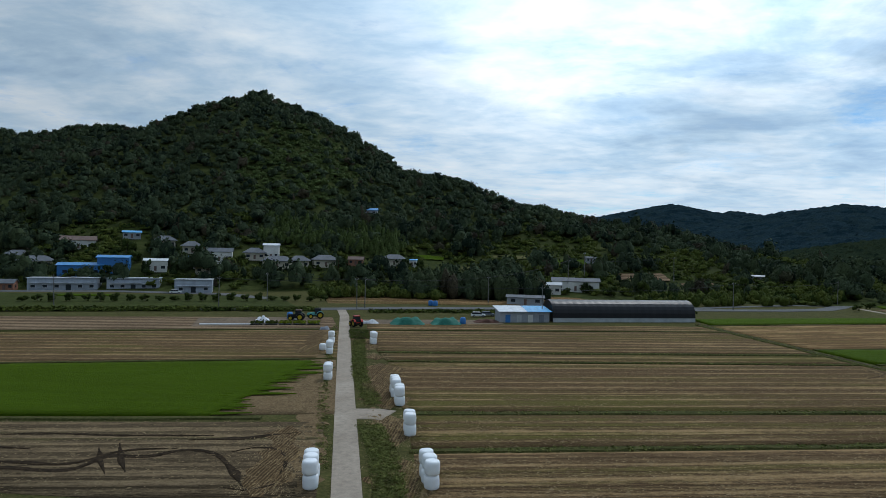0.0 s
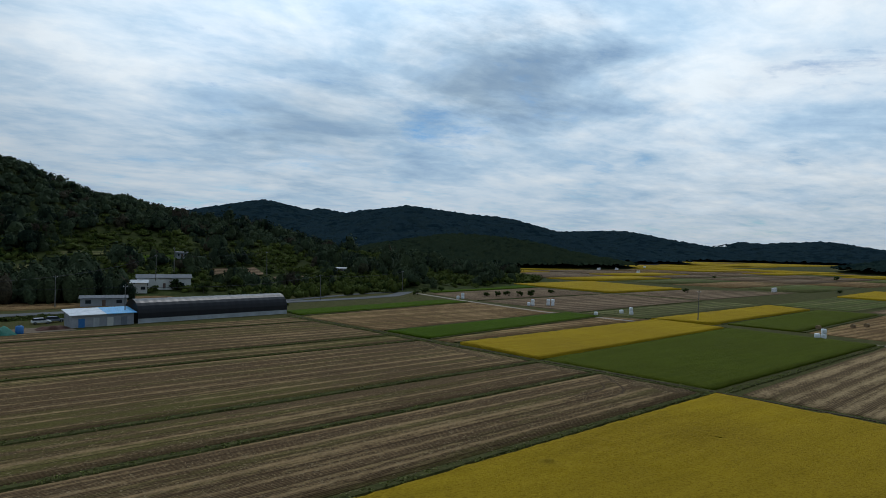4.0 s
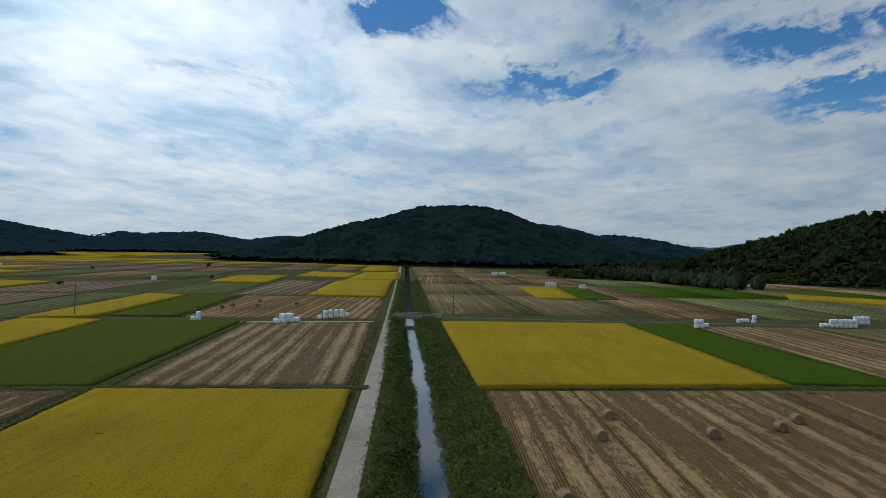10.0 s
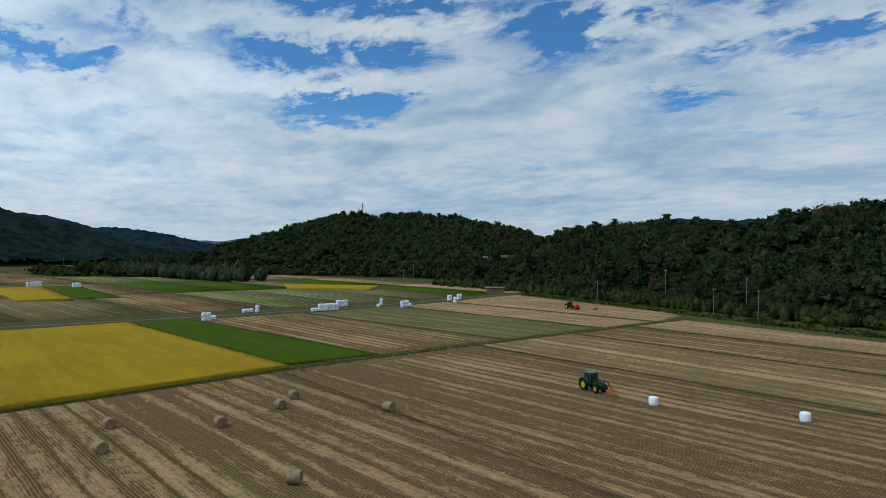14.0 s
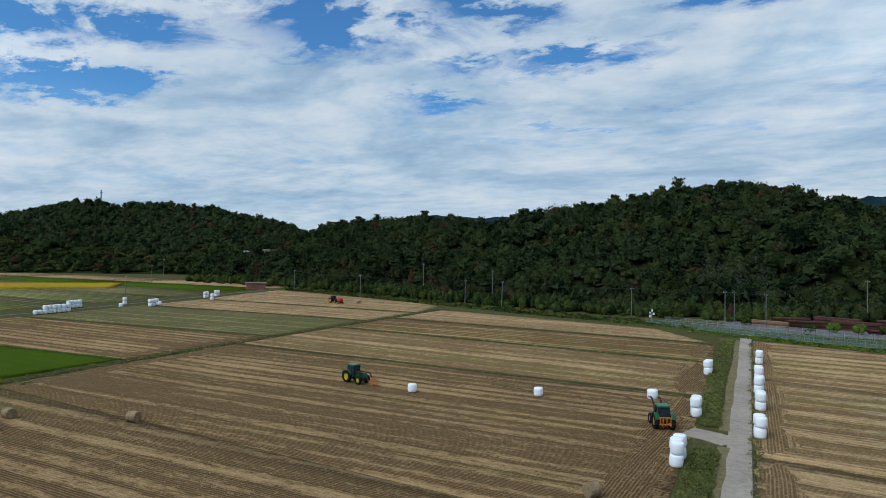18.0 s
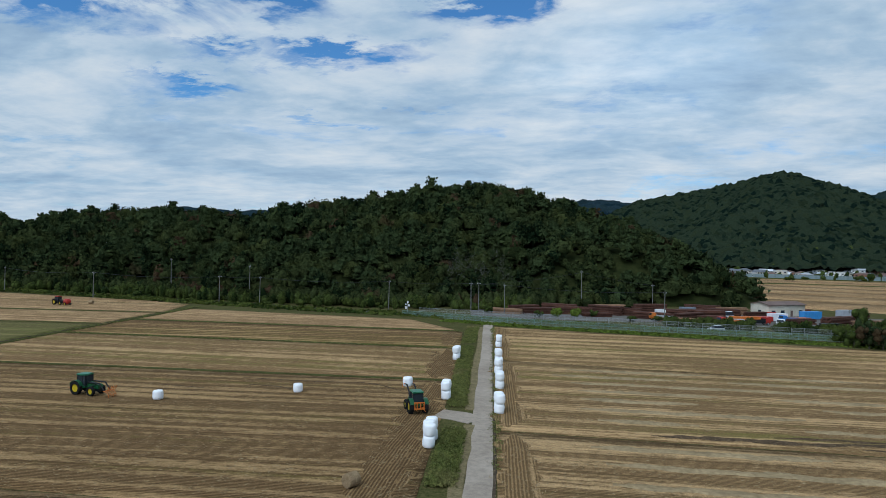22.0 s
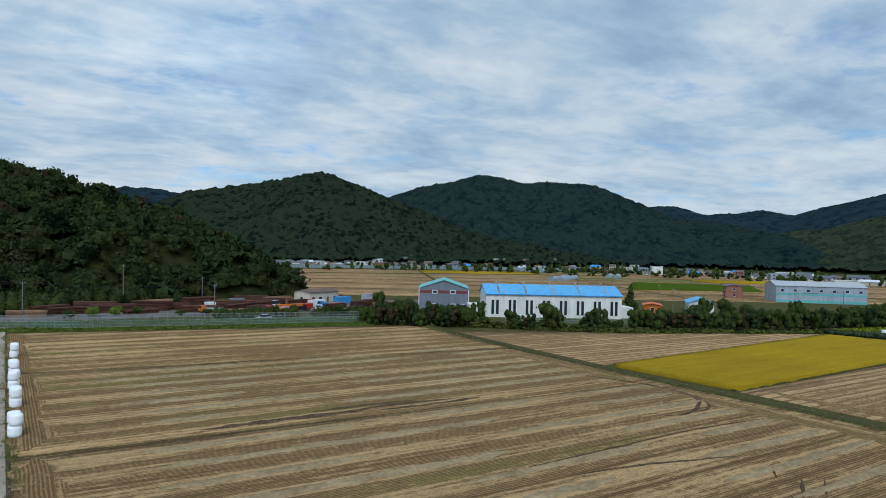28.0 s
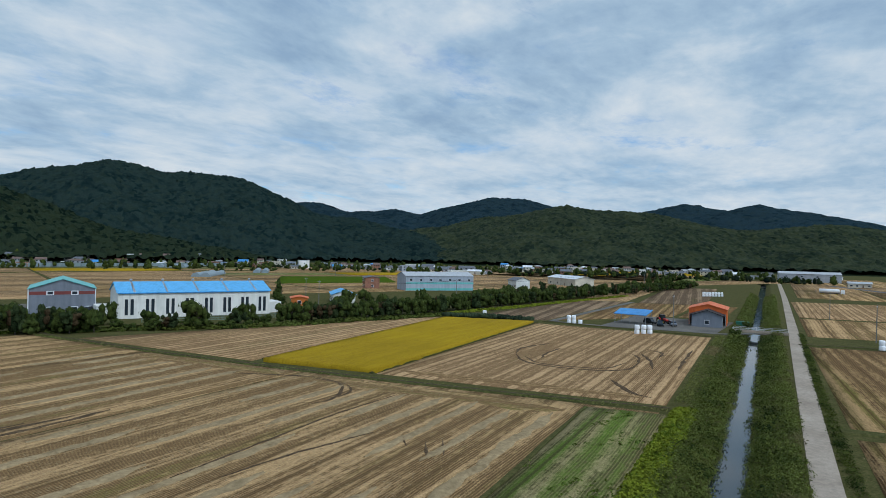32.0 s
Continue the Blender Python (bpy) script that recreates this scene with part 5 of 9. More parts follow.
# ---- bales ----
def wrapped_mesh(seed):
    r = np.random.default_rng(seed)
    prof = [(0.45, 0.02), (0.58, 0.05), (0.655, 0.14), (0.675, 0.4), (0.68, 0.63), (0.672, 0.9), (0.65, 1.1), (0.57, 1.2), (0.4, 1.235)]
    s = Shape().lathe(prof, 18)
    s.v = [(x * (1 + w), y * (1 + w), z) for (x, y, z), w in zip(s.v, r.normal(0, 0.012, len(s.v)))]
    return s.mesh("wrapped_bale", M_FILM, True)


FILM = [wrapped_mesh(k) for k in range(3)]


def white_bale(x, y, z=0.06, how="standing on mown stubble", lying=None):
    m = pose(x, y, z, 0, 0, rng.uniform(0, 360)) if lying is None else pose(x, y, z + 0.66, 90, 0, lying) @ pose(0, 0, -0.62)
    ob = part("wrapped_bale", FILM[int(rng.integers(3))], None, "", m @ pose(0, 0, 0, rng.uniform(-2, 2), rng.uniform(-2, 2)))
    return tagged(ob, "white film-wrapped silage bale " + how, "bale", "white wrapped bales")


def stack(x, y, n=1, step=(0, 1.38), two=True, last=True):
    """A row of bales, two high."""
    for k in range(n):
        px, py = x + step[0] * k + rng.uniform(-0.08, 0.08), y + step[1] * k
        white_bale(px, py, 0.05, "at the bottom of a stack" if two else "standing beside the field")
        if two and (k < n - 1 or last):
            white_bale(px + rng.uniform(-0.1, 0.1), py + rng.uniform(-0.08, 0.08), 1.29, "on top of another bale")


for x, y, n in ((-10.8, 53.2, 3), (-17.1, 95.3, 2), (-20.8, 117.2, 2), (-22.8, 130.3, 1)):
    stack(x, y, n, (-0.2, 1.36))
white_bale(-22.9, 121.5)
for x, y, n in ((-0.6, 53.8, 3), (-3.2, 68.6, 2), (-5.2, 81.2, 2), (-6.0, 85.6, 3), (-14.1, 130, 2)):
    stack(x, y, n, (-0.22, 1.36))
for x, y, n in ((8.5, -65.8, 3), (9.0, -87.2, 2), (10.4, -118.7, 2)):
    stack(x, y, n, (0.05, -1.36))
for x, y, n in ((1.5, -81.0, 2), (1.7, -95.4, 2), (2.2, -107.2, 2), (2.4, -117.2, 2), (2.9, -136.2, 2)):
    stack(x, y, n, (0.04, -1.36))
white_bale(46.9, -79.5, 0.06, "standing alone on mown stubble")
white_bale(30.3, -87.3, 0.06, "standing alone on mown stubble")
stack(173.2, 73.6, 2, (-1.2, 1.0), True, False)
for k in range(4):
    stack(170.2 + 1.45 * k, 50.4 - 1.45 * k, 1, two=(0 < k < 3))
    stack(171.2 + 1.45 * k, 51.4 - 1.45 * k, 1, two=(0 < k < 3))
for k in range(6):
    stack(182.8 + 1.45 * k, 41.8 - 1.35 * k, 1, two=(0 < k < 5))
for x, y, t in ((159, 206.5, 1), (157.4, 207.8, 0), (165.6, 171.9, 1), (164.4, 172.8, 0), (171.5, 169.8, 1), (172.9, 168.9, 1), (160.6, 137.3, 0), (174.6, 138.2, 0), (173.8, 133.6, 1)):
    stack(x, y, 1, two=bool(t))
for x, y in ((581.6, 556), (557.5, 476), (580.6, 469.4), (523.5, 396.6), (359.3, 180), (700, 520), (640, 600)):
    for k in range(5):
        stack(x + 1.4 * k, y + 0.3 * k, 1, two=True)
for x, y, n, t in ((180.2, -66, 2, 1), (182.4, -68.4, 2, 0), (197, -85, 3, 0), (195.8, -89, 1, 1), (198.6, -140.5, 1, 1), (191.2, -134, 1, 0), (185.4, -140.6, 3, 1), (188.3, -146.4, 1, 0), (200.2, -176.4, 2, 1), (203.2, -184.6, 2, 1), (190.5, -171.3, 1, 1)):
    stack(x, y, n, (0.35, -1.4), bool(t))
for k in range(8):
    stack(188.8 + 0.1 * k, -105.5 - 1.42 * k, 1, two=k > 1)
    if k > 3:
        stack(197.4 + 0.35 * k, -115.5 - 1.42 * k, 1, two=True)
for x, y, n in ((375, -49, 5), (358, -66, 3), (527, -24, 4), (536, -31, 4)):
    stack(x, y, n, (0.4, -1.4))
for k in range(3):
    stack(-177.2 - 1.0 * k, -27 + 1.55 * k, 1, two=True)
stack(-192.7, -48.2, 2, (0.4, -1.4), True)
white_bale(-192.4, -46.2)
white_bale(-203.4, -82.2)
white_bale(-179, 28.6)
white_bale(-179, 28.6, 1.29, "on top of another bale")
for k in range(7):
    stack(-372.5 - 0.9 * k, -22 + 1.5 * k, 1, two=True)


def straw_mesh():
    s = Shape().lathe([(0.5, -0.62), (0.6, -0.61), (0.63, -0.56), (0.645, -0.2), (0.645, 0.2), (0.63, 0.56), (0.6, 0.61), (0.5, 0.62)], 22)
    return s.mesh("straw_bale", M_STRAW, True)


STRAW = straw_mesh()
for x, y, a in ((79.9, -18.6, 20), (70.9, -15.7, 25), (72.9, -28.8, 15), (76.4, -38.1, 20), (80.2, -42, 15), (66.7, -48.6, 30), (51.1, -27, 60), (13.7, -53.8, 70), (52.5, -8.8, 30), (207, 80, 20), (214, 79, 10), (235, 76.5, 30), (215, 70.8, 20), (193, 83.5, 15), (225, 60, 40), (140, -196, 20)):
    ob = part("straw_bale", STRAW, None, "", pose(x, y, 0.66, 90, 0, a + 75))
    tagged(ob, "round grey-brown straw bale lying on mown stubble", "bale", "round straw bales")


# ---- tractors ----
def wheel(parent, x, y, r, w, side):
    hub = part("wheel", Shape().tube((x, y - w * 0.2, r), (x, y + w * 0.2, r), r * 0.25, n=10).mesh("wheel", M_BLACK), parent)
    s = Shape()
    n = 24
    prof = [(r * 0.62, -w / 2), (r * 0.9, -w / 2), (r, -w * 0.38), (r, w * 0.38), (r * 0.9, w / 2), (r * 0.62, w / 2)]
    for k in range(n):
        for rr, yy in prof:
            q = rr * (1.0 if rr < r or k % 2 else 0.955)
            s.v.append((x + q * math.cos(6.2832 * k / n), y + yy, r + q * math.sin(6.2832 * k / n)))
    m = len(prof)
    for k in range(n):
        for j in range(m):
            s.f.append((k * m + j, k * m + (j + 1) % m, ((k + 1) % n) * m + (j + 1) % m, ((k + 1) % n) * m + j))
    part("tyre", s.mesh("tyre", M_TYRE), hub)
    part("rim", Shape().tube((x, y - w * 0.25, r), (x, y + w * 0.25, r), r * 0.63, n=20).mesh("rim", M_RIM), hub)


def tractor(x, y, yaw, lift, body, roof, label, bale=False, grab=True):
    t = thing("tractor", label, "tractor", pose(x, y, 0.06, 0, 0, yaw))
    part("hood", Shape().prism([(0.1, 0.95), (2.15, 0.9), (2.2, 1.35), (2.0, 1.52), (0.1, 1.72)], -0.4, 0.4).mesh("hood", body, False, 0.06), t)
    part("chassis", Shape().box(-1.5, -0.3, 0.55, 2.2, 0.3, 0.95).box(-1.35, -0.85, 0.8, -1.05, 0.85, 1.0).box(1.2, -0.75, 0.5, 1.4, 0.75, 0.66).mesh("chassis", M_BLACK, False, 0.03), t)
    part("cab_floor", box_mesh("cab_floor", -1.45, -0.7, 0.95, 0.1, 0.7, 1.25, body, 0.05), t)
    cab = Shape()
    for px in (-1.4, -0.5, 0.05):
        for py in (-0.68, 0.68):
            cab.tube((px, py, 1.2), (px * 0.95, py * 0.94, 2.62), 0.05, n=6)
    part("cab_frame", cab.mesh("cab_frame", M_BLACK), t)
    part("cab_glass", box_mesh("cab_glass", -1.36, -0.64, 1.25, 0.02, 0.64, 2.6, M_GLASS, 0.03), t)
    part("cab_roof", box_mesh("cab_roof", -1.5, -0.75, 2.6, 0.15, 0.75, 2.8, roof, 0.07), t)
    part("exhaust", Shape().tube((0.35, -0.5, 1.5), (0.35, -0.5, 2.7), 0.05, n=8).mesh("exhaust", M_BLACK), t)
    for sy0 in (-1, 1):
        f = Shape()
        for k in range(9):
            a0, a1 = math.radians(20 + 15 * k), math.radians(35 + 15 * k)
            f.prism([(-1.2 + 1.0 * math.cos(a0), 0.92 + 1.0 * math.sin(a0)), (-1.2 + 1.0 * math.cos(a1), 0.92 + 1.0 * math.sin(a1)), (-1.2 + 1.05 * math.cos(a1), 0.92 + 1.05 * math.sin(a1)), (-1.2 + 1.05 * math.cos(a0), 0.92 + 1.05 * math.sin(a0))], sy0 * 0.68, sy0 * 1.2)
        part("fender", f.mesh("fender", body), t)
        wheel(t, -1.2, sy0 * 0.95, 0.92, 0.55, sy0)
        wheel(t, 1.3, sy0 * 0.85, 0.64, 0.42, sy0)
    if grab:
        tip = Vector((3.3, 0, 0.75 + lift))
        mid = Vector((2.4, 0, 1.75 + lift * 0.55))
        for sy0 in (-0.5, 0.5):
            o = Vector((0, sy0, 0))
            part("loader_arm", Shape().tube(Vector((0.45, sy0, 1.75)), mid + o, 0.11, 0.1, 6).tube(mid + o, tip + o, 0.1, 0.08, 6).tube(Vector((0.9, sy0, 1.1)), mid + o * 1.0 + Vector((-0.6, 0, -0.15)), 0.05, 0.05, 6).mesh("loader_arm", M_BLACK), t)
        gr = Shape().tube(tip + Vector((0, -0.7, 0)), tip + Vector((0, 0.7, 0)), 0.07, n=8)
        for sy0 in (-0.62, -0.2, 0.2, 0.62):
            for up0 in (1, -1):
                last = tip + Vector((0.0, sy0, 0))
                for k in range(1, 6):
                    a = k / 5 * 1.9
                    nxt = tip + Vector((0.72 * math.sin(a) + 0.18 * k / 5, sy0, up0 * (0.85 - 0.85 * math.cos(a * 0.75))))
                    gr.tube(last, nxt, 0.05, 0.045, 6)
                    last = nxt
        for up0 in (0.45, -0.45):
            gr.tube(tip + Vector((0.75, -0.62, up0)), tip + Vector((0.75, 0.62, up0)), 0.045, n=6)
        part("bale_grab", gr.mesh("bale_grab", M_ORANGE), t, "orange bale grab with curved tines")
        spike = Shape().box(-2.15, -0.7, 0.7, -2.0, 0.7, 0.85).box(-2.15, -0.7, 1.5, -2.0, 0.7, 1.62)
        for sy0 in (-0.65, -0.2, 0.25, 0.55):
            spike.box(-2.14, sy0, 0.7, -2.02, sy0 + 0.1, 1.6)
        for sy0 in (-0.5, 0.5):
            spike.tube((-2.1, sy0, 0.8), (-3.1, sy0, 0.7), 0.05, 0.02, 6).tube((-1.4, sy0, 0.8), (-2.1, sy0, 0.9), 0.05, 0.05, 6)
        part("rear_fork", spike.mesh("rear_fork", M_ORANGE), t, "orange bale fork on the rear linkage")
    return t


GREEN_TRACTOR = "green tractor with yellow wheels and an orange bale grab on stubble"
tractor(57.6, -80.5, 168, 0.0, M_TGREEN, M_TROOF, GREEN_TRACTOR)
tractor(12.2, -80.0, -66, 2.1, M_TGREEN, M_TROOF, "green tractor with yellow wheels, its bale loader raised")
white_bale(13.75, -83.35, 2.5, "held high in a loader's grab")
red = tractor(147.5, -191, 165, 0, M_BLACK, M_RED, "dark tractor towing a red round baler", grab=False)
bl = thing("round_baler", "red round baler hitched behind a tractor", "baler", pose(144.2, -190, 0.06, 0, 0, 165))
part("chamber", Shape().lathe([(0.85, -0.75), (0.95, -0.6), (0.95, 0.6), (0.85, 0.75)], 14, pose(0.2, 0, 1.2, 90)).mesh("chamber", M_RED, True), bl)
part("drawbar", Shape().tube((0.9, 0, 0.7), (2.3, 0, 0.6), 0.08, n=6).mesh("drawbar", M_BLACK), bl)
for sy0 in (-0.9, 0.9):
    wheel(bl, 0.2, sy0, 0.5, 0.3, 1)


# ---- poles and fences ----
def utility_pole_mesh():
    return (Shape().tube((0, 0, -0.3), (0, 0, 1), 0.16, 0.15, 10).tube((0, 0, 1), (0, 0, 10), 0.15, 0.09, 10).mesh("post", M_POLE, False),
            Shape().box(-0.55, -0.04, 9.3, 0.55, 0.04, 9.38).box(-0.03, -0.1, 8.6, 0.03, 0.1, 9.3).mesh("crossarm", M_STEEL),
            Shape().lathe([(0.03, 0), (0.07, 0.05), (0.05, 0.12), (0.07, 0.16), (0.03, 0.22)], 8).mesh("insulator", M_SIGN))


POST, ARM, INS = utility_pole_mesh()
pole0 = thing("utility_pole", "grey concrete utility pole with a steel crossarm", "pole", pose(16.4, 226, 0), "utility poles")
part("post", POST, pole0)
part("crossarm", ARM, pole0)
for ix in (-0.48, 0, 0.48):
    part("insulator", INS, pole0, "", pose(ix, 0, 9.38))
POLES = [(-26.9, 198, 0), (-24.6, 199.5, 0), (-66.5, 187, 0), (-60.2, 216, 0), (-109.3, 177, 0), (28, 176.5, 0), (52, 262, 6), (102, 221, 0), (158, 252, 0), (230, 380, 0), (236, 377, 0), (262, 400, 0), (96, 262, 8), (60, 268, 9),
         (155, -218, 0), (103, -212, 0), (104, -240, 3), (206.7, -236, 0), (344, -270, 2), (300, -228, 0), (89, -214, 0), (41.8, -210, 0), (14, -212, 0), (11.5, -213.5, 0), (2.7, -208, 0), (-25, -236, 4), (-49.5, -232, 0), (-44, -190, 0), (137, -240, 5),
         (175, 110, 0), (265, 62, 0), (203, 3, 0), (202.8, -143.7, 0), (-200, -20, 0), (-196, 30, 0), (-186, -140, 0), (-204, -160, 0), (-240, -110, 0), (-330, -90, 0), (-260, 26, 0), (-420, -60, 0), (640, 62, 0), (680, 10, 0), (690, -60, 0), (700, -120, 0), (600, -170, 0), (-360, -230, 0), (-420, -300, 0), (-300, -300, 0), (-500, -200, 0), (-480, 40, 0)]
for px0, py0, pz in POLES:
    copy_thing(pole0, pose(px0, py0, pz, rng.uniform(-1, 1), rng.uniform(-1, 1), rng.uniform(-25, 25)))


def fence(line, height, mat, label, spacing=2.0):
    f = thing("fence", label, "fence", pose(line[0][0], line[0][1], 0))
    post = Shape().tube((0, 0, -0.1), (0, 0, height), 0.045, n=6).mesh("post", mat)
    pan = Shape()
    for k in range(13):
        pan.box(spacing * k / 13 + 0.02, -0.012, 0.12, spacing * k / 13 + 0.055, 0.012, height - 0.08)
    for zz in (0.1, height * 0.5, height - 0.1):
        pan.box(0, -0.02, zz, spacing, 0.02, zz + 0.06)
    pan = pan.mesh("panel", mat)
    o = np.array(line[0], float)
    for a, b in zip(line, line[1:]):
        a, b = np.array(a, float), np.array(b, float)
        n = max(1, int(np.linalg.norm(b - a) / spacing))
        yaw = math.degrees(math.atan2(b[1] - a[1], b[0] - a[0]))
        for k in range(n):
            p = a + (b - a) * k / n - o
            m = pose(p[0], p[1], 0, 0, 0, yaw)
            part("post", post, f, "", m)
            part("panel", pan, f, "", m)
    return f


fence([(34, -192.6), (16.5, -186.5), (-8, -177.5), (-39, -171.5), (-73, -166), (-89, -163)], 1.7, M_TEALF, "pale green steel mesh fence along the field edge")
fence([(30, -201), (0, -194.5), (-40, -184), (-95, -172)], 1.9, M_STEEL, "grey steel mesh fence along the road", 3.0)
fence([(-120, -150), (-160, -122), (-210, -101)], 1.5, M_TEALF, "low green mesh fence before the tree row", 3.0)
sg = thing("signal_box", "grey monitoring mast with white cabinets by the fence", "mast", pose(33, -196, 0))
part("post", Shape().tube((0, 0, -0.2), (0, 0, 4.4), 0.09, n=8).mesh("post", M_STEEL), sg)
for bx, bz, s in ((-0.5, 2.6, 0.5), (0.45, 1.8, 0.6), (-0.1, 3.6, 0.45), (0.5, 3.0, 0.35)):
    part("cabinet", box_mesh("cabinet", bx - s / 2, -0.2, bz, bx + s / 2, 0.2, bz + s * 1.3, M_SIGN, 0.03), sg)


# ---- overhead cables ----
def cable(a, b, za, zb, sag):
    n = 14
    p = [(a[0] + (b[0] - a[0]) * k / n, a[1] + (b[1] - a[1]) * k / n, za + (zb - za) * k / n - sag * (1 - (2 * k / n - 1) ** 2)) for k in range(n + 1)]
    d = Vector((b[0] - a[0], b[1] - a[1], 0)).normalized()
    ring = [Vector((-d.y, d.x, 0)) * 0.025, Vector((0, 0, 0.025)), Vector((d.y, -d.x, 0)) * 0.025, Vector((0, 0, -0.025))]
    v = [Vector(q) + o for q in p for o in ring]
    f = [(4 * k + j, 4 * k + (j + 1) % 4, 4 * k + 4 + (j + 1) % 4, 4 * k + 4 + j) for k in range(n) for j in range(4)]
    tagged(part("cable", mesh_of("cable", v, f, M_BLACK)), "thin black overhead cable between two poles", "cable", "overhead cables")


for line in ([(206.7, -236, 9.4), (155, -218, 9.4), (103, -212, 9.4), (89, -214, 9.4), (41.8, -210, 9.4), (14, -212, 9.4), (2.7, -208, 9.4), (-44, -190, 9.4)], [(14, -212, 9.0), (-25, -236, 13.2), (-49.5, -232, 9.2)], [(-109.3, 177, 9.4), (-66.5, 187, 9.4), (-26.9, 198, 9.4), (16.4, 226, 9.4), (52, 262, 15.2), (96, 262, 17.2)], [(-24.6, 199.5, 9.2), (28, 176.5, 9.2), (102, 221, 9.2), (158, 252, 9.2), (230, 380, 9.2), (262, 400, 9.2)], [(-60.2, 216, 9.4), (-24.6, 199.5, 9.4)], [(-186, -140, 9.4), (-240, -110, 9.4), (-330, -90, 9.4), (-420, -60, 9.4)]):
    for (ax, ay, az), (bx, by, bz) in zip(line, line[1:]):
        for off in (-0.3, 0.3):
            cable((ax, ay + off), (bx, by + off), az + 0.1, bz + 0.1, math.hypot(bx - ax, by - ay) * 0.018)


# ---- buildings ----
ALL_HILLS = [H_NORTH, H_S, H_SE, H_F, H_G, H_M, H_E, H_KD]


def surface(x, y):
    """Height of the land at a place."""
    z = 0.0
    for h in ALL_HILLS:
        z = max(z, float(h.z(np.array([x]), np.array([y]))[0]) - 0.4)
    return z


def at_az(az, d):
    return d * math.sin(radians(az)), d * math.cos(radians(az))


def gable(w, d, h, rise, over, mat, thick=0.14):
    """A pitched roof with its ridge along x."""
    s = Shape()
    for k in (-1, 1):
        y0, z0 = k * (d / 2 + over), h - rise * over / (d / 2)
        out = [(y0, z0), (0, h + rise), (0, h + rise + thick), (y0, z0 + thick)]
        p = [(-w / 2 - over, y, z) for y, z in out] + [(w / 2 + over, y, z) for y, z in out]
        s.add(p, [(0, 1, 2, 3), (7, 6, 5, 4)] + [(i, i + 4, (i + 1) % 4 + 4, (i + 1) % 4) for i in range(4)])
    return s.mesh("roof", mat)


def hip(w, d, h, rise, over, mat):
    a, b = w / 2 + over, d / 2 + over
    r = max(0.3, w / 2 - d / 2 * 0.8)
    v = [(-a, -b, h), (a, -b, h), (a, b, h), (-a, b, h), (-a, -b, h + 0.18), (a, -b, h + 0.18), (a, b, h + 0.18), (-a, b, h + 0.18), (-r, 0, h + rise), (r, 0, h + rise)]
    return mesh_of("roof", v, [(3, 2, 1, 0), (0, 1, 5, 4), (1, 2, 6, 5), (2, 3, 7, 6), (3, 0, 4, 7), (4, 5, 9, 8), (5, 6, 9), (6, 7, 8, 9), (7, 4, 8)], mat)


def walls(w, d, h, rise, mat, name="wall"):
    """Four walls with gable ends, hollow."""
    s = Shape()
    out = [(-d / 2, -0.6), (d / 2, -0.6), (d / 2, h), (0, h + rise), (-d / 2, h)]
    n = len(out)
    p = [(-w / 2, y, z) for y, z in out] + [(w / 2, y, z) for y, z in out]
    s.add(p, [tuple(range(n)), tuple(range(2 * n - 1, n - 1, -1))] + [(i, i + n, (i + 1) % n + n, (i + 1) % n) for i in range(n)])
    return s.mesh(name, mat)


def window(parent, x, y, z, w, h, face="front", frame=True, glass=None):
    """A window on the front (-y) or on an end (x): frame and pane."""
    g = glass or M_GLASS
    def slab(a, b, c, d, dep, mat, nm):
        if face == "front":
            return box_mesh(nm, a, y - dep, c, b, y + 0.05, d, mat)
        s = 1 if x > 0 else -1
        return box_mesh(nm, min(x - 0.05 * s, x + dep * s), a, c, max(x - 0.05 * s, x + dep * s), b, d, mat)
    m = x if face == "front" else y
    if frame:
        f = part("window", slab(m - w / 2 - 0.1, m + w / 2 + 0.1, z - 0.1, z + h + 0.1, 0.04, M_SIGN, "window"), parent)
        part("pane", slab(m - w / 2, m + w / 2, z, z + h, 0.08, g, "pane"), f)
    else:
        part("window", slab(m - w / 2, m + w / 2, z, z + h, 0.06, g, "window"), parent)


def house(x, y, yaw, w, d, h, rise, wall, roof, label, kind="gable", z=None, wins=3, floors=1, over=0.5, frames=False):
    z = surface(x, y) if z is None else z
    t = thing("house", label, "house", pose(x, y, z, 0, 0, yaw))
    part("wall", walls(w, d, h, rise if kind == "gable" else 0.0, wall), t)
    if kind == "gable":
        part("roof", gable(w, d, h, rise, over, roof), t)
    elif kind == "hip":
        part("roof", hip(w, d, h, rise, over, roof), t)
    else:
        r = part("roof", box_mesh("roof", -w / 2 - 0.1, -d / 2 - 0.1, h, w / 2 + 0.1, d / 2 + 0.1, h + 0.25, roof, 0.03), t)
        part("parapet", Shape().box(-w / 2, -d / 2, h + 0.25, w / 2, -d / 2 + 0.2, h + 0.8).box(-w / 2, d / 2 - 0.2, h + 0.25, w / 2, d / 2, h + 0.8).mesh("parapet", wall), r)
    fh = h / floors
    for fl in range(floors):
        for k in range(wins):
            if fl == 0 and k == wins // 2:
                part("door", box_mesh("door", -w / 2 + w * (k + 0.5) / wins - 0.5, -d / 2 - 0.05, 0, -w / 2 + w * (k + 0.5) / wins + 0.5, -d / 2 + 0.05, 2.05, M_BROWNR), t)
            else:
                window(t, -w / 2 + w * (k + 0.5) / wins, -d / 2, fl * fh + 0.95, min(1.6, w / wins * 0.55), min(1.2, fh * 0.42), frame=frames)
        for sx0 in (-w / 2, w / 2):
            window(t, sx0, 0, fl * fh + 0.95, 1.2, min(1.1, fh * 0.4), "end", frame=frames)
    return t


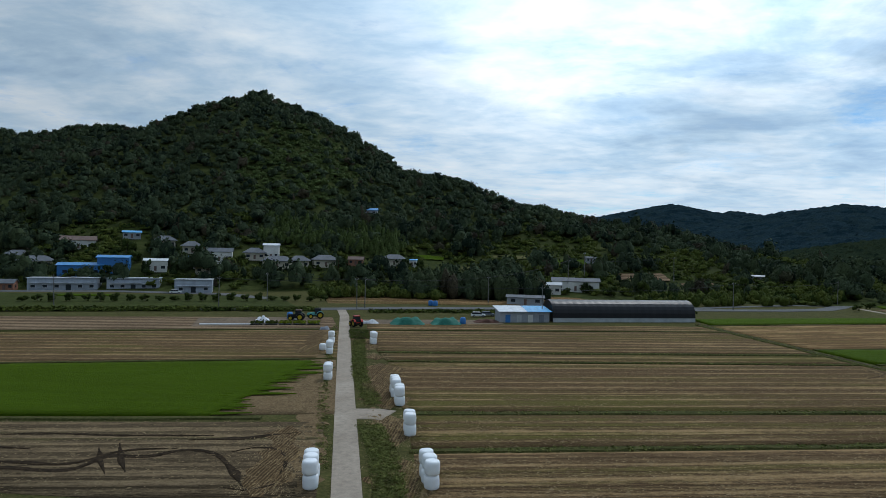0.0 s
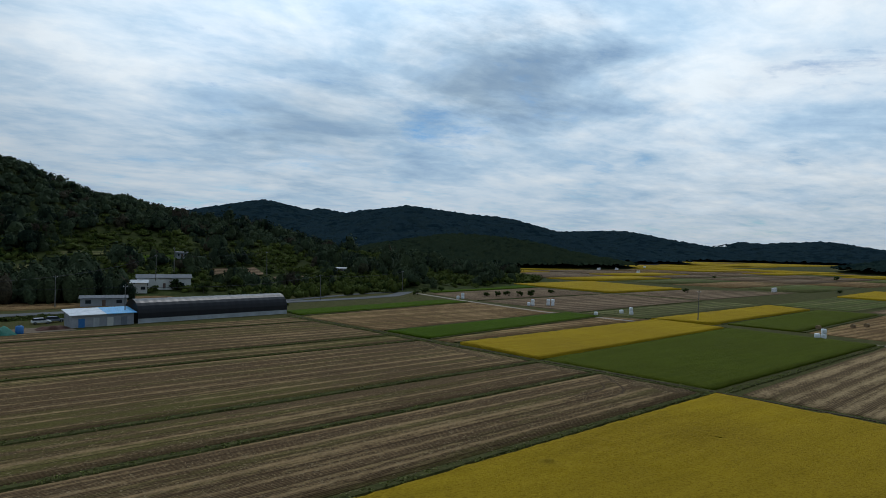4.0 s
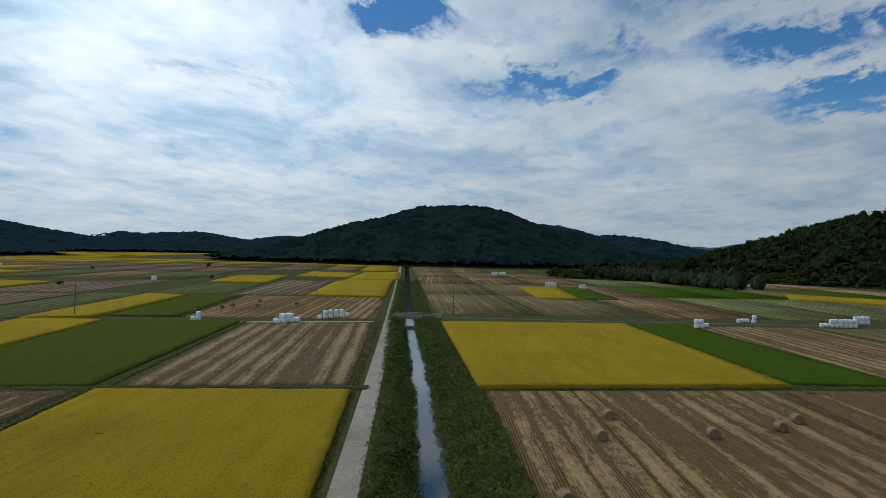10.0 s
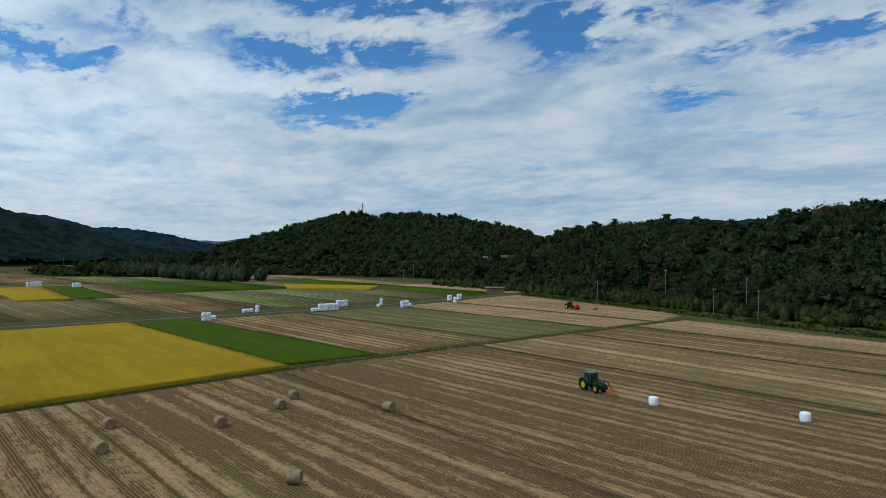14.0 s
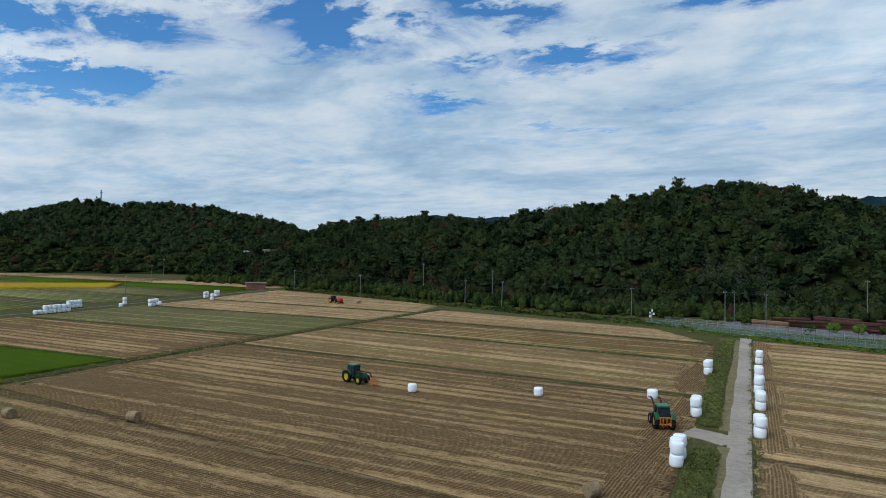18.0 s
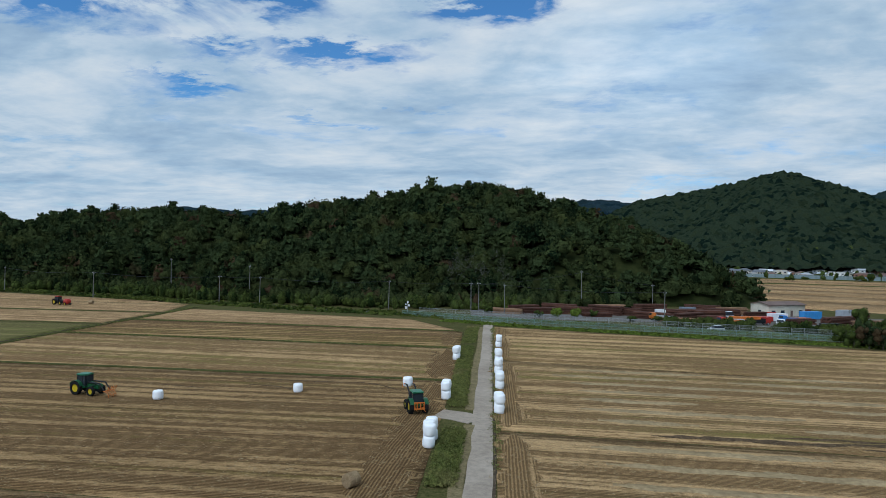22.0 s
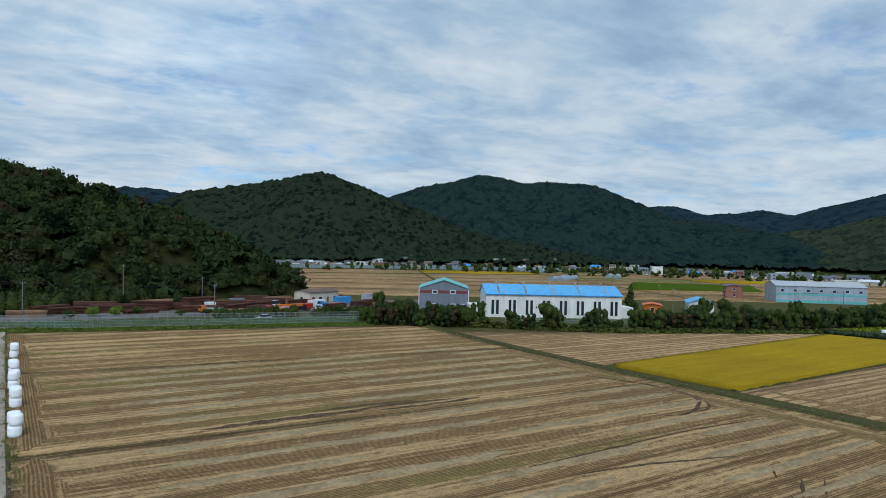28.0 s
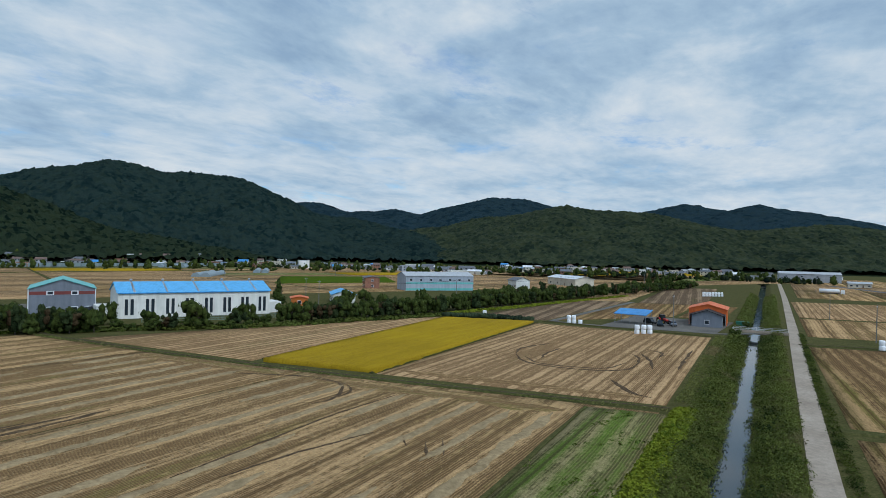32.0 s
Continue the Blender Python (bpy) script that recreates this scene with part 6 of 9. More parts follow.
def face_to(x, y):
    """The yaw that turns a front (-y) towards the open valley."""
    return math.degrees(math.atan2(y, x)) - 90


# north village
def prefab(x, y, yaw, w, d, h, label, wins):
    t = thing("prefab_building", label, "building", pose(x, y, 0, 0, 0, yaw))
    part("wall", box_mesh("wall", -w / 2, -d / 2, -0.3, w / 2, d / 2, h, M_PREFAB, 0.03), t)
    part("roof", Shape().add([(-w / 2 - 0.3, -d / 2 - 0.4, h), (w / 2 + 0.3, -d / 2 - 0.4, h), (w / 2 + 0.3, d / 2 + 0.3, h - 0.05), (-w / 2 - 0.3, d / 2 + 0.3, h - 0.05), (-w / 2 - 0.3, -d / 2 - 0.4, h + 0.2), (w / 2 + 0.3, -d / 2 - 0.4, h + 0.2), (w / 2 + 0.3, d / 2 + 0.3, h + 0.08), (-w / 2 - 0.3, d / 2 + 0.3, h + 0.08)], [(3, 2, 1, 0), (4, 5, 6, 7), (0, 1, 5, 4), (1, 2, 6, 5), (2, 3, 7, 6), (3, 0, 4, 7)]).mesh("roof", M_GREYR), t)
    part("canopy", box_mesh("canopy", -w / 2 + 1, -d / 2 - 1.2, 2.7, w / 2 - 1, -d / 2, 2.85, M_WHITER), t)
    for k in range(wins):
        if k == wins // 2:
            part("door", box_mesh("door", -w / 2 + w * (k + 0.5) / wins - 0.9, -d / 2 - 0.06, 0, -w / 2 + w * (k + 0.5) / wins + 0.9, -d / 2 + 0.05, 2.2, M_GLASS), t)
        else:
            window(t, -w / 2 + w * (k + 0.5) / wins, -d / 2, 1.0, 1.5, 1.1)
    return t


GREYPRE = "long grey-blue prefabricated building with a nearly flat roof"
prefab(-147.5, 246, 17, 24, 8, 4.6, GREYPRE, 6)
prefab(-124, 253.5, 17, 19, 8, 4.6, GREYPRE, 5)
prefab(-97.5, 247, 17, 13.5, 9, 5.0, "grey prefabricated workshop with a pale end wall", 3)
house(-165, 238, 15, 6, 5, 2.8, 1.2, M_BRICK, M_SLATE, "small brick house with a grey roof", z=0)
for args in (
        (-152, 265, 20, 17, 8, 4.2, 0.9, M_TARP, M_BLUER, "long open barn with a bright blue sheet roof"),
        (-141, 270, 20, 12, 8, 6.2, 0.8, M_TARP, M_BLUER, "tall barn with blue walls and roof"),
        (-125, 274, 20, 9, 6, 4.4, 0.8, M_WHITE, M_WHITER, "white house with a flat pale roof"),
        (-111, 282, 15, 9, 7, 3.2, 1.5, M_WHITE, M_BLUER, "low house with a blue roof"),
        (-103, 276, 15, 10, 6, 3.2, 1.2, M_CREAM, M_GREYR, "cream shed with a grey sheet roof"),
        (-104, 293, 15, 11, 7, 4.4, 1.5, M_WHITE, M_SLATE, "white two-storey house with a grey roof"),
        (-177, 305, 30, 15, 8, 4.0, 1.8, M_WHITE, M_BROWNR, "white house with a brown tiled roof"),
        (-155, 313, 25, 8, 5, 2.8, 0.8, M_GREYW, M_SKYR, "small hut with a light blue roof"),
        (-83, 304, 10, 7, 6, 6.2, 0.8, M_WHITE, M_WHITER, "white two-storey house with a flat roof"),
        (-43, 311, 0, 7, 5, 2.8, 1.2, M_BRICK, M_BROWNR, "small brick house with brown roof"),
        (-16, 321, 0, 5, 4, 3.2, 0.4, M_WHITE, M_SKYR, "small white pump house"),
        (-47, 389, 0, 11, 6, 3.0, 1.2, M_GREYW, M_BLUER, "lone house with a blue roof high on the wooded slope"),
        (58, 276, -10, 20, 8, 4.2, 1.2, M_WHITE, M_SLATE, "white village house with a low grey roof"),
        (46, 270, -10, 9, 7, 3.6, 0.9, M_WHITE, M_GREYR, "white annex with a grey roof"),
        (30, 228, -8, 13, 7, 2.6, 0.6, M_GREYW, M_SLATE, "low grey storehouse beside the black greenhouse"),
        (78, 334, 0, 5, 4, 2.6, 0.4, M_GREYW, M_SLATE, "small dark field hut on a terrace"),
        (150, 300, -20, 5, 4, 2.6, 0.5, M_GREYW, M_GREYR, "small grey hut by the valley road")):
    house(*args)
for x, y, w, d in ((-183, 283, 14, 8), (-197, 291, 10, 7), (-77, 293, 13, 8), (-68, 297, 9, 7), (-90, 300, 9, 7), (-57, 303, 11, 7), (-25, 319, 11, 7), (-120, 300, 8, 6), (-135, 305, 9, 6)):
    house(x, y, face_to(x, y) + rng.uniform(-8, 8), w, d, 3.0, 2.4, M_CREAM, M_SLATE, "old farmhouse with a dark tiled hip roof", "hip", over=1.0)


# black greenhouse and shed
def greenhouse(x0, y0, x1, y1, width, height):
    L = math.hypot(x1 - x0, y1 - y0)
    t = thing("greenhouse", "long arched greenhouse under a glossy black cover with a pale skirt", "greenhouse", pose(x0, y0, 0, 0, 0, math.degrees(math.atan2(y1 - y0, x1 - x0))))
    n, m = 14, int(L / 1.1)
    v, f = [], []
    for i in range(m + 1):
        bulge = 0.06 if i % 2 else 0.0
        for k in range(n + 1):
            a = math.pi * k / n
            v.append((L * i / m, -(width / 2 + bulge) * math.cos(a), 1.25 + (height - 1.25 + bulge) * math.sin(a) ** 0.85))
    for i in range(m):
        f += [(i * (n + 1) + k, (i + 1) * (n + 1) + k, (i + 1) * (n + 1) + k + 1, i * (n + 1) + k + 1) for k in range(n)]
    part("cover", mesh_of("cover", v, f, M_VINYL), t, "glossy black ribbed film")
    for yy in (-width / 2, width / 2 - 0.06):
        part("skirt", box_mesh("skirt", 0, yy, -0.1, L, yy + 0.06, 1.2, M_SKIRT), t, "pale film skirt")
        part("rail", box_mesh("rail", 0, yy - 0.05, 1.2, L, yy + 0.1, 1.3, M_BLACK), t)
    for xx in (0.0, L):
        out = [(-(width / 2) * math.cos(math.pi * k / n), 1.25 + (height - 1.25) * math.sin(math.pi * k / n) ** 0.85) for k in range(n + 1)] + [(width / 2, -0.1), (-width / 2, -0.1)]
        p = [(xx, y, z) for y, z in out]
        part("end_wall", mesh_of("end_wall", p, [tuple(range(len(p)))], M_VINYL), t)
    for i in range(0, m + 1, 6):
        part("hoop", Shape().add([(L * i / m + dx, -(width / 2 + 0.12) * math.cos(math.pi * k / n), 1.25 + (height - 1.13) * math.sin(math.pi * k / n) ** 0.85) for dx in (-0.04, 0.04) for k in range(n + 1)], [(k, k + 1, n + 2 + k, n + 1 + k) for k in range(n)]).mesh("hoop", M_BLACK), t)


greenhouse(30, 179.5, 72.5, 187, 9.5, 5.9)
sh = thing("shed", "block shed with a white and blue sheet roof", "shed", pose(22.3, 176, 0, 0, 0, 10))
part("wall", box_mesh("wall", -7, -3, -0.1, 7, 3, 3.0, M_GREYW, 0.02), sh)
part("roof", Shape().add([(-7.6, -3.6, 2.9), (0.5, -3.6, 2.9), (0.5, 3.4, 3.9), (-7.6, 3.4, 3.9), (-7.6, -3.6, 3.02), (0.5, -3.6, 3.02), (0.5, 3.4, 4.02), (-7.6, 3.4, 4.02)], [(3, 2, 1, 0), (4, 5, 6, 7), (0, 1, 5, 4), (1, 2, 6, 5), (2, 3, 7, 6), (3, 0, 4, 7)]).mesh("roof", M_WHITER), sh, "white sheet roof")
part("roof", Shape().add([(0.55, -3.6, 2.9), (7.6, -3.6, 2.9), (7.6, 3.4, 3.9), (0.55, 3.4, 3.9), (0.55, -3.6, 3.02), (7.6, -3.6, 3.02), (7.6, 3.4, 4.02), (0.55, 3.4, 4.02)], [(3, 2, 1, 0), (4, 5, 6, 7), (0, 1, 5, 4), (1, 2, 6, 5), (2, 3, 7, 6), (3, 0, 4, 7)]).mesh("roof", M_SKYR), sh, "light blue sheet roof")
for k in range(4):
    part("door", box_mesh("door", -5.6 + 3.2 * k, -3.06, 0, -4.2 + 3.2 * k, -2.9, 2.1, (M_TARP, M_GREYR, M_WHITE, M_GREYP)[k]), sh)


# factories
def hall(corner, far, depth, h, rise, wall, roof, label):
    """A long hall: its front runs from corner to far, its depth away from the valley."""
    (ax, ay), (bx, by) = corner, far
    w = math.hypot(bx - ax, by - ay)
    yaw = math.degrees(math.atan2(by - ay, bx - ax))
    nx, ny = -(by - ay) / w, (bx - ax) / w
    if nx * ax + ny * ay < 0:
        nx, ny = -nx, -ny
    cx, cy = (ax + bx) / 2 + nx * depth / 2, (ay + by) / 2 + ny * depth / 2
    u = Vector((math.cos(radians(yaw)), math.sin(radians(yaw)), 0))
    if (Vector((0, 0, 1)).cross(u)).dot(Vector((nx, ny, 0))) < 0:
        yaw += 180
    t = thing("factory", label, "factory", pose(cx, cy, 0, 0, 0, yaw))
    part("wall", walls(w, depth, h, rise, wall), t)
    part("roof", gable(w, depth, h, rise, 0.35, roof), t)
    return t, w


fb, wb = hall((-121.5, -162), (-160, -140), 16, 7.5, 2.7, M_WHITEP, M_SKYR, "long white factory hall with a bright blue roof and tall windows")
for k in range(8):
    xx = -wb / 2 + wb * (k + 0.55) / 8
    for dx in (-0.75, 0.75):
        window(fb, xx + dx, -8, 1.0, 0.85, 4.6, frame=False)
for k in range(5):
    xx = -wb / 2 + wb * (k + 0.5) / 5
    for s in (-1, 1):
        part("skylight", Shape().add([(xx + dx + 0.25 * s, y, z) for dx in (-0.55 * s, 0.0) for y, z in ((-8.2, 7.62), (-0.2, 10.29))], [(0, 1, 3, 2)]).mesh("skylight", M_GREYR), fb, "grey skylight strip")
    part("vent", Shape().lathe([(0.35, 0), (0.35, 0.5), (0.5, 0.6), (0.2, 0.95)], 10, pose(xx, 0, 10.25)).mesh("vent", M_STEEL), fb)
part("gutter", box_mesh("gutter", -wb / 2, -8.45, 7.2, wb / 2, -8.25, 7.42, M_BLUER), fb)
part("annex", box_mesh("annex", wb / 2, -5, -0.2, wb / 2 + 5, 4, 3.6, M_WHITE, 0.03), fb)
part("annex", box_mesh("annex", -wb / 2 - 5, -5, -0.2, -wb / 2, 4, 3.6, M_WHITE, 0.03), fb)
fa = thing("factory", "dark grey gabled workshop with a red band and a teal roof", "factory", pose(-128.8, -198, 0, 0, 0, 147 - 180))
part("wall", walls(24, 17.6, 7.5, 2.9, M_GREYP), fa).matrix_basis = pose(0, 0, 0, 0, 0, 90)
part("roof", gable(24, 17.6, 7.5, 2.9, 0.4, M_TEALR), fa).matrix_basis = pose(0, 0, 0, 0, 0, 90)
for s in (-1, 1):
    part("band", box_mesh("band", -8.8, s * 12.03 - 0.02, 5.75, 8.8, s * 12.03 + 0.02, 6.75, M_DULLRED), fa, "dull red band")
    part("corner_trim", box_mesh("corner_trim", s * 8.8 - 0.15, -12.1, 0, s * 8.8 + 0.15, -11.9, 7.5, M_SIGN), fa)
    part("corner_trim", box_mesh("corner_trim", s * 8.8 - 0.15, 11.9, 0, s * 8.8 + 0.15, 12.1, 7.5, M_SIGN), fa)
    for xx in (-3.2, 3.2):
        w0 = part("window", box_mesh("window", xx - 1.0, s * 12.08 - 0.04, 5.6, xx + 1.0, s * 12.08 + 0.04, 6.9, M_SIGN), fa)
        part("pane", box_mesh("pane", xx - 0.7, s * 12.13 - 0.03, 5.85, xx + 0.7, s * 12.13 + 0.03, 6.65, M_GLASS), w0)
        w0 = part("window", box_mesh("window", xx - 1.0, s * 12.08 - 0.04, 0.9, xx + 1.0, s * 12.08 + 0.04, 2.1, M_SIGN), fa)
        part("pane", box_mesh("pane", xx - 0.7, s * 12.13 - 0.03, 1.1, xx + 0.7, s * 12.13 + 0.03, 1.9, M_GLASS), w0)
fc, wc = hall((-297, -166), (-326, -139), 16, 8.0, 2.0, M_PREFAB, M_GREYR, "grey factory hall with a green stripe and small windows")
part("stripe", box_mesh("stripe", -wc / 2, -8.06, 3.6, wc / 2, -7.98, 4.6, M_TEALR), fc, "green stripe")
part("stripe", box_mesh("stripe", -wc / 2, -8.06, 0.2, wc / 2, -7.98, 1.4, M_TEALR), fc, "green stripe")
for k in range(7):
    window(fc, -wc / 2 + wc * (k + 0.5) / 7, -8, 5.4, 1.4, 1.0)
for x, y, yaw, w, d, h, rise, wm, rm, lab, k in (
        (-306, -194, 40, 13, 8, 6.0, 0.8, M_BRICK, M_SLATE, "brick two-storey office with a row of white-framed windows", "gable"),
        (-438, -113, 42, 42, 14, 5.0, 1.8, M_CREAM, M_WHITER, "long low warehouse with a white roof", "gable"),
        (-372, -128, 42, 13, 9, 5.0, 1.8, M_WHITE, M_SLATE, "white house with a dark roof behind the tree row", "gable"),
        (-215, -150, 40, 16, 9, 3.5, 1.6, M_WHITE, M_SKYR, "low shed with a light blue roof behind trees", "gable"),
        (-190, -152, 40, 8, 6, 3.0, 0.6, M_ORANGE, M_ORANGER, "orange storage hut among trees", "gable"),
        (-571, -452, 45, 18, 11, 8.5, 0.5, M_WHITE, M_WHITER, "white three-storey house with a flat roof", "flat"),
        (-700, 52, 92, 52, 16, 8.0, 2.0, M_GREYW, M_GREYR, "large grey warehouse at the far end of the plain", "gable"),
        (-540, 96, 90, 14, 9, 6.0, 0.6, M_WHITE, M_BROWNR, "white two-storey house with a flat brown roof", "flat"),
        (-560, 118, 90, 12, 8, 3.4, 1.6, M_GREYW, M_SLATE, "grey farmhouse with a tiled roof", "hip"),
        (-600, 80, 90, 16, 8, 3.4, 1.2, M_CREAM, M_GREYR, "cream shed with a grey roof", "gable"),
        (224, -228, 50, 9, 5.5, 3.0, 0.4, M_BRICK, M_BROWNR, "small pinkish brick hut by the road", "gable"),
        (291, -309, 45, 10, 6, 4.0, 1.2, M_CREAM, M_BROWNR, "pale house on a cleared slope", "gable"),
        (330, -330, 45, 8, 5, 3.0, 1.0, M_WHITE, M_GREYR, "white hut among trees on the slope", "gable"),
        (213, -303, 45, 9, 4, 2.4, 0.6, M_WHITE, M_WHITER, "white shed among the trees on the hill", "gable"),
        (-213, -757, 15, 26, 9, 4.5, 1.6, M_GREYW, M_BLUER, "long barn with a blue roof on a far slope", "gable")):
    house(x, y, yaw, w, d, h, rise, wm, rm, lab, k, wins=4, floors=2 if h > 5.5 else 1, frames=d < 12)


# the town across the plain
def town(az0, az1, d0, d1, n, bold=0.0):
    wm, rm = [M_WHITE, M_CREAM, M_GREYW, M_GREYW, M_BRICK, M_CREAM], [M_SLATE, M_SLATE, M_BROWNR, M_SLATE, M_WHITER, M_SLATE, M_GREYR, M_BLUER, M_BROWNR, M_SLATE, M_BROWNR]
    for k in range(n):
        az = az0 + (az1 - az0) * (k + rng.uniform(0.1, 0.9)) / n
        d = rng.uniform(d0, d1)
        x, y = at_az(az, d)
        while surface(x, y) > 6 and d > 630:
            d -= 12
            x, y = at_az(az, d)
        w, dd = rng.uniform(7, 13) * (1 + bold), rng.uniform(6, 9)
        h = rng.choice([2.8, 3.0, 3.2, 5.6])
        wall, roof = wm[int(rng.integers(len(wm)))], rm[int(rng.integers(len(rm)))]
        kind = ("gable", "hip", "flat")[int(rng.choice([0, 0, 1, 2]))]
        tone = "white" if wall is M_WHITE else "cream" if wall is M_CREAM else "brick" if wall is M_BRICK else "grey"
        rt = {M_SLATE: "grey tiled", M_GREYR: "grey sheet", M_BROWNR: "brown tiled", M_WHITER: "white sheet", M_BLUER: "blue sheet", M_SKYR: "light blue", M_RED: "red sheet"}[roof]
        house(x, y, face_to(x, y) + rng.uniform(-30, 30), w, dd, h, rng.uniform(1.2, 2.4), wall, roof, f"far {tone} town house with a {rt} roof", kind, wins=3, floors=2 if h > 5 else 1)


town(196.5, 202.5, 640, 800, 26)
town(203, 212, 660, 860, 30)
town(213, 222, 700, 980, 26)
town(222, 231, 700, 980, 26)
town(233, 239, 700, 900, 12)
town(239.5, 248, 620, 800, 16, 0.5)
town(249.5, 260, 720, 1000, 34)
town(260, 269, 760, 980, 20)
town(269, 277, 700, 900, 8)


def film_tunnels(x, y, yaw, n, length):
    t = thing("greenhouse_rows", "rows of low film greenhouses shining grey-blue", "greenhouse", pose(x, y, 0, 0, 0, yaw))
    for k in range(n):
        s = Shape()
        out = [(3 * math.cos(math.pi * j / 8) + 7 * k, 3.0 * math.sin(math.pi * j / 8)) for j in range(9)]
        part("tunnel", s.prism(out, -length / 2, length / 2).mesh("tunnel", M_CLEAR), t)


M_BARRIER = ribbed("barrier_panel", (0.16, 0.22, 0.235), (0.22, 0.28, 0.29), "X", 0.5, 0.6)
barrier = thing("noise_barrier", "long grey-blue panel barrier along the far railway bank", "barrier", pose(-200, -600, 0))
BANK_LINE = [(-150, -612), (-215, -597), (-285, -580), (-346, -565), (-448, -540), (-520, -520)]
PANEL = box_mesh("panel", 0, -0.08, 0.9, 7.9, 0.08, 4.2, M_BARRIER)
BPOST = box_mesh("post", -0.12, -0.12, -0.2, 0.12, 0.12, 4.4, M_STEEL)
for (ax, ay), (bx, by) in zip(BANK_LINE, BANK_LINE[1:]):
    ln = math.hypot(bx - ax, by - ay)
    n = max(1, int(ln / 8))
    yaw = math.degrees(math.atan2(by - ay, bx - ax))
    for k in range(n):
        m = pose(ax + (bx - ax) * k / n + 200, ay + (by - ay) * k / n + 600, 0, 0, 0, yaw)
        part("panel", PANEL, barrier, "", m)
        part("post", BPOST, barrier, "", m)
strip("bank", BANK_LINE, 9, M_BUND, "low grassy railway bank across the plain", "bank", 0.95, 1.0, wobble=0.2)
strip("bund", [(-140, -470), (-200, -492), (-370, -455), (-470, -420)], 5, M_BUND, "grassy strip between far paddies", "bund", 0.5, 0.5, wobble=0.3)
film_tunnels(-352, -372, 125, 2, 62)
film_tunnels(-440, -400, 130, 2, 50)
film_tunnels(-480, -560, 128, 4, 80)


# ---- farmstead by the canal ----
strip("yard", [(-192, -24), (-230, -20)], 32, M_YARD, "grey gravel farmyard", "yard", 0.075, 0.1)
ob = thing("barn", "open barn with a bright orange sheet roof and gable", "barn", pose(-222, -11.4, 0.03, 0, 0, 180))
part("roof", gable(14, 11, 5.0, 1.5, 0.4, M_ORANGER), ob)
part("gable_front", Shape().add([(-7.0, -5.5, 3.6), (-7.0, 5.5, 3.6), (-7.0, 5.5, 5.0), (-7.0, 0, 6.5), (-7.0, -5.5, 5.0), (-6.85, -5.5, 3.6), (-6.85, 5.5, 3.6), (-6.85, 5.5, 5.0), (-6.85, 0, 6.5), (-6.85, -5.5, 5.0)], [(0, 1, 2, 3, 4), (9, 8, 7, 6, 5), (0, 5, 6, 1), (1, 6, 7, 2), (2, 7, 8, 3), (3, 8, 9, 4), (4, 9, 5, 0)]).mesh("gable_front", M_ORANGER), ob, "orange sheet gable over the open front")
part("wall", Shape().box(-6.8, 5.3, 0, 7, 5.5, 5.0).mesh("wall", M_ORANGER), ob, "orange sheet cladding")
part("wall", Shape().box(-6.8, -5.5, 0, 7, -5.3, 5.0).mesh("wall", M_ORANGER), ob, "orange sheet cladding")
part("wall", Shape().box(6.8, -5.3, 0, 7, 5.3, 5.0).mesh("wall", M_GREYP), ob, "grey back wall")
for py0 in (-5.2, -1.8, 1.8, 5.2):
    part("post", box_mesh("post", -6.95, py0 - 0.1, -0.1, -6.75, py0 + 0.1, 3.7, M_STEEL), ob)
house(-211.5, -11.2, 0, 8, 8.6, 3.6, 1.5, M_GREYP, M_BLACK, "grey metal-clad farm shed with a dark gabled roof", z=0.05, wins=3, frames=True)
ob = thing("canopy", "blue sheet canopy on steel posts over farm machines", "canopy", pose(-205, -32.5, 0.05, 0, 0, 80))
part("roof", Shape().add([(-5.2, -3.2, 2.9), (5.2, -3.2, 2.9), (5.2, 3.2, 4.2), (-5.2, 3.2, 4.2), (-5.2, -3.2, 3.05), (5.2, -3.2, 3.05), (5.2, 3.2, 4.35), (-5.2, 3.2, 4.35)], [(3, 2, 1, 0), (4, 5, 6, 7), (0, 1, 5, 4), (1, 2, 6, 5), (2, 3, 7, 6), (3, 0, 4, 7)]).mesh("roof", M_BLUER), ob)
for px0 in (-4.8, 0, 4.8):
    for py0, hh in ((-2.8, 2.97), (2.8, 4.1)):
        part("post", Shape().tube((px0, py0, 0), (px0, py0, hh), 0.07, n=6).mesh("post", M_STEEL), ob)


def car(x, y, yaw, paint, label, high=1.45, z=0.0):
    t = thing("car", label, "car", pose(x, y, z, 0, 0, yaw))
    part("body", Shape().prism([(-2.1, 0.35), (2.1, 0.35), (2.15, 0.75), (1.2, 0.92), (-2.1, 0.95)], -0.85, 0.85).mesh("body", paint, False, 0.08), t)
    part("cabin", Shape().prism([(-1.95, 0.93), (1.15, 0.9), (0.5, high), (-1.6, high)], -0.75, 0.75).mesh("cabin", M_GLASS, False, 0.06), t)
    part("roof", box_mesh("roof", -1.6, -0.72, high - 0.03, 0.5, 0.72, high + 0.04, paint, 0.03), t)
    for xx in (-1.3, 1.3):
        for yy in (-0.8, 0.8):
            w = part("wheel", Shape().tube((xx, yy - 0.1, 0.32), (xx, yy + 0.1, 0.32), 0.32, n=14).mesh("wheel", M_TYRE), t)
            part("rim", Shape().tube((xx, yy - 0.11, 0.32), (xx, yy + 0.11, 0.32), 0.18, n=10).mesh("rim", M_STEEL), w)


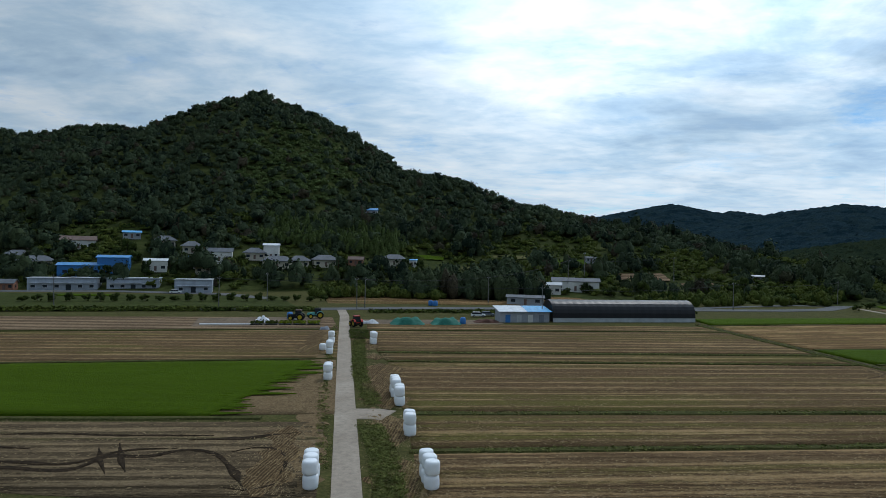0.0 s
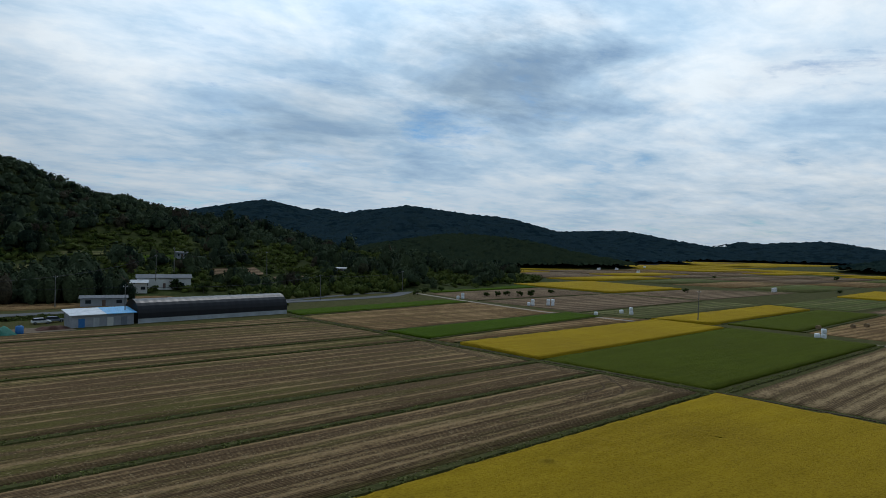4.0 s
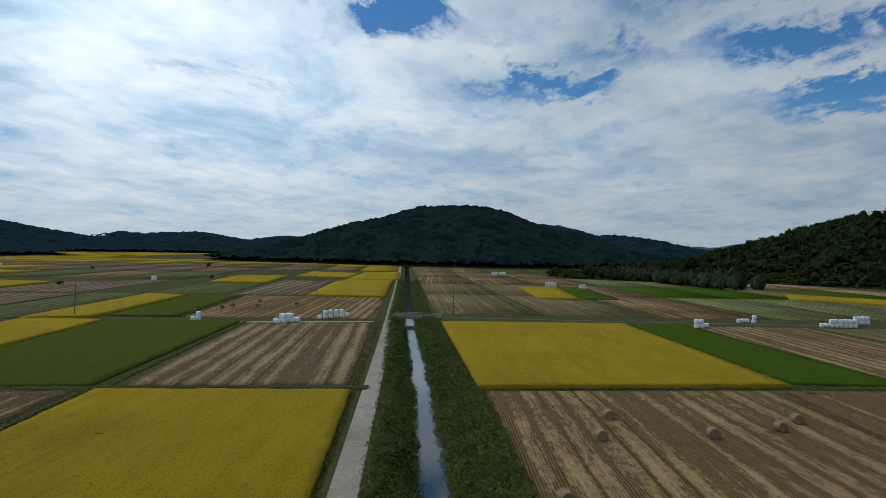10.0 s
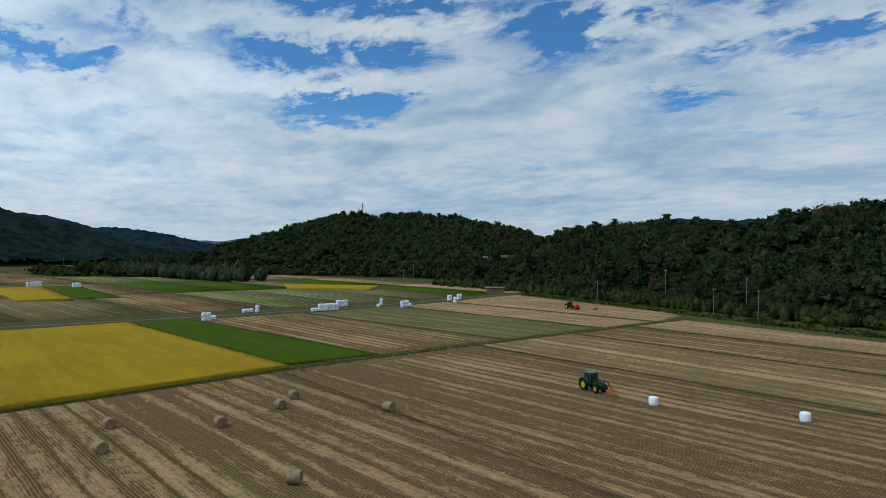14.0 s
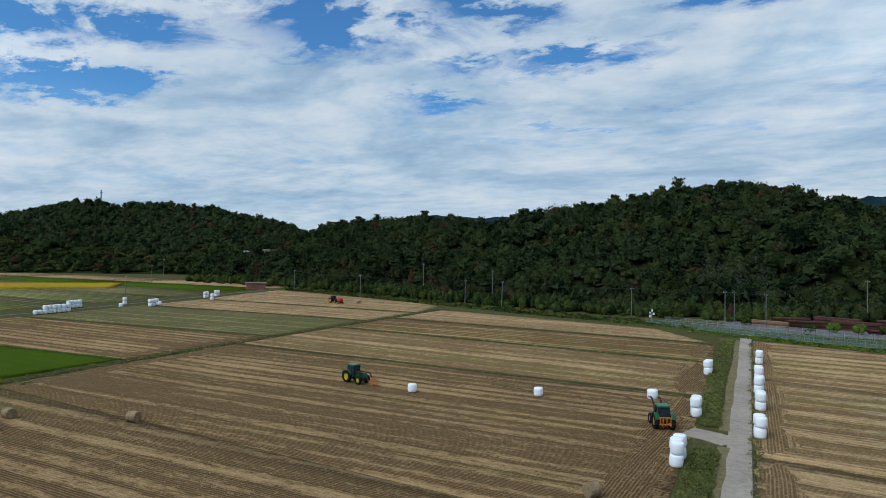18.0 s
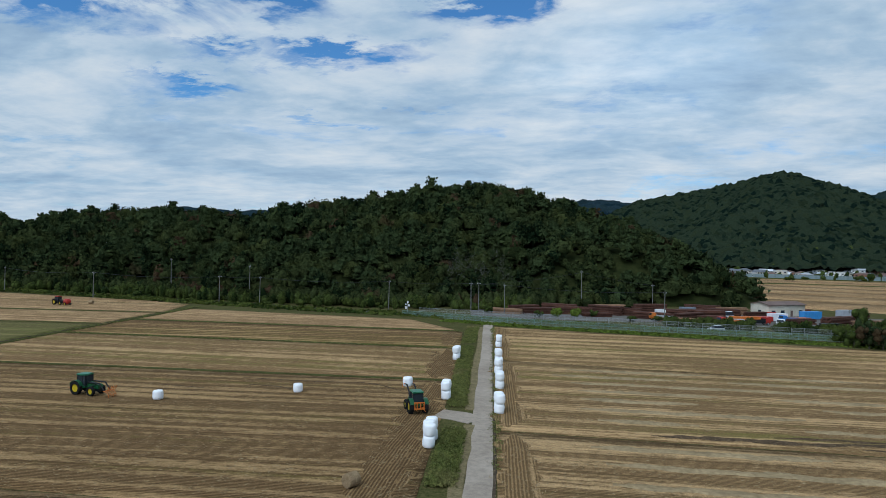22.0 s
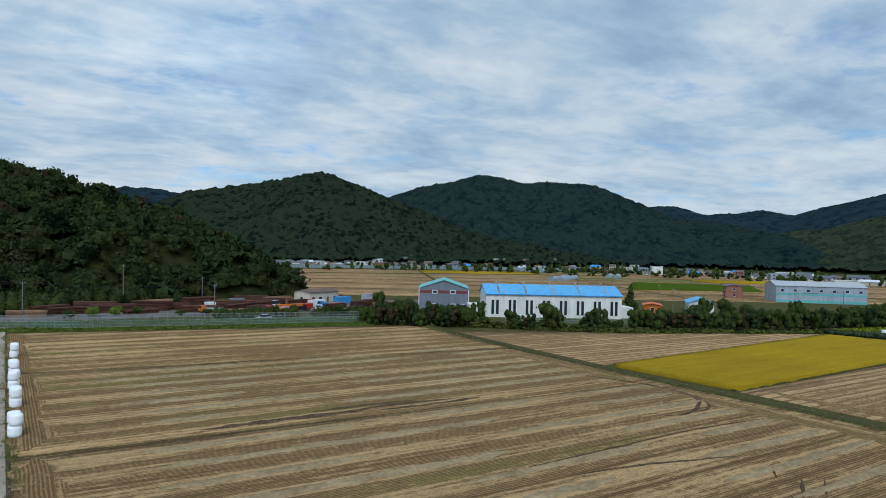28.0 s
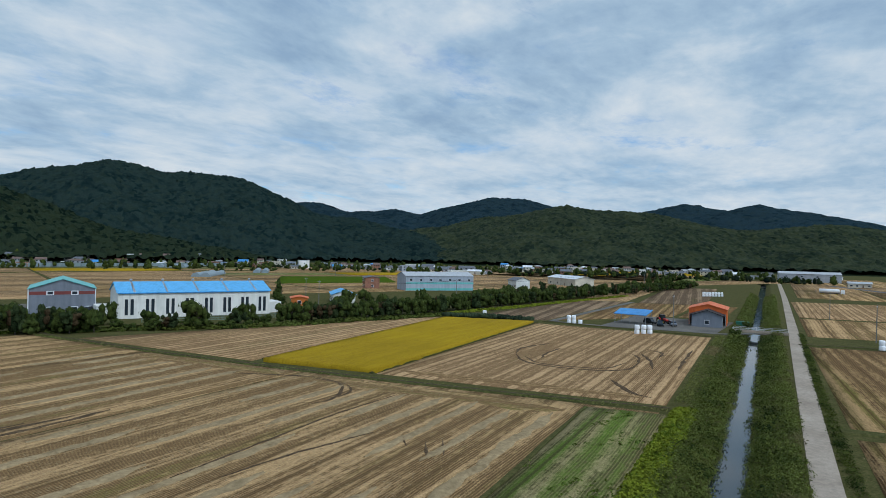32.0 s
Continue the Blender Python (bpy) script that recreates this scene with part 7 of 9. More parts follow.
car(-202, -24, 10, M_GLASS, "dark pickup parked in the farmyard", 1.7, 0.075)
car(-204.5, -20.5, 15, M_GREYP, "dark grey car parked in the farmyard", 1.45, 0.075)
car(-206, -27.5, 60, M_BLACK, "black farm vehicle beside the canopy", 1.8, 0.075)
car(10.5, 183.5, 5, M_SIGN, "white car parked beside the shed")
car(13.5, 186, 10, M_GREYP, "grey car parked beside the shed")
car(-70, -216, 20, M_SIGN, "white truck in the timber yard", 2.2, 0.06)
car(-127, -183, 30, M_SIGN, "white truck before the grey workshop", 2.1)
car(-132, -180, 30, M_TARP, "blue and white truck before the workshop", 2.1)
car(207, 318, 55, M_SIGN, "white van on the valley road", 1.9, 0.12)
car(-101, 238, 20, M_SIGN, "white car in front of the prefabricated buildings")
bt = tractor(-210, -24, 40, 0, M_RED, M_BLACK, "red tractor parked in the farmyard", grab=False)
ob = thing("skip", "bright green metal skip beside the barn", "skip", pose(-219, -1.5, 0, 0, 0, 80))
part("tub", Shape().prism([(-1.5, 0.1), (1.5, 0.1), (1.9, 1.4), (-1.9, 1.4)], -0.8, 0.8).mesh("tub", M_NET, False, 0.05), ob)
ob = thing("tanker_trailer", "white tank truck parked at the field edge", "truck", pose(-455, 45, 0.05, 0, 0, 85))
part("tank", Shape().lathe([(0.8, -5.5), (1.25, -5.2), (1.3, 0), (1.25, 5.2), (0.8, 5.5)], 16, pose(0, 0, 2.4, 0, 90)).mesh("tank", M_SIGN, True), ob)
part("cab", box_mesh("cab", 6, -1.2, 0.7, 8.2, 1.2, 3.2, M_SIGN, 0.12), ob)
part("chassis", box_mesh("chassis", -5.5, -0.6, 0.7, 8, 0.6, 1.1, M_BLACK), ob)
for xx in (-4.5, -3.2, 4, 7):
    for yy in (-1.1, 1.1):
        wheel(ob, xx, yy, 0.5, 0.3, 1)


# ---- timber and steel yard ----
strip("yard", [(14, -212), (-40, -216), (-75, -213), (-108, -206)], 40, M_YARD, "grey gravel storage yard", "yard", 0.06, 0.1)
strip("yard", [(-80, -222), (-150, -205)], 34, M_YARD, "asphalt yard before the workshops", "yard", 0.07, 0.1)
BEAM = {}


def beam_stack(x, y, yaw, length, across, layers, mat, label):
    t = thing("beam_stack", label, "stack", pose(x, y, 0.07, 0, 0, yaw + rng.uniform(-28, 28)))
    key = (length, mat.name)
    if key not in BEAM:
        BEAM[key] = box_mesh("beam", -length / 2, -0.22, 0, length / 2, 0.22, 0.4, mat, 0.02)
    for l in range(layers):
        for k in range(across - (l % 2)):
            part("beam", BEAM[key], t, "", pose(rng.uniform(-0.5, 0.5), (k - across / 2 + 0.25 * (l % 2)) * 0.5, l * 0.42, 0, 0, rng.uniform(-1.2, 1.2)))


for x, y, yaw, ln, ac, ly, mat in ((2, -209, 8, 10, 5, 4, M_TIMBER), (-9, -211, 5, 12, 5, 5, M_RUST), (-20, -213, 2, 12, 4, 6, M_RUST), (-31, -216, -4, 11, 6, 7, M_RUST), (-39, -214, 0, 6, 4, 6, M_RUST), (-56, -208, 12, 12, 6, 5, M_RUST), (-64, -214, 20, 10, 6, 6, M_RUST), (-50, -199, 14, 12, 5, 3, M_TIMBER), (-72, -206, 16, 9, 5, 4, M_ORANGE), (-98, -204, 20, 10, 7, 6, M_RUST), (-104, -200, 20, 8, 5, 5, M_TIMBER), (-117, -228, 20, 9, 4, 5, M_RUST), (-80, -219, 25, 8, 4, 5, M_RUST), (-60, -221, 5, 9, 5, 5, M_RUST), (-44, -206, 8, 11, 6, 5, M_RUST), (-52, -215, -6, 10, 6, 6, M_RUST), (-70, -222, 12, 11, 6, 6, M_RUST), (-76, -229, 6, 10, 5, 6, M_TIMBER), (-48, -228, 0, 12, 6, 7, M_RUST), (-34, -226, -3, 10, 6, 6, M_TIMBER), (-16, -223, 3, 12, 6, 6, M_RUST), (-4, -219, 5, 11, 5, 5, M_RUST), (-88, -204, 18, 9, 6, 4, M_RUST), (-90, -211, 14, 9, 5, 3, M_ORANGE), (-62, -205, 10, 8, 5, 4, M_RUST), (-106, -212, 20, 9, 6, 5, M_RUST), (-112, -206, 22, 8, 5, 4, M_TIMBER), (-27, -207, 4, 10, 5, 3, M_RUST), (-68, -236, 8, 12, 5, 6, M_RUST), (-100, -236, 15, 9, 5, 5, M_RUST), (-84, -224, 10, 9, 4, 4, M_RED)):
    beam_stack(x, y, yaw, ln, ac, ly, mat, "stack of timber baulks" if mat is M_TIMBER else "stack of orange steel beams" if mat is M_ORANGE else "stack of rusty steel beams")
for x, y, yaw, l, w, h, mat, lab in ((-98, -221, 20, 7, 2.4, 2.6, M_BLUER, "blue container in the yard"), (-111, -226, 20, 5, 2.4, 3.0, M_GREYW, "grey site cabin in the yard"), (-66, -199, 15, 7, 2.4, 1.4, M_GREYR, "covered grey load in the yard"), (-78, -209, 15, 7, 2.2, 1.5, M_RED, "red steel bundle in the yard"), (-84, -212, 20, 6, 2.4, 2.4, M_SIGN, "white site cabin in the yard"), (-52, -194, 14, 4, 2, 1.6, M_ORANGE, "orange box in the yard"), (-60, -226, 5, 5, 2.4, 2.4, M_GREYP, "dark grey container in the yard"), (-48, -213, 5, 3, 2.4, 2.4, M_SIGN, "white cabin in the yard"), (-93, -197, 18, 6, 2.2, 1.2, M_BLACK, "black-wrapped load in the yard")):
    ob = thing("container", lab, "container", pose(x, y, 0.08, 0, 0, yaw))
    part("body", box_mesh("body", -l / 2, -w / 2, 0.1, l / 2, w / 2, h, mat, 0.06), ob)
    for sx0 in (-l / 2 + 0.4, l / 2 - 0.4):
        part("skid", box_mesh("skid", sx0 - 0.15, -w / 2, 0, sx0 + 0.15, w / 2, 0.1, M_BLACK), ob)
def truck(x, y, yaw, paint, bed, label):
    t = thing("truck", label, "truck", pose(x, y, 0.08, 0, 0, yaw))
    part("cab", Shape().prism([(1.9, 0.55), (3.5, 0.55), (3.5, 1.5), (3.2, 2.35), (1.9, 2.35)], -1.05, 1.05).mesh("cab", paint, False, 0.07), t)
    part("windscreen", Shape().prism([(3.36, 1.55), (3.54, 1.55), (3.27, 2.2), (3.16, 2.2)], -0.9, 0.9).mesh("windscreen", M_GLASS), t)
    part("chassis", box_mesh("chassis", -3.4, -0.45, 0.5, 2.2, 0.45, 0.8, M_BLACK), t)
    part("bed", Shape().box(-3.5, -1.1, 0.8, 1.8, 1.1, 0.95).box(-3.5, -1.1, 0.95, 1.8, -1.02, 1.5).box(-3.5, 1.02, 0.95, 1.8, 1.1, 1.5).box(1.7, -1.02, 0.95, 1.8, 1.02, 1.9).mesh("bed", bed), t)
    for xx in (-2.3, 2.6):
        for yy in (-0.95, 0.95):
            w = part("wheel", Shape().tube((xx, yy - 0.14, 0.45), (xx, yy + 0.14, 0.45), 0.45, n=14).mesh("wheel", M_TYRE), t)
            part("rim", Shape().tube((xx, yy - 0.15, 0.45), (xx, yy + 0.15, 0.45), 0.24, n=10).mesh("rim", M_STEEL), w)


truck(-64, -196, 20, M_RED, M_ORANGE, "red flatbed truck in the timber yard")
truck(-73, -198, 195, M_RED, M_BLACK, "red truck with a black bed in the timber yard")
truck(-79, -196, 60, M_SIGN, M_TARP, "white truck with a blue bed in the timber yard")
truck(-46, -203, 10, M_ORANGE, M_GREYR, "orange truck beside the steel stacks")
truck(-86, -207, 15, M_TARP, M_TARP, "blue truck in the timber yard")
car(-55, -178.5, 12, M_GREYR, "silver car parked behind the steel fence", 1.5, 0.06)
house(-92, -232, 205, 16, 8, 4.0, 0.8, M_CREAM, M_BROWNR, "pale yard office with a dull red-brown roof", z=0.05, wins=4)


# ---- farm storage beside the crossroads ----
def heap(x, y, w, d, h, mat, label, seed, name="covered_mound"):
    r = np.random.default_rng(seed)
    n, m = 14, 10
    v = []
    for j in range(m + 1):
        for i in range(n + 1):
            u, q = i / n * 2 - 1, j / m * 2 - 1
            zz = h * max(0.0, 1 - abs(u) ** 3) * max(0.0, 1 - abs(q) ** 3) * (0.75 + 0.35 * math.sin(u * 5 + seed) * math.cos(q * 3 + seed)) + r.uniform(-0.06, 0.06) * h
            v.append((u * w / 2 + r.uniform(-0.1, 0.1), q * d / 2 + r.uniform(-0.1, 0.1), max(0, zz)))
    f = [(j * (n + 1) + i, j * (n + 1) + i + 1, (j + 1) * (n + 1) + i + 1, (j + 1) * (n + 1) + i) for j in range(m) for i in range(n)]
    return tagged(part(name, mesh_of(name, v, f, mat, True), None, "", pose(x, y, 0.04, 0, 0, 8)), label, "heap")


strip("yard", [(-33, 166), (-62, 158)], 17, M_DIRT, "bare gravel storage ground", "yard", 0.065, 0.1)
strip("yard", [(-24, 166), (16, 172)], 9, M_DIRT, "bare gravel storage ground", "yard", 0.065, 0.1)
heap(-9, 163.8, 9, 4, 2.1, M_NET, "lumpy heap under a green net", 2)
heap(1.0, 165.2, 8, 4, 2.0, M_NET, "second heap under a green net", 5)
heap(-46, 161, 4, 3, 1.6, M_SIGN, "pile of black and white feed sacks", 7)
heap(-19, 164, 5, 3, 0.9, M_GREYR, "low pile of grey scrap", 9)
heap(12, 171, 7, 3, 1.0, M_RUST, "pile of rusty machine parts", 11)
heap(-39, 168, 3, 2.4, 1.4, M_SIGN, "stack of white feed bags", 13)
heap(-28, 150.5, 2.5, 2, 0.8, M_GREYP, "dark tarp heap beside the road", 15)
for x, y in ((-41, 169.5), (5.5, 166.2), (-4, 214), (-2.4, 213)):
    ob = thing("water_tank", "round blue plastic water tank", "tank", pose(x, y, 0.05))
    part("body", Shape().lathe([(0.75, 0), (0.8, 0.1), (0.8, 1.5), (0.5, 1.75), (0.2, 1.8)], 14).mesh("body", M_TARP, True), ob)
    part("cap", Shape().lathe([(0.2, 1.78), (0.22, 1.9), (0.1, 1.95)], 10).mesh("cap", M_BLACK), ob)
tractor(-34.5, 171, 200, 0, M_TEALR, M_BLACK, "teal tractor parked in the storage ground", grab=False)
tractor(-38.5, 166, 180, 0, M_BLACK, M_BROWNR, "old brown tractor parked in the storage ground", grab=False)
tractor(-21.5, 156.5, 120, 0, M_RED, M_RED, "red farm machine parked beside the farm road", grab=False)
for k in range(5):
    ob = thing("seedling_tray", "tray of yellow-green potted seedlings", "plants", pose(-46 + 3.4 * k, 156.6 + 0.6 * k, 0.06, 0, 0, 10), "seedling trays")
    part("tray", box_mesh("tray", -1.5, -1.6, 0, 1.5, 1.6, 0.2, M_BLACK), ob)
    r0 = np.random.default_rng(50 + k)
    pts = np.stack([r0.uniform(-1.4, 1.4, 50), r0.uniform(-1.5, 1.5, 50), np.full(50, 0.15)], -1)
    part("leaves", quads_mesh("leaves", crown_cards(pts, r0.uniform(0.5, 0.9, 50), np.full(50, 0.3), 8, 0.6, r0), M_YGREEN if k > 1 else M_BUSH, 3), ob)
for x, y, l in ((-53, 154.6, 12.5),):
    ob = tagged(part("pipe_bundle", Shape().box(-l / 2, -0.25, 0, l / 2, 0.25, 0.25).mesh("pipe_bundle", M_SIGN), None, "", pose(x, y, 0.06, 0, 0, 10)), "long white pipe bundle lying on a paddy", "pipes")


# ---- plants ----
def scrub(name, label, mat, pts, heights, radii, cards, size, seed, core=False, category="bushes"):
    r = np.random.default_rng(seed)
    pts, heights, radii = np.asarray(pts, float), np.asarray(heights, float), np.asarray(radii, float)
    q = crown_cards(pts, heights, radii, cards, size, r, 1.0, 0.0 if core else 0.9)
    body = cores(pts, heights * 0.95, radii * 0.92, r) if core else None
    return tagged(part(name, leafy(name, mat, q, body)), label, category, "", "stuff")


def along(line, n, half, seed, lift=0.0):
    """Places scattered along a line, within half metres of it."""
    r = np.random.default_rng(seed)
    p = np.array(line, float)
    seg = np.linalg.norm(np.diff(p, axis=0), axis=1)
    c = np.r_[0, np.cumsum(seg)]
    s = r.uniform(0, c[-1], n)
    x, y = np.interp(s, c, p[:, 0]), np.interp(s, c, p[:, 1])
    k = np.clip(np.searchsorted(c, s) - 1, 0, len(seg) - 1)
    d = np.diff(p, axis=0)[k] / seg[k][:, None]
    o = r.uniform(-half, half, n)
    return np.stack([x - d[:, 1] * o, y + d[:, 0] * o, np.full(n, lift)], -1)


def canal_bank(side, x0, x1, n, seed, lo=2.0, hi=5.6):
    r = np.random.default_rng(seed)
    x = x0 + (x1 - x0) * r.random(n) ** 1.6
    v = r.uniform(lo, hi, n)
    return np.stack([x, canal_y(x) + side * v, canal_z(v) - 0.05], -1)


r9 = np.random.default_rng(90)
for k, (side, x0, x1, n, lo, hi, mat, lab) in enumerate([
        (1, 38, 420, 4600, 1.6, 6.2, M_BANK, "dense weeds on the canal bank"), (-1, 38, 420, 5000, 1.6, 6.6, M_BANK, "dense green weeds on the canal bank"),
        (1, -40, -420, 4900, 1.6, 6.7, M_BANK, "dense weeds with white flower heads on the canal bank"), (-1, -40, -420, 4800, 1.6, 6.0, M_BANK, "dense dark weeds on the canal bank")]):
    p = canal_bank(side, x0, x1, n, 200 + k, lo, hi)
    scrub("bank_weeds", lab, mat, p, r9.uniform(0.3, 1.2, n), r9.uniform(0.35, 0.95, n), 36, 0.14, 210 + k)
for k, (side, x0, x1) in enumerate([(1, 40, 190), (-1, 40, 190), (1, -190, -45), (-1, -190, -45)]):
    p = canal_bank(side, x0, x1, 130, 250 + k, 1.8, 5.0)
    scrub("tall_weeds", "dark clumps of tall weeds on the canal bank", (M_TREE, M_BUSH)[k % 2], p, r9.uniform(0.9, 2.0, 130), r9.uniform(0.6, 1.3, 130), 50, 0.15, 255 + k)
for side in (1, -1):
    p = canal_bank(side, -40, 38, 1500, 240 + side, 1.7, 5.6)
    scrub("bank_weeds", "dense weeds on the canal bank", M_BANK, p, r9.uniform(0.3, 1.1, 1500), r9.uniform(0.35, 0.9, 1500), 14, 0.26, 243 + side)
scrub("bank_grass", "bright grass strip between canal and paddies", M_BRIGHT, canal_bank(-1, 40, 200, 2600, 231, 5.8, 7.8), r9.uniform(0.15, 0.45, 2600), r9.uniform(0.3, 0.6, 2600), 9, 0.55, 232)
rb = np.random.default_rng(236)
bx = rb.uniform(40, 190, 5200)
far_side = np.where(bx < 95, canal_y(bx) + 9.7 - 0.0744 * (bx - 8), canal_y(bx) + 2.5 - 0.1 * (bx - 94))
bv = 6.2 + (far_side - 6.2) * rb.random(5200)
scrub("bank_grass", "tall green weeds between the canal bank and the paddies", M_BANK, np.stack([bx, canal_y(bx) - bv, np.zeros(5200)], -1), rb.uniform(0.15, 0.7, 5200), rb.uniform(0.3, 0.7, 5200), 18, 0.19, 237)
scrub("vines", "yellow-green vines spreading over the bank top", M_YGREEN, along([(-44, -8.8), (-57, -8.4), (-92, -7.4)], 1500, 1.3, 233), r9.uniform(0.4, 0.9, 1500), r9.uniform(0.35, 0.6, 1500), 18, 0.32, 234)
# verges of the farm roads
for k, (line, n, half, mat, h0, h1, lab) in enumerate([
        ([(-3.4, 48), (-5.5, 62), (-8, 72)], 1300, 1.3, M_BANK, 0.12, 0.5, "weeds filling the ditch beside the farm road"), ([(-8.5, 81), (-13, 100), (-17.6, 135)], 1600, 1.1, M_BANK, 0.12, 0.5, "weeds filling the ditch beside the farm road"),
        ([(-17.4, 136), (-20, 150)], 500, 2.2, M_BUSH, 0.2, 0.6, "weeds beside the farm road"), ([(-10.6, 58), (-15, 80), (-22, 125), (-27, 158)], 420, 0.6, M_BANK, 0.08, 0.3, "grass along the farm road"),
        ([(6.0, -55), (6.4, -72)], 1500, 1.2, M_BANK, 0.2, 1.0, "bushy green verge beside the farm road"), ([(7.0, -83), (8.8, -115), (9.4, -135)], 2400, 1.2, M_BANK, 0.15, 0.8, "bushy green verge beside the farm road"),
        ([(9.6, -140), (10.5, -170)], 1200, 1.4, M_BANK, 0.15, 0.6, "bushy green verge beside the farm road"), ([(1.2, -60), (3.0, -110), (5.2, -170)], 300, 0.5, M_BANK, 0.1, 0.4, "dry grass along the farm road"),
        ([(45, 12.0), (93, 16.1), (180, 24.2)], 1600, 0.5, M_BANK, 0.15, 0.5, "dry grass along the canal road"), ([(-50, 8.9), (-118, 10.6), (-205, 13.6)], 1500, 0.6, M_BUSH, 0.15, 0.45, "grass along the canal road"),
        ([(93.8, 14), (89, 52), (84, 86), (79, 122), (71.5, 176)], 2600, 1.3, M_BANK, 0.15, 0.5, "weeds along a field ditch"), ([(95.5, -5), (101.5, -49), (103, -104), (103.4, -197)], 2600, 1.2, M_BANK, 0.15, 0.55, "weeds along a field ditch"),
        ([(-92, -9.5), (-89.5, -34), (-88, -60), (-87.5, -100), (-90, -150)], 1300, 0.9, M_BANK, 0.12, 0.4, "weeds along a field ditch"), ([(97, -3.5), (185, 5)], 1200, 0.6, M_BUSH, 0.2, 0.6, "grass at the foot of the canal bank"),
        ([(-185, -6.5), (-96, -8.2)], 1200, 1.0, M_BANK, 0.2, 0.7, "weeds at the paddy edge")]):
    p = along(line, n, half, 300 + k, 0.05)
    scrub("verge_weeds", lab, M_GRASSY if mat is M_BANK else mat, p, r9.uniform(h0, h1, n) * 0.75, r9.uniform(0.2, 0.5, n), 20, 0.19, 330 + k)
BUNDS = [[(-3, 63.2), (86, 72.4)], [(-4.2, 77.2), (84, 85.2)], [(-9.5, 111.2), (79.3, 118)], [(-12, 120), (77.5, 127.8)], [(0, 44.4), (88, 53.4)], [(89.5, 52), (172, 60.2)], [(85, 86.8), (170, 97.8)], [(104, -73.2), (185, -64.7)], [(13.5, -132.3), (102, -133.8)], [(13.5, -159.9), (102, -160.9)], [(97, -53.3), (186, -47.8)]]
p = np.concatenate([along(b, 420, 0.5, 400 + k, 0.12) for k, b in enumerate(BUNDS)])
scrub("bund_grass", "rough grass along the paddy bunds", M_GRASSY, p, r9.uniform(0.05, 0.2, len(p)), r9.uniform(0.15, 0.4, len(p)), 10, 0.4, 420)


# single trees
def tree_proto(seed, height, spread, mat, conifer=False):
    r = np.random.default_rng(seed)
    s = Shape()
    top = Vector((0, 0, height * 0.55))
    s.tube((0, 0, -0.3), top, 0.025 * height, 0.012 * height, 7)
    for k in range(6):
        a = r.uniform(0, 6.28)
        b = Vector((math.cos(a) * spread * 0.6, math.sin(a) * spread * 0.6, height * r.uniform(0.5, 0.8)))
        s.tube((0, 0, height * r.uniform(0.25, 0.45)), b, 0.010 * height, 0.004 * height, 5)
    n = 15
    if conifer:
        zs = np.linspace(0.12, 0.85, n) * height
        pts = np.stack([r.normal(0, spread * 0.1, n), r.normal(0, spread * 0.1, n), zs], -1)
        rad = spread * (1.05 - np.linspace(0.1, 0.95, n))
        hh = np.full(n, height * 0.16)
    else:
        a, q = r.uniform(0, 6.28, n), spread * np.sqrt(r.random(n)) * 0.75
        pts = np.stack([q * np.cos(a), q * np.sin(a), height * r.uniform(0.08, 0.62, n)], -1)
        rad = spread * r.uniform(0.22, 0.48, n)
        hh = height * r.uniform(0.2, 0.42, n)
    q = crown_cards(pts, hh, rad, 40, 0.17, r)
    return s.mesh("trunk", M_BARK), leafy("crown", mat, q, cores(pts, hh, rad * 0.9, r))


TREES = {"round": [tree_proto(500 + k, 4.2 + 0.8 * k, 2.2 + 0.25 * k, M_TREE) for k in range(5)], "small": [tree_proto(520 + k, 2.2 + 0.5 * k, 1.7, M_TREE) for k in range(3)], "tall": [tree_proto(540 + k, 11.0, 2.6, M_TREE, True) for k in range(2)], "dark": [tree_proto(560 + k, 4.6 + 1.3 * k, 2.7, M_PINE) for k in range(3)]}
TLAB = {"round": "broadleaf tree with a full green crown", "small": "small round orchard tree", "tall": "tall narrow dark conifer", "dark": "dark spreading pine tree"}
FIRST = {}


def tree(kind, x, y, z=None, where=""):
    z = surface(x, y) if z is None else z
    k = int(rng.integers(len(TREES[kind])))
    m = pose(x, y, z, rng.uniform(-3, 3), rng.uniform(-3, 3), rng.uniform(0, 360))
    if (kind, k) not in FIRST:
        t = thing("tree", (TLAB[kind] + " " + where).strip(), "tree", m, kind + " trees")
        part("trunk", TREES[kind][k][0], t)
        part("crown", TREES[kind][k][1], t)
        FIRST[kind, k] = t
        return t
    return tagged(copy_thing(FIRST[kind, k], m), (TLAB[kind] + " " + where).strip())


row = np.array([(-78, -156), (-100, -140), (-125, -122), (-160, -106), (-187, -97), (-235, -88), (-280, -79), (-360, -58), (-470, -30)], float)
seg = np.r_[0, np.cumsum(np.linalg.norm(np.diff(row, axis=0), axis=1))]
pos = 0.0
while pos < seg[-1]:
    x, y = np.interp(pos, seg, row[:, 0]), np.interp(pos, seg, row[:, 1])
    low = 26 < pos < 74 and rng.random() < 0.75
    tree("small" if low else ("round", "round", "dark")[int(rng.integers(3))], x + rng.uniform(-2.5, 1.0), y - rng.uniform(0, 4), 0, "by the factory fence")
    if not low:
        tree("round", x + rng.uniform(-3, 0), y - rng.uniform(4, 8), 0, "by the factory fence")
    pos += rng.uniform(2.2, 3.4) if pos < 260 else rng.uniform(4, 6)
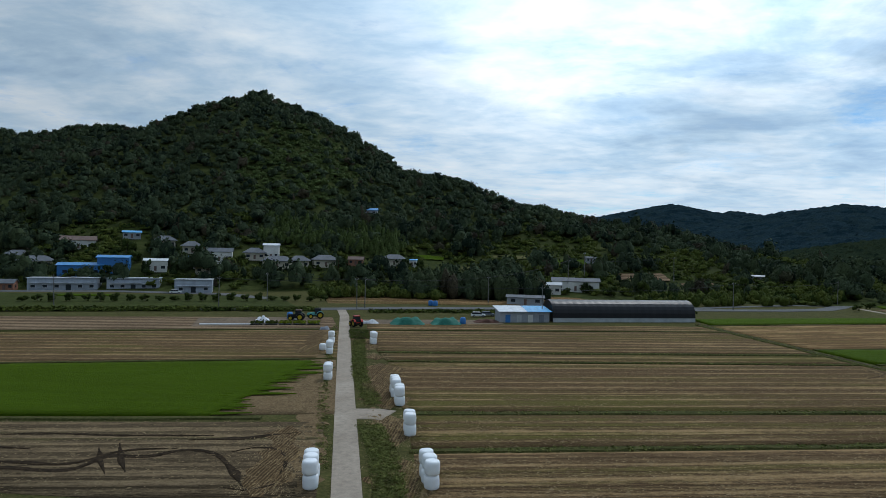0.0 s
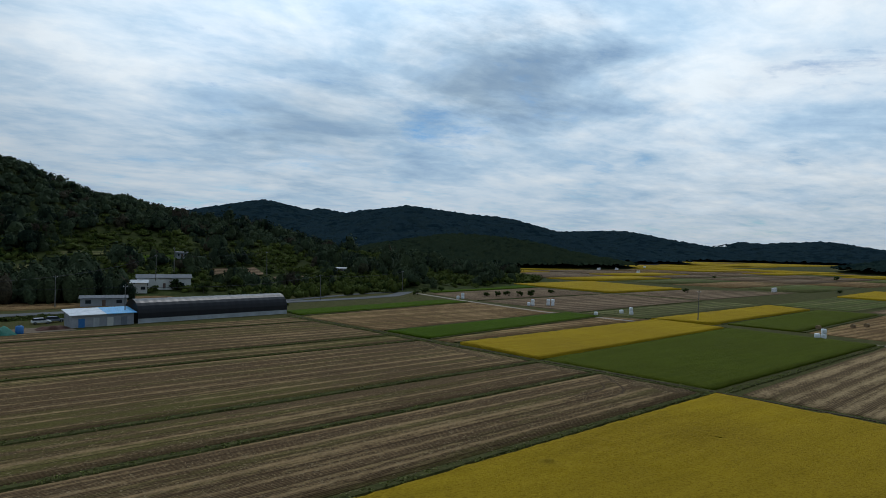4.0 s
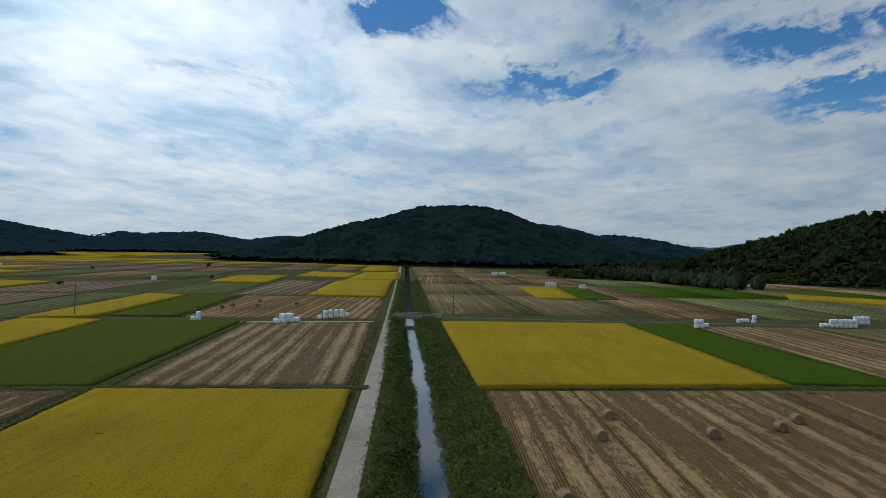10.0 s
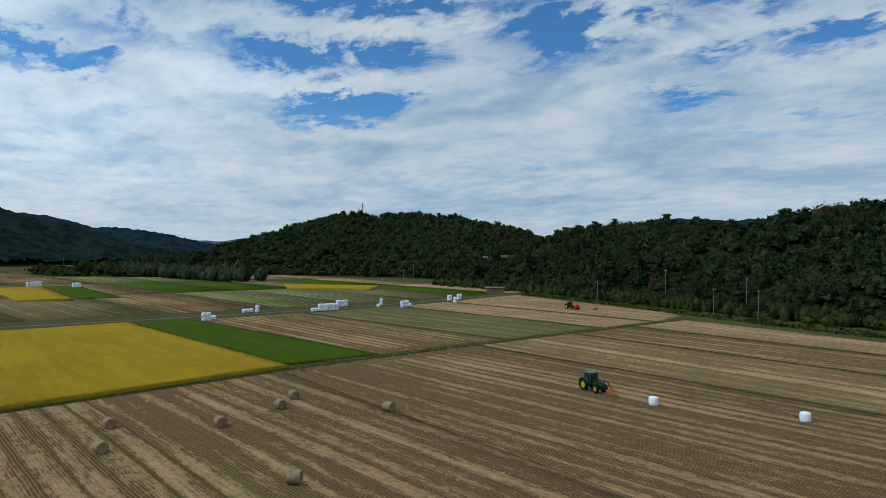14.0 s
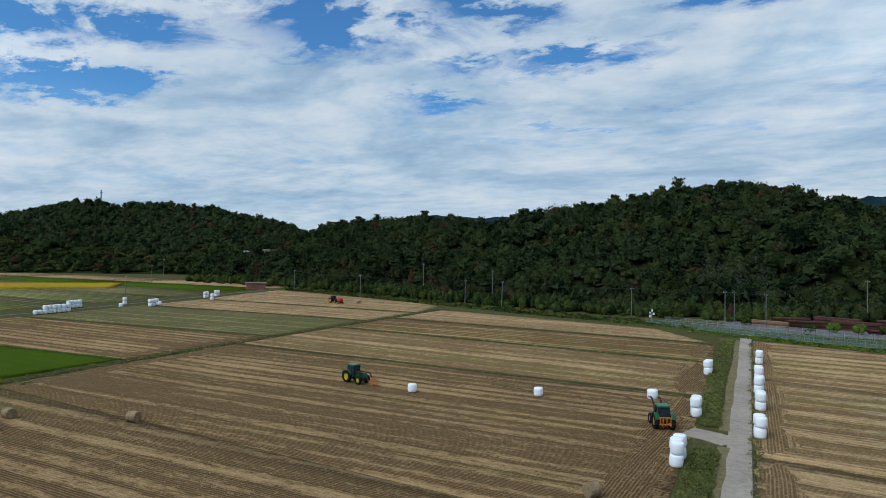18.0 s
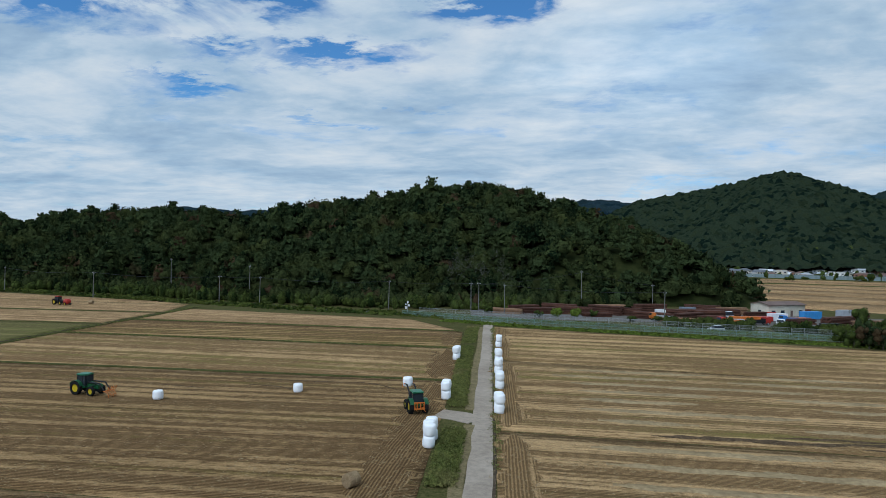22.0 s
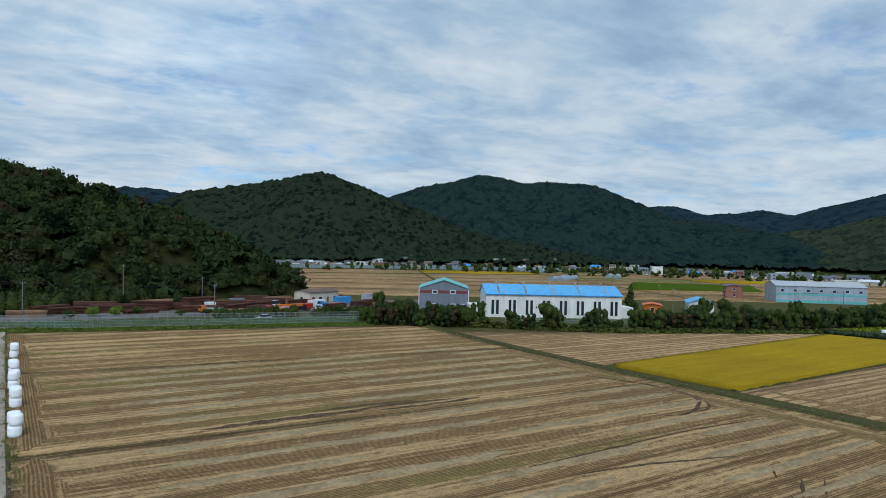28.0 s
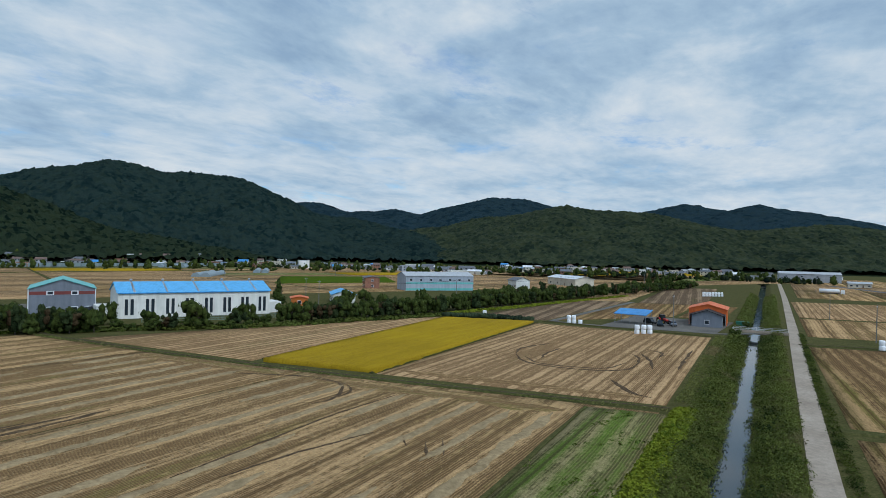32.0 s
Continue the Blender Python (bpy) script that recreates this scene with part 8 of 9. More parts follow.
for x, y, k in ((-176, -150, "tall"), (-168, -168, "dark"), (-150, -178, "dark"), (-196, -126, "round"), (-205, -140, "round"), (-182, -128, "round"), (-112, -152, "round"), (-228, -120, "round"), (-250, -112, "round"), (-300, -110, "round"), (-330, -100, "dark"), (-410, -62, "round"), (-470, -64, "tall"), (-478, -60, "tall"), (-486, -56, "tall"), (-494, -52, "tall"), (-210, -14, "small"), (-190, -3, "small"), (-214, 0, "small"), (-36, -196, "small"), (-44, -198, "small"), (-56, -190, "small"), (-62, -191, "small"), (-68, -190, "small"), (-78, -188, "small"), (-82, -187, "small"), (-88, -186, "small"), (-95, -184, "round"), (-26, -205, "small"), (-8, -199, "small"), (8, -206, "small")):
    tree(k, x, y, 0, "beside the yard" if x > -100 else "among the works")
for k in range(22):
    tree("small", -132 + 4.3 * k, 190 + 1.15 * k + rng.uniform(-1, 1) + 7, 0, "by the valley road")
for x, y in ((178, 214), (183, 212), (188, 212), (193, 209), (199, 208), (222, 218), (150, 228), (160, 238), (168, 247), (176, 246), (112, 244), (500, 300), (395, 160), (300, 196)):
    tree("small", x, y, 0, "beside the paddies")
far_trees = []
for k in range(620):
    az, d = rng.uniform(195, 276), rng.uniform(600, 900)
    far_trees.append((*at_az(az, d), 0.0))
far_trees = np.array([(x, y, surface(x, y) - 0.3) for x, y, z in far_trees])
rt = np.random.default_rng(77)
scrub("far_tree", "dark trees between far town houses", M_TREE, *clumps(far_trees, rt.uniform(3, 9, len(far_trees)), rt.uniform(2, 4.5, len(far_trees)), 3, rt), 12, 0.26, 78, True, "trees")
for x, y in ((610, 250), (-150, 287), (-143, 290), (-156, 284), (-138, 282), (-148, 294), (-130, 288), (-120, 290), (-165, 296), (-170, 284), (-96, 283), (-62, 283), (-45, 288), (-30, 300), (-8, 304), (0, 296), (70, 262), (84, 262), (98, 258), (110, 262), (122, 266), (132, 276), (140, 262), (118, 250)):
    tree("round", x, y, None, "among village houses")

rv = np.random.default_rng(99)
for x, y in ((-183, 283), (-197, 291), (-77, 293), (-68, 297), (-90, 300), (-57, 303), (-25, 319), (-120, 300), (-135, 305), (-111, 282), (-103, 276), (-43, 311), (58, 276), (-125, 274), (-177, 305), (-16, 321), (-152, 265)):
    for k in range(3):
        q = 1 - rv.uniform(5.0, 8.5) / math.hypot(x, y)
        dx = rv.uniform(-8, 8)
        tree(("small", "round", "dark")[int(rv.integers(3))] if abs(dx) > 3 else "small", x * q + dx, y * q + 0.3 * dx, None, "before a village house")
# slopes above the village
HOUSES = np.array([(o.matrix_basis.translation.x, o.matrix_basis.translation.y) for o in scene.objects if o.type == "EMPTY" and o.name.startswith(("house", "prefab", "greenhouse", "factory"))])


TERRACES = [(62, 330, 26, 12), (40, 344, 26, 8), (96, 305, 24, 14), (18, 318, 18, 8), (118, 288, 16, 10), (-8, 336, 16, 7)]


def free(x, y, gap=5.5):
    out = np.ones(len(x), bool)
    for tx, ty, tw, td in TERRACES:
        out &= ~((np.abs(x - tx) < tw / 2 + 1) & (np.abs(y - ty) < td / 2 + 2))
    for hx, hy in HOUSES:
        out &= np.hypot(x - hx, y - hy) > gap
        # open view of the front
        out &= ~((np.abs(x - hx * 0.98) < 3.5) & (np.abs(y - hy * 0.98) < 4.5))
    return out


def below(lo, hi, dens, seed):
    r = np.random.default_rng(seed)

    def keep(x, y, z):
        patchy = lumps(x, y, 60, seed) > -dens
        return keep_n(x, y, z) & (z > lo) & (z < hi) & free(x, y) & patchy & (az_of(x, y) > -42) & (r.random(len(x)) < 0.85)
    return keep


for k, (tx, ty, tw, td) in enumerate(TERRACES):
    X, Y = np.meshgrid(np.linspace(-tw / 2, tw / 2, 9), np.linspace(-td / 2, td / 2, 6))
    X, Y = X + rng.uniform(-0.6, 0.6, X.shape) + tx, Y + rng.uniform(-0.6, 0.6, Y.shape) + ty
    Z = H_NORTH.z(X, Y) + 0.25
    i, j = np.meshgrid(np.arange(8), np.arange(5))
    a = (j * 9 + i).ravel()
    structure("terrace", shell_mesh("terrace", np.stack([X.ravel(), Y.ravel(), Z.ravel()], -1), np.stack([a, a + 1, a + 10, a + 9], -1), (M_GREEN, M_OLIVE, M_BARE, M_OLIVE, M_BARE, M_GREEN)[k]), ("small bright green garden plot on the slope", "small brown garden plot on the slope")[k in (2, 4)], "garden")
wood("scrub", "green scrub and gardens on the lower slope", M_BUSH, H_NORTH, 5.0, 2.6, 9, 0.28, 61, below(0.9, 34, 0.30, 61), "bushes", 3, 0.62, 0.4)
wood("scrub", "light green scrub and bamboo on the open middle slope", M_BAMBOO, H_NORTH, 4.6, 2.8, 9, 0.28, 60, lambda x, y, z: meadow(x, y) & (z > 22), "bushes", 3, 0.66, 0.4)
wood("hedge_trees", "trees between the village gardens", M_NORTH, H_NORTH, 7.5, 7.5, 22, 0.2, 62, below(1.2, 34, 0.0, 62), "trees", 4, 0.6, 0.35)
wood("bamboo_grove", "feathery green bamboo grove above the village", M_BAMBOO, H_NORTH, 3.4, 7.5, 14, 0.3, 63, lambda x, y, z: (z > 12) & (z < 40) & (((x > -95) & (x < -22) & (y > 322) & (y < 352)) | ((x > -80) & (x < -45) & (y > 400) & (y < 470))), "grove", 3, 0.66, 0.25)
r8 = np.random.default_rng(88)
p = np.stack([r8.uniform(-14, 40, 150), r8.uniform(238, 262, 150), np.zeros(150)], -1)
scrub("thicket", "dark leafy thicket beside the valley road", M_NORTH, p, r8.uniform(6, 12, 150), r8.uniform(2.0, 3.4, 150), 40, 0.2, 64, True, "trees")
p = np.concatenate([along([(80, 240), (120, 252), (160, 262), (200, 330)], 260, 12, 65), along([(-50, 238), (-20, 246), (0, 240)], 120, 6, 66)])
p[:, 2] = [surface(a, b) for a, b, c in p]
scrub("thicket", "scrub along the foot of the slope", M_BUSH, p, r8.uniform(1.5, 5, len(p)), r8.uniform(1.2, 2.6, len(p)), 26, 0.22, 67, True)
p = along([(-122, 171.5), (-87, 180), (-48, 188), (-38, 191)], 700, 1.6, 68)
scrub("verge_weeds", "dark weeds along the valley road", M_BUSH, p, r8.uniform(0.5, 1.5, 700), r8.uniform(0.5, 1.0, 700), 10, 0.55, 69)
p = along([(-22, 190), (10, 196), (60, 205), (84, 209)], 600, 3.0, 70)
scrub("verge_weeds", "garden rows and weeds below the valley road", M_BUSH, p, r8.uniform(0.3, 1.0, 600), r8.uniform(0.5, 1.0, 600), 10, 0.55, 71)
# foot of the near hill and the road below it
p = along([(215, -240), (150, -224), (72, -202), (37, -196), (20, -192)], 1500, 5.0, 72)
scrub("verge_weeds", "green verge below the hill road", M_BUSH, p, r8.uniform(0.2, 0.9, 1500), r8.uniform(0.5, 1.1, 1500), 9, 0.55, 73)
p = along([(300, -255), (215, -252), (150, -238), (100, -222), (60, -217), (20, -222), (-10, -232)], 420, 7.0, 74)
scrub("thicket", "leafy scrub at the foot of the hill", M_TREE, p, r8.uniform(0.8, 5.0, 420), r8.uniform(0.7, 2.4, 420), 40, 0.22, 75, True)
p = along([(20, -182), (-10, -172), (-50, -164), (-90, -156)], 1400, 2.2, 76)
scrub("verge_weeds", "bright grass strip before the steel fence", M_BRIGHT, p, r8.uniform(0.15, 0.55, 1400), r8.uniform(0.4, 0.8, 1400), 8, 0.55, 77)
p = along([(24, -193), (-8, -186), (-40, -178), (-92, -168)], 1500, 2.0, 176)
scrub("verge_weeds", "tall weeds between the steel fences", M_BANK, p, r8.uniform(0.25, 1.1, 1500), r8.uniform(0.3, 0.8, 1500), 14, 0.28, 177)
p = along([(-92, -152), (-130, -118), (-170, -100), (-190, -92)], 900, 2.5, 78)
scrub("verge_weeds", "green verge below the tree row", M_BUSH, p, r8.uniform(0.3, 1.2, 900), r8.uniform(0.5, 1.0, 900), 10, 0.55, 79)
p = along([(-191, -61), (-192, -75), (-187, -90)], 160, 0.9, 80)
scrub("hedge", "low dark hedge at the end of the ripe paddy", M_NORTH, p, r8.uniform(1.0, 1.6, 160), r8.uniform(0.7, 1.1, 160), 24, 0.25, 81, True)
p = along([(-196, -93), (-235, -82), (-290, -70), (-340, -58)], 1100, 1.6, 82)
scrub("flower_strip", "strip of yellow-green plants along a track", M_YGREEN, p, r8.uniform(0.4, 0.9, 1100), r8.uniform(0.4, 0.8, 1100), 8, 0.55, 83)
p = along([(380, -170), (440, -150), (520, -140), (560, -150)], 260, 14, 84)
scrub("thicket", "dark grove at the foot of the hill", M_NORTH, p, r8.uniform(5, 10, 260), r8.uniform(2.2, 4, 260), 30, 0.22, 85, True, "trees")
p = along([(-300, -640), (-420, -560), (-560, -500), (-660, -300), (-700, -100), (-640, 60)], 300, 18, 86)
scrub("thicket", "far trees and hedges before the town", M_FARLEAF, p, r8.uniform(2, 6, 300), r8.uniform(1.6, 3.4, 300), 14, 0.25, 87, True, "trees")
p = along([(215, -256), (150, -243), (100, -228), (60, -222), (20, -229), (-10, -239), (-45, -248)], 520, 5.0, 174)
scrub("thicket", "dark undergrowth at the edge of the wood", M_OAK, p, r8.uniform(2.0, 6.0, 520), r8.uniform(1.2, 2.6, 520), 34, 0.22, 175, True)
p = np.stack([r8.uniform(-146, -112, 46), r8.uniform(282, 298, 46), np.full(46, 0.5)], -1)
scrub("grove", "tall dark grove between the village houses", M_NORTH, p, r8.uniform(8, 13, 46), r8.uniform(2.2, 3.6, 46), 60, 0.18, 178, True, "trees")
p = np.stack([r8.uniform(0, 26, 34), r8.uniform(-262, -244, 34), np.zeros(34)], -1)
p[:, 2] = [surface(a, b) for a, b, c in p]
scrub("grey_tree", "thin grey half-bare trees at the edge of the wood", M_GREYWOOD, p, r8.uniform(8, 12, 34), r8.uniform(1.0, 1.7, 34), 60, 0.2, 181, False, "trees")
p = along([(-44, -187.5), (-66, -183)], 70, 1.2, 182)
scrub("thicket", "dark bushes inside the yard fence", M_TREE, p, r8.uniform(1.6, 3.2, 70), r8.uniform(0.9, 1.6, 70), 40, 0.22, 183, True)
p = along([(-72, -181.5), (-92, -177)], 70, 1.2, 184)
scrub("thicket", "dark bushes inside the yard fence", M_TREE, p, r8.uniform(1.6, 3.4, 70), r8.uniform(0.9, 1.6, 70), 40, 0.22, 185, True)
for x, y in ((-14, -203), (-20, -204)):
    scrub("bush", "bright green bush by the road", M_BRIGHT, np.array([[x, y, 0.0], [x + 1, y + 0.6, 0.4], [x - 0.8, y - 0.4, 0.8]]), [2.8, 2.4, 2.2], [1.3, 1.1, 1.0], 60, 0.2, 186 + int(abs(x)), True)
mast = thing("radio_mast", "slender lattice mast on the hilltop", "mast", pose(584, -386, surface(584, -386)))
part("tower", Shape().tube((0, 0, 0), (0, 0, 16), 0.7, 0.5, 6).mesh("tower", M_STEEL), mast)
part("platform", Shape().tube((0, 0, 13), (0, 0, 13.6), 1.3, n=8).mesh("platform", M_STEEL), mast)


# ---- wheel ruts, churned headlands and loose straw ----
def smooth_line(pts, step=0.8):
    """Points along a soft curve through the given ones."""
    p = [np.array(q, float) for q in pts]
    p = [2 * p[0] - p[1]] + p + [2 * p[-1] - p[-2]]
    out = []
    for a, b, c, d in zip(p, p[1:], p[2:], p[3:]):
        n = max(2, int(np.linalg.norm(c - b) / step))
        for k in range(n):
            t = k / n
            out.append(0.5 * (2 * b + (c - a) * t + (2 * a - 5 * b + 4 * c - d) * t * t + (3 * b - a - 3 * c + d) * t ** 3))
    return out + [p[-2]]


def ragged(name, pts, width, mat, label, z, seed, rough=0.5, lump=0.05, smooth=True):
    """A thin layer with torn edges and an uneven top along a line."""
    r = np.random.default_rng(seed)
    line = smooth_line(pts)
    n, m = len(line), 6
    w = r.uniform(1 - rough, 1 + rough, (n, 2)) * width / 2
    for k in range(2):
        w[:, k] = 0.5 * w[:, k] + 0.25 * (np.roll(w[:, k], 1) + np.roll(w[:, k], -1))
    fade = np.clip(np.minimum(np.arange(n), np.arange(n)[::-1]) / 4.0, 0.15, 1)
    v = []
    for i, a in enumerate(line):
        d = line[min(i + 1, n - 1)] - line[max(i - 1, 0)]
        d = d / (np.linalg.norm(d) + 1e-9)
        nr = np.array([-d[1], d[0]])
        for k in range(m + 1):
            u = k / m * 2 - 1
            q = a + nr * u * (w[i, 0] if u < 0 else w[i, 1]) * fade[i]
            v.append((q[0], q[1], z - 0.05 if k in (0, m) else z + r.uniform(0, lump)))
    i, k = np.meshgrid(np.arange(n - 1), np.arange(m))
    a = (i * (m + 1) + k).ravel()
    f = np.stack([a, a + m + 1, a + m + 2, a + 1], -1)
    return structure(name, shell_mesh(name, np.array(v), f, mat), label, "soil")


RUTS = [
    ([(-45.9, 65.7), (-40.3, 66.4), (-33.2, 66.3), (-24.0, 66.9)], 0.5), ([(-50, 56.0), (-39.3, 56.3), (-33.2, 56.1), (-31.6, 59.8), (-27.9, 60.0), (-24.9, 62.2), (-21.8, 61.1), (-18.8, 57.0), (-16.5, 53.0)], 0.6),
    ([(-52, 57.6), (-40, 57.8), (-34, 57.6), (-31, 61.4), (-26, 62.6)], 0.5), ([(-33.7, 62.2), (-31.5, 58.5), (-29.4, 55.3)], 0.55), ([(-32.4, 63.7), (-30.3, 59.8), (-27.9, 55.9)], 0.55),
    ([(-18.1, 52.9), (-15.7, 52.6), (-13.9, 54.1)], 0.9), ([(-20.4, 61.8), (-18.6, 63.3), (-16.2, 62.8), (-14.5, 59.7), (-14.2, 55.2)], 0.4), ([(-60, 61), (-48, 62), (-40, 61.4)], 0.5), ([(-26, 65.2), (-20, 66.6), (-15.5, 68.6)], 0.8),
    ([(-126.6, -43.9), (-118.9, -39.7), (-115.9, -34.4), (-115.7, -27.7), (-117.8, -21.8), (-123.1, -19.4), (-134.0, -19.8), (-140.1, -22.4)], 0.6), ([(-123.6, -37.5), (-130.4, -38.4), (-140.3, -37.7)], 0.9), ([(-126.6, -43.9), (-135.3, -45.3), (-146.0, -41.8)], 0.7),
    ([(-124, -41), (-118, -36), (-117.6, -28), (-120, -23.5), (-128, -21.4)], 0.5), ([(-141.8, -20.6), (-133.3, -17.7), (-123.2, -15.7)], 0.8), ([(-148.1, -20.4), (-145.2, -16.8), (-137.0, -16.5)], 0.6), ([(-153.5, -11.1), (-138.8, -11.5), (-124.7, -11.5)], 0.7),
    ([(-108.8, -20.7), (-102.9, -17.4), (-99.2, -14.8), (-98.3, -12.8)], 1.0), ([(-80.0, -77.5), (-84.0, -65.3), (-83.1, -59.1), (-79.3, -54.9), (-73.0, -52.5), (-69.5, -53.2)], 0.6), ([(-84.0, -67.8), (-82.7, -57.3), (-78.9, -53.2), (-74.7, -52.4)], 0.5),
    ([(-62.5, -34.9), (-59.7, -32.9)], 0.5), ([(-62.2, -31.9), (-56.7, -28.8)], 0.5), ([(-63.5, -30.4), (-58.9, -28.0)], 0.5), ([(-43.2, -43.0), (-51.8, -41.6), (-62.3, -38.7)], 0.4),
    ([(-40.8, -46.8), (-51.7, -47.0), (-66.5, -47.2), (-80.2, -46.0)], 0.35), ([(-16, -74.3), (-24, -74.6), (-33, -74.1), (-41, -74.8), (-50, -73.9)], 1.3), ([(-30, -76.0), (-37, -76.3), (-45, -75.6)], 0.8), ([(-38, -73.0), (-46, -72.6), (-54, -72.9)], 0.9),
    ([(70.3, 59.0), (77.8, 60.9), (82.6, 67.0), (84.2, 71.6)], 0.5), ([(66.9, 61.7), (76, 63.4), (80.6, 68.0)], 0.4), ([(71.2, 105.3), (77.5, 109.8), (79.0, 116)], 0.5), ([(30, -88), (34, -90), (39, -90.5)], 0.5), ([(44, -87), (52, -88)], 0.35), ([(16, -91), (22, -95), (30, -94.6), (42, -95)], 0.35)]
for k, (line, w) in enumerate(RUTS):
    ragged("wheel_rut", line, w * (1.4 if k < 9 else 1.0), M_RUT if k < 9 else M_SCUFF, "dark muddy wheel rut pressed into a paddy", 0.085, 700 + k, 0.6 if k < 9 else 0.95, 0.06)
HEADS = [([(-2.0, 46), (-4.5, 62)], 5.0), ([(-4.8, 64.5), (-6, 76)], 5.5), ([(-6.5, 79), (-10.5, 109)], 6.0), ([(-11.5, 112.5), (-13, 119)], 5.0), ([(-14.5, 122), (-19, 149)], 5.0), ([(85.5, 55), (84.0, 70.5)], 6.0), ([(83.6, 74), (82.5, 83.5)], 5.0), ([(81.8, 87), (78.2, 116)], 7.0),
         ([(10.8, -49), (12.2, -98)], 5.0), ([(12.4, -101), (13.4, -130)], 5.5), ([(14, -135), (15, -157)], 4.0), ([(-2.0, -22), (-0.2, -72)], 4.0), ([(0.2, -75), (1.4, -118)], 4.5), ([(1.6, -122), (3.6, -170)], 4.0), ([(-84, -22), (-83.4, -66)], 5.5), ([(-83.4, -70), (-84.6, -106)], 5.0),
         ([(98.0, -52.5), (99.6, -96)], 4.0), ([(-14.8, 51), (-17, 71)], 5.0), ([(-24.8, 115), (-28.5, 148)], 5.0), ([(-97.5, -14), (-97, -55)], 3.5), ([(108, -76), (107.5, -106)], 4.0)]
for k, (line, w) in enumerate([([(-11.6, 52), (-16, 80), (-23, 122), (-28, 152)], 3.4), ([(-4.2, 45), (-5.6, 50)], 3.0), ([(-7.5, 74), (-8.6, 80)], 3.6)]):
    ragged("headland", line, w, M_CHURN, "trampled straw and soil beside the farm road", 0.045, 790 + k, 0.5, 0.04)
for k, (line, w) in enumerate(HEADS):
    side = 0 if line[0][1] > 0 else 2 if line[0][0] < 6 else 1
    ragged("headland", line, w, M_HEADS[side], "churned headland of trampled straw and soil", 0.07, 760 + k, 0.75, 0.08)


def litter(corners, turn, swath, n, mat, label, seed, tight=0.26, length=(0.1, 0.28), name="straw_litter", lift=0.075):
    """Loose wisps lying along the rows of a field."""
    r = np.random.default_rng(seed)
    c = [np.array(q, float) for q in corners]
    u, w = r.random((2, n, 1))
    p = (1 - w) * ((1 - u) * c[0] + u * c[1]) + w * ((1 - u) * c[3] + u * c[2])
    a = radians(turn)
    along_row, across = np.array([math.cos(a), math.sin(a)]), np.array([-math.sin(a), math.cos(a)])
    s = p @ across
    goal = (np.floor(s / swath) + 0.5) * swath + r.normal(0, tight * swath, n)
    keep = r.random(n) < 0.45 + 0.55 * (lumps(p[:, 0], p[:, 1], 9, seed) > 0)
    p = (p + (goal - s)[:, None] * across)[keep]
    n = len(p)
    h = r.normal(a, 0.5, n)
    d = np.stack([np.cos(h), np.sin(h)], -1) * r.uniform(*length, n)[:, None]
    side = np.stack([-np.sin(h), np.cos(h)], -1) * r.uniform(0.015, 0.04, n)[:, None]
    z = r.uniform(lift, lift + 0.05, (n, 3, 1))
    q = np.concatenate([np.stack([p - d, p + d, p + side * 2], 1), z], -1)
    tagged(part(name, quads_mesh(name, q, mat, 3)), label, "straw", "", "stuff")


WISP = "pale wisps of loose straw lying along the mown rows"
for k, (c, turn, sw, n, mat) in enumerate([
        (((-1, 45.5), (87, 54.5), (86, 71.5), (-2.5, 62.5)), 5.5, 3.6, 12000, M_WISP), (((-2.8, 64), (85.5, 73.3), (84, 84.3), (-4, 76.5)), 5.5, 3.6, 6000, M_WISP), (((-4.5, 78), (83.6, 86.0), (79.5, 117.2), (-9.4, 110.5)), 5.5, 3.6, 11000, M_WISP),
        (((-95, 55.2), (-9.6, 49), (-13.4, 73), (-96, 66.5)), 5.0, 2.2, 8000, M_WISP), (((8, -38), (94, -38), (99, -50), (9.5, -47.5)), 2.0, 2.8, 4500, M_WISP), (((7.6, -47.7), (99, -50.2), (101.5, -98), (9.2, -99)), 2.0, 2.8, 18000, M_WISP),
        (((9.4, -100), (101.5, -99), (102, -133), (11, -131.5)), -1.5, 5.5, 8000, M_WISP), (((-88, -22), (-0.5, -30), (1.6, -73), (-86, -68)), -1.5, 5.5, 20000, M_WISP), (((-87.2, -68.4), (1.6, -73.4), (3.2, -120), (-86.9, -108)), -1.5, 5.5, 14000, M_WISP),
        (((-181, -8.6), (-96.5, -10.2), (-95.2, -57), (-186, -58.2)), -1.5, 1.8, 9000, M_WISP), (((-28.6, 74.8), (-12.6, 76.5), (-18.6, 111.6), (-24.8, 111.0)), 40, 2.0, 3500, M_WISP), (((-88, 11.8), (-7, 9.8), (-9, 47.8), (-90, 54)), 2.0, 2.8, 6000, M_WISP),
        (((-112, 94.5), (-18.8, 113.2), (-24.2, 150.0), (-118, 130)), 5.5, 3.6, 4000, M_WISP)]):
    litter(c, turn, sw, n, mat, WISP, 800 + k)
for k, (line, w) in enumerate(HEADS[:18]):
    (x0, y0), (x1, y1) = line
    litter(((x0 - w / 2, y0), (x0 + w / 2, y0), (x1 + w / 2, y1), (x1 - w / 2, y1)), 80 if k % 2 else 60, 1.0, 900, M_WISP, "loose straw trampled at a field end", 830 + k, 0.5, (0.15, 0.45), lift=0.13)
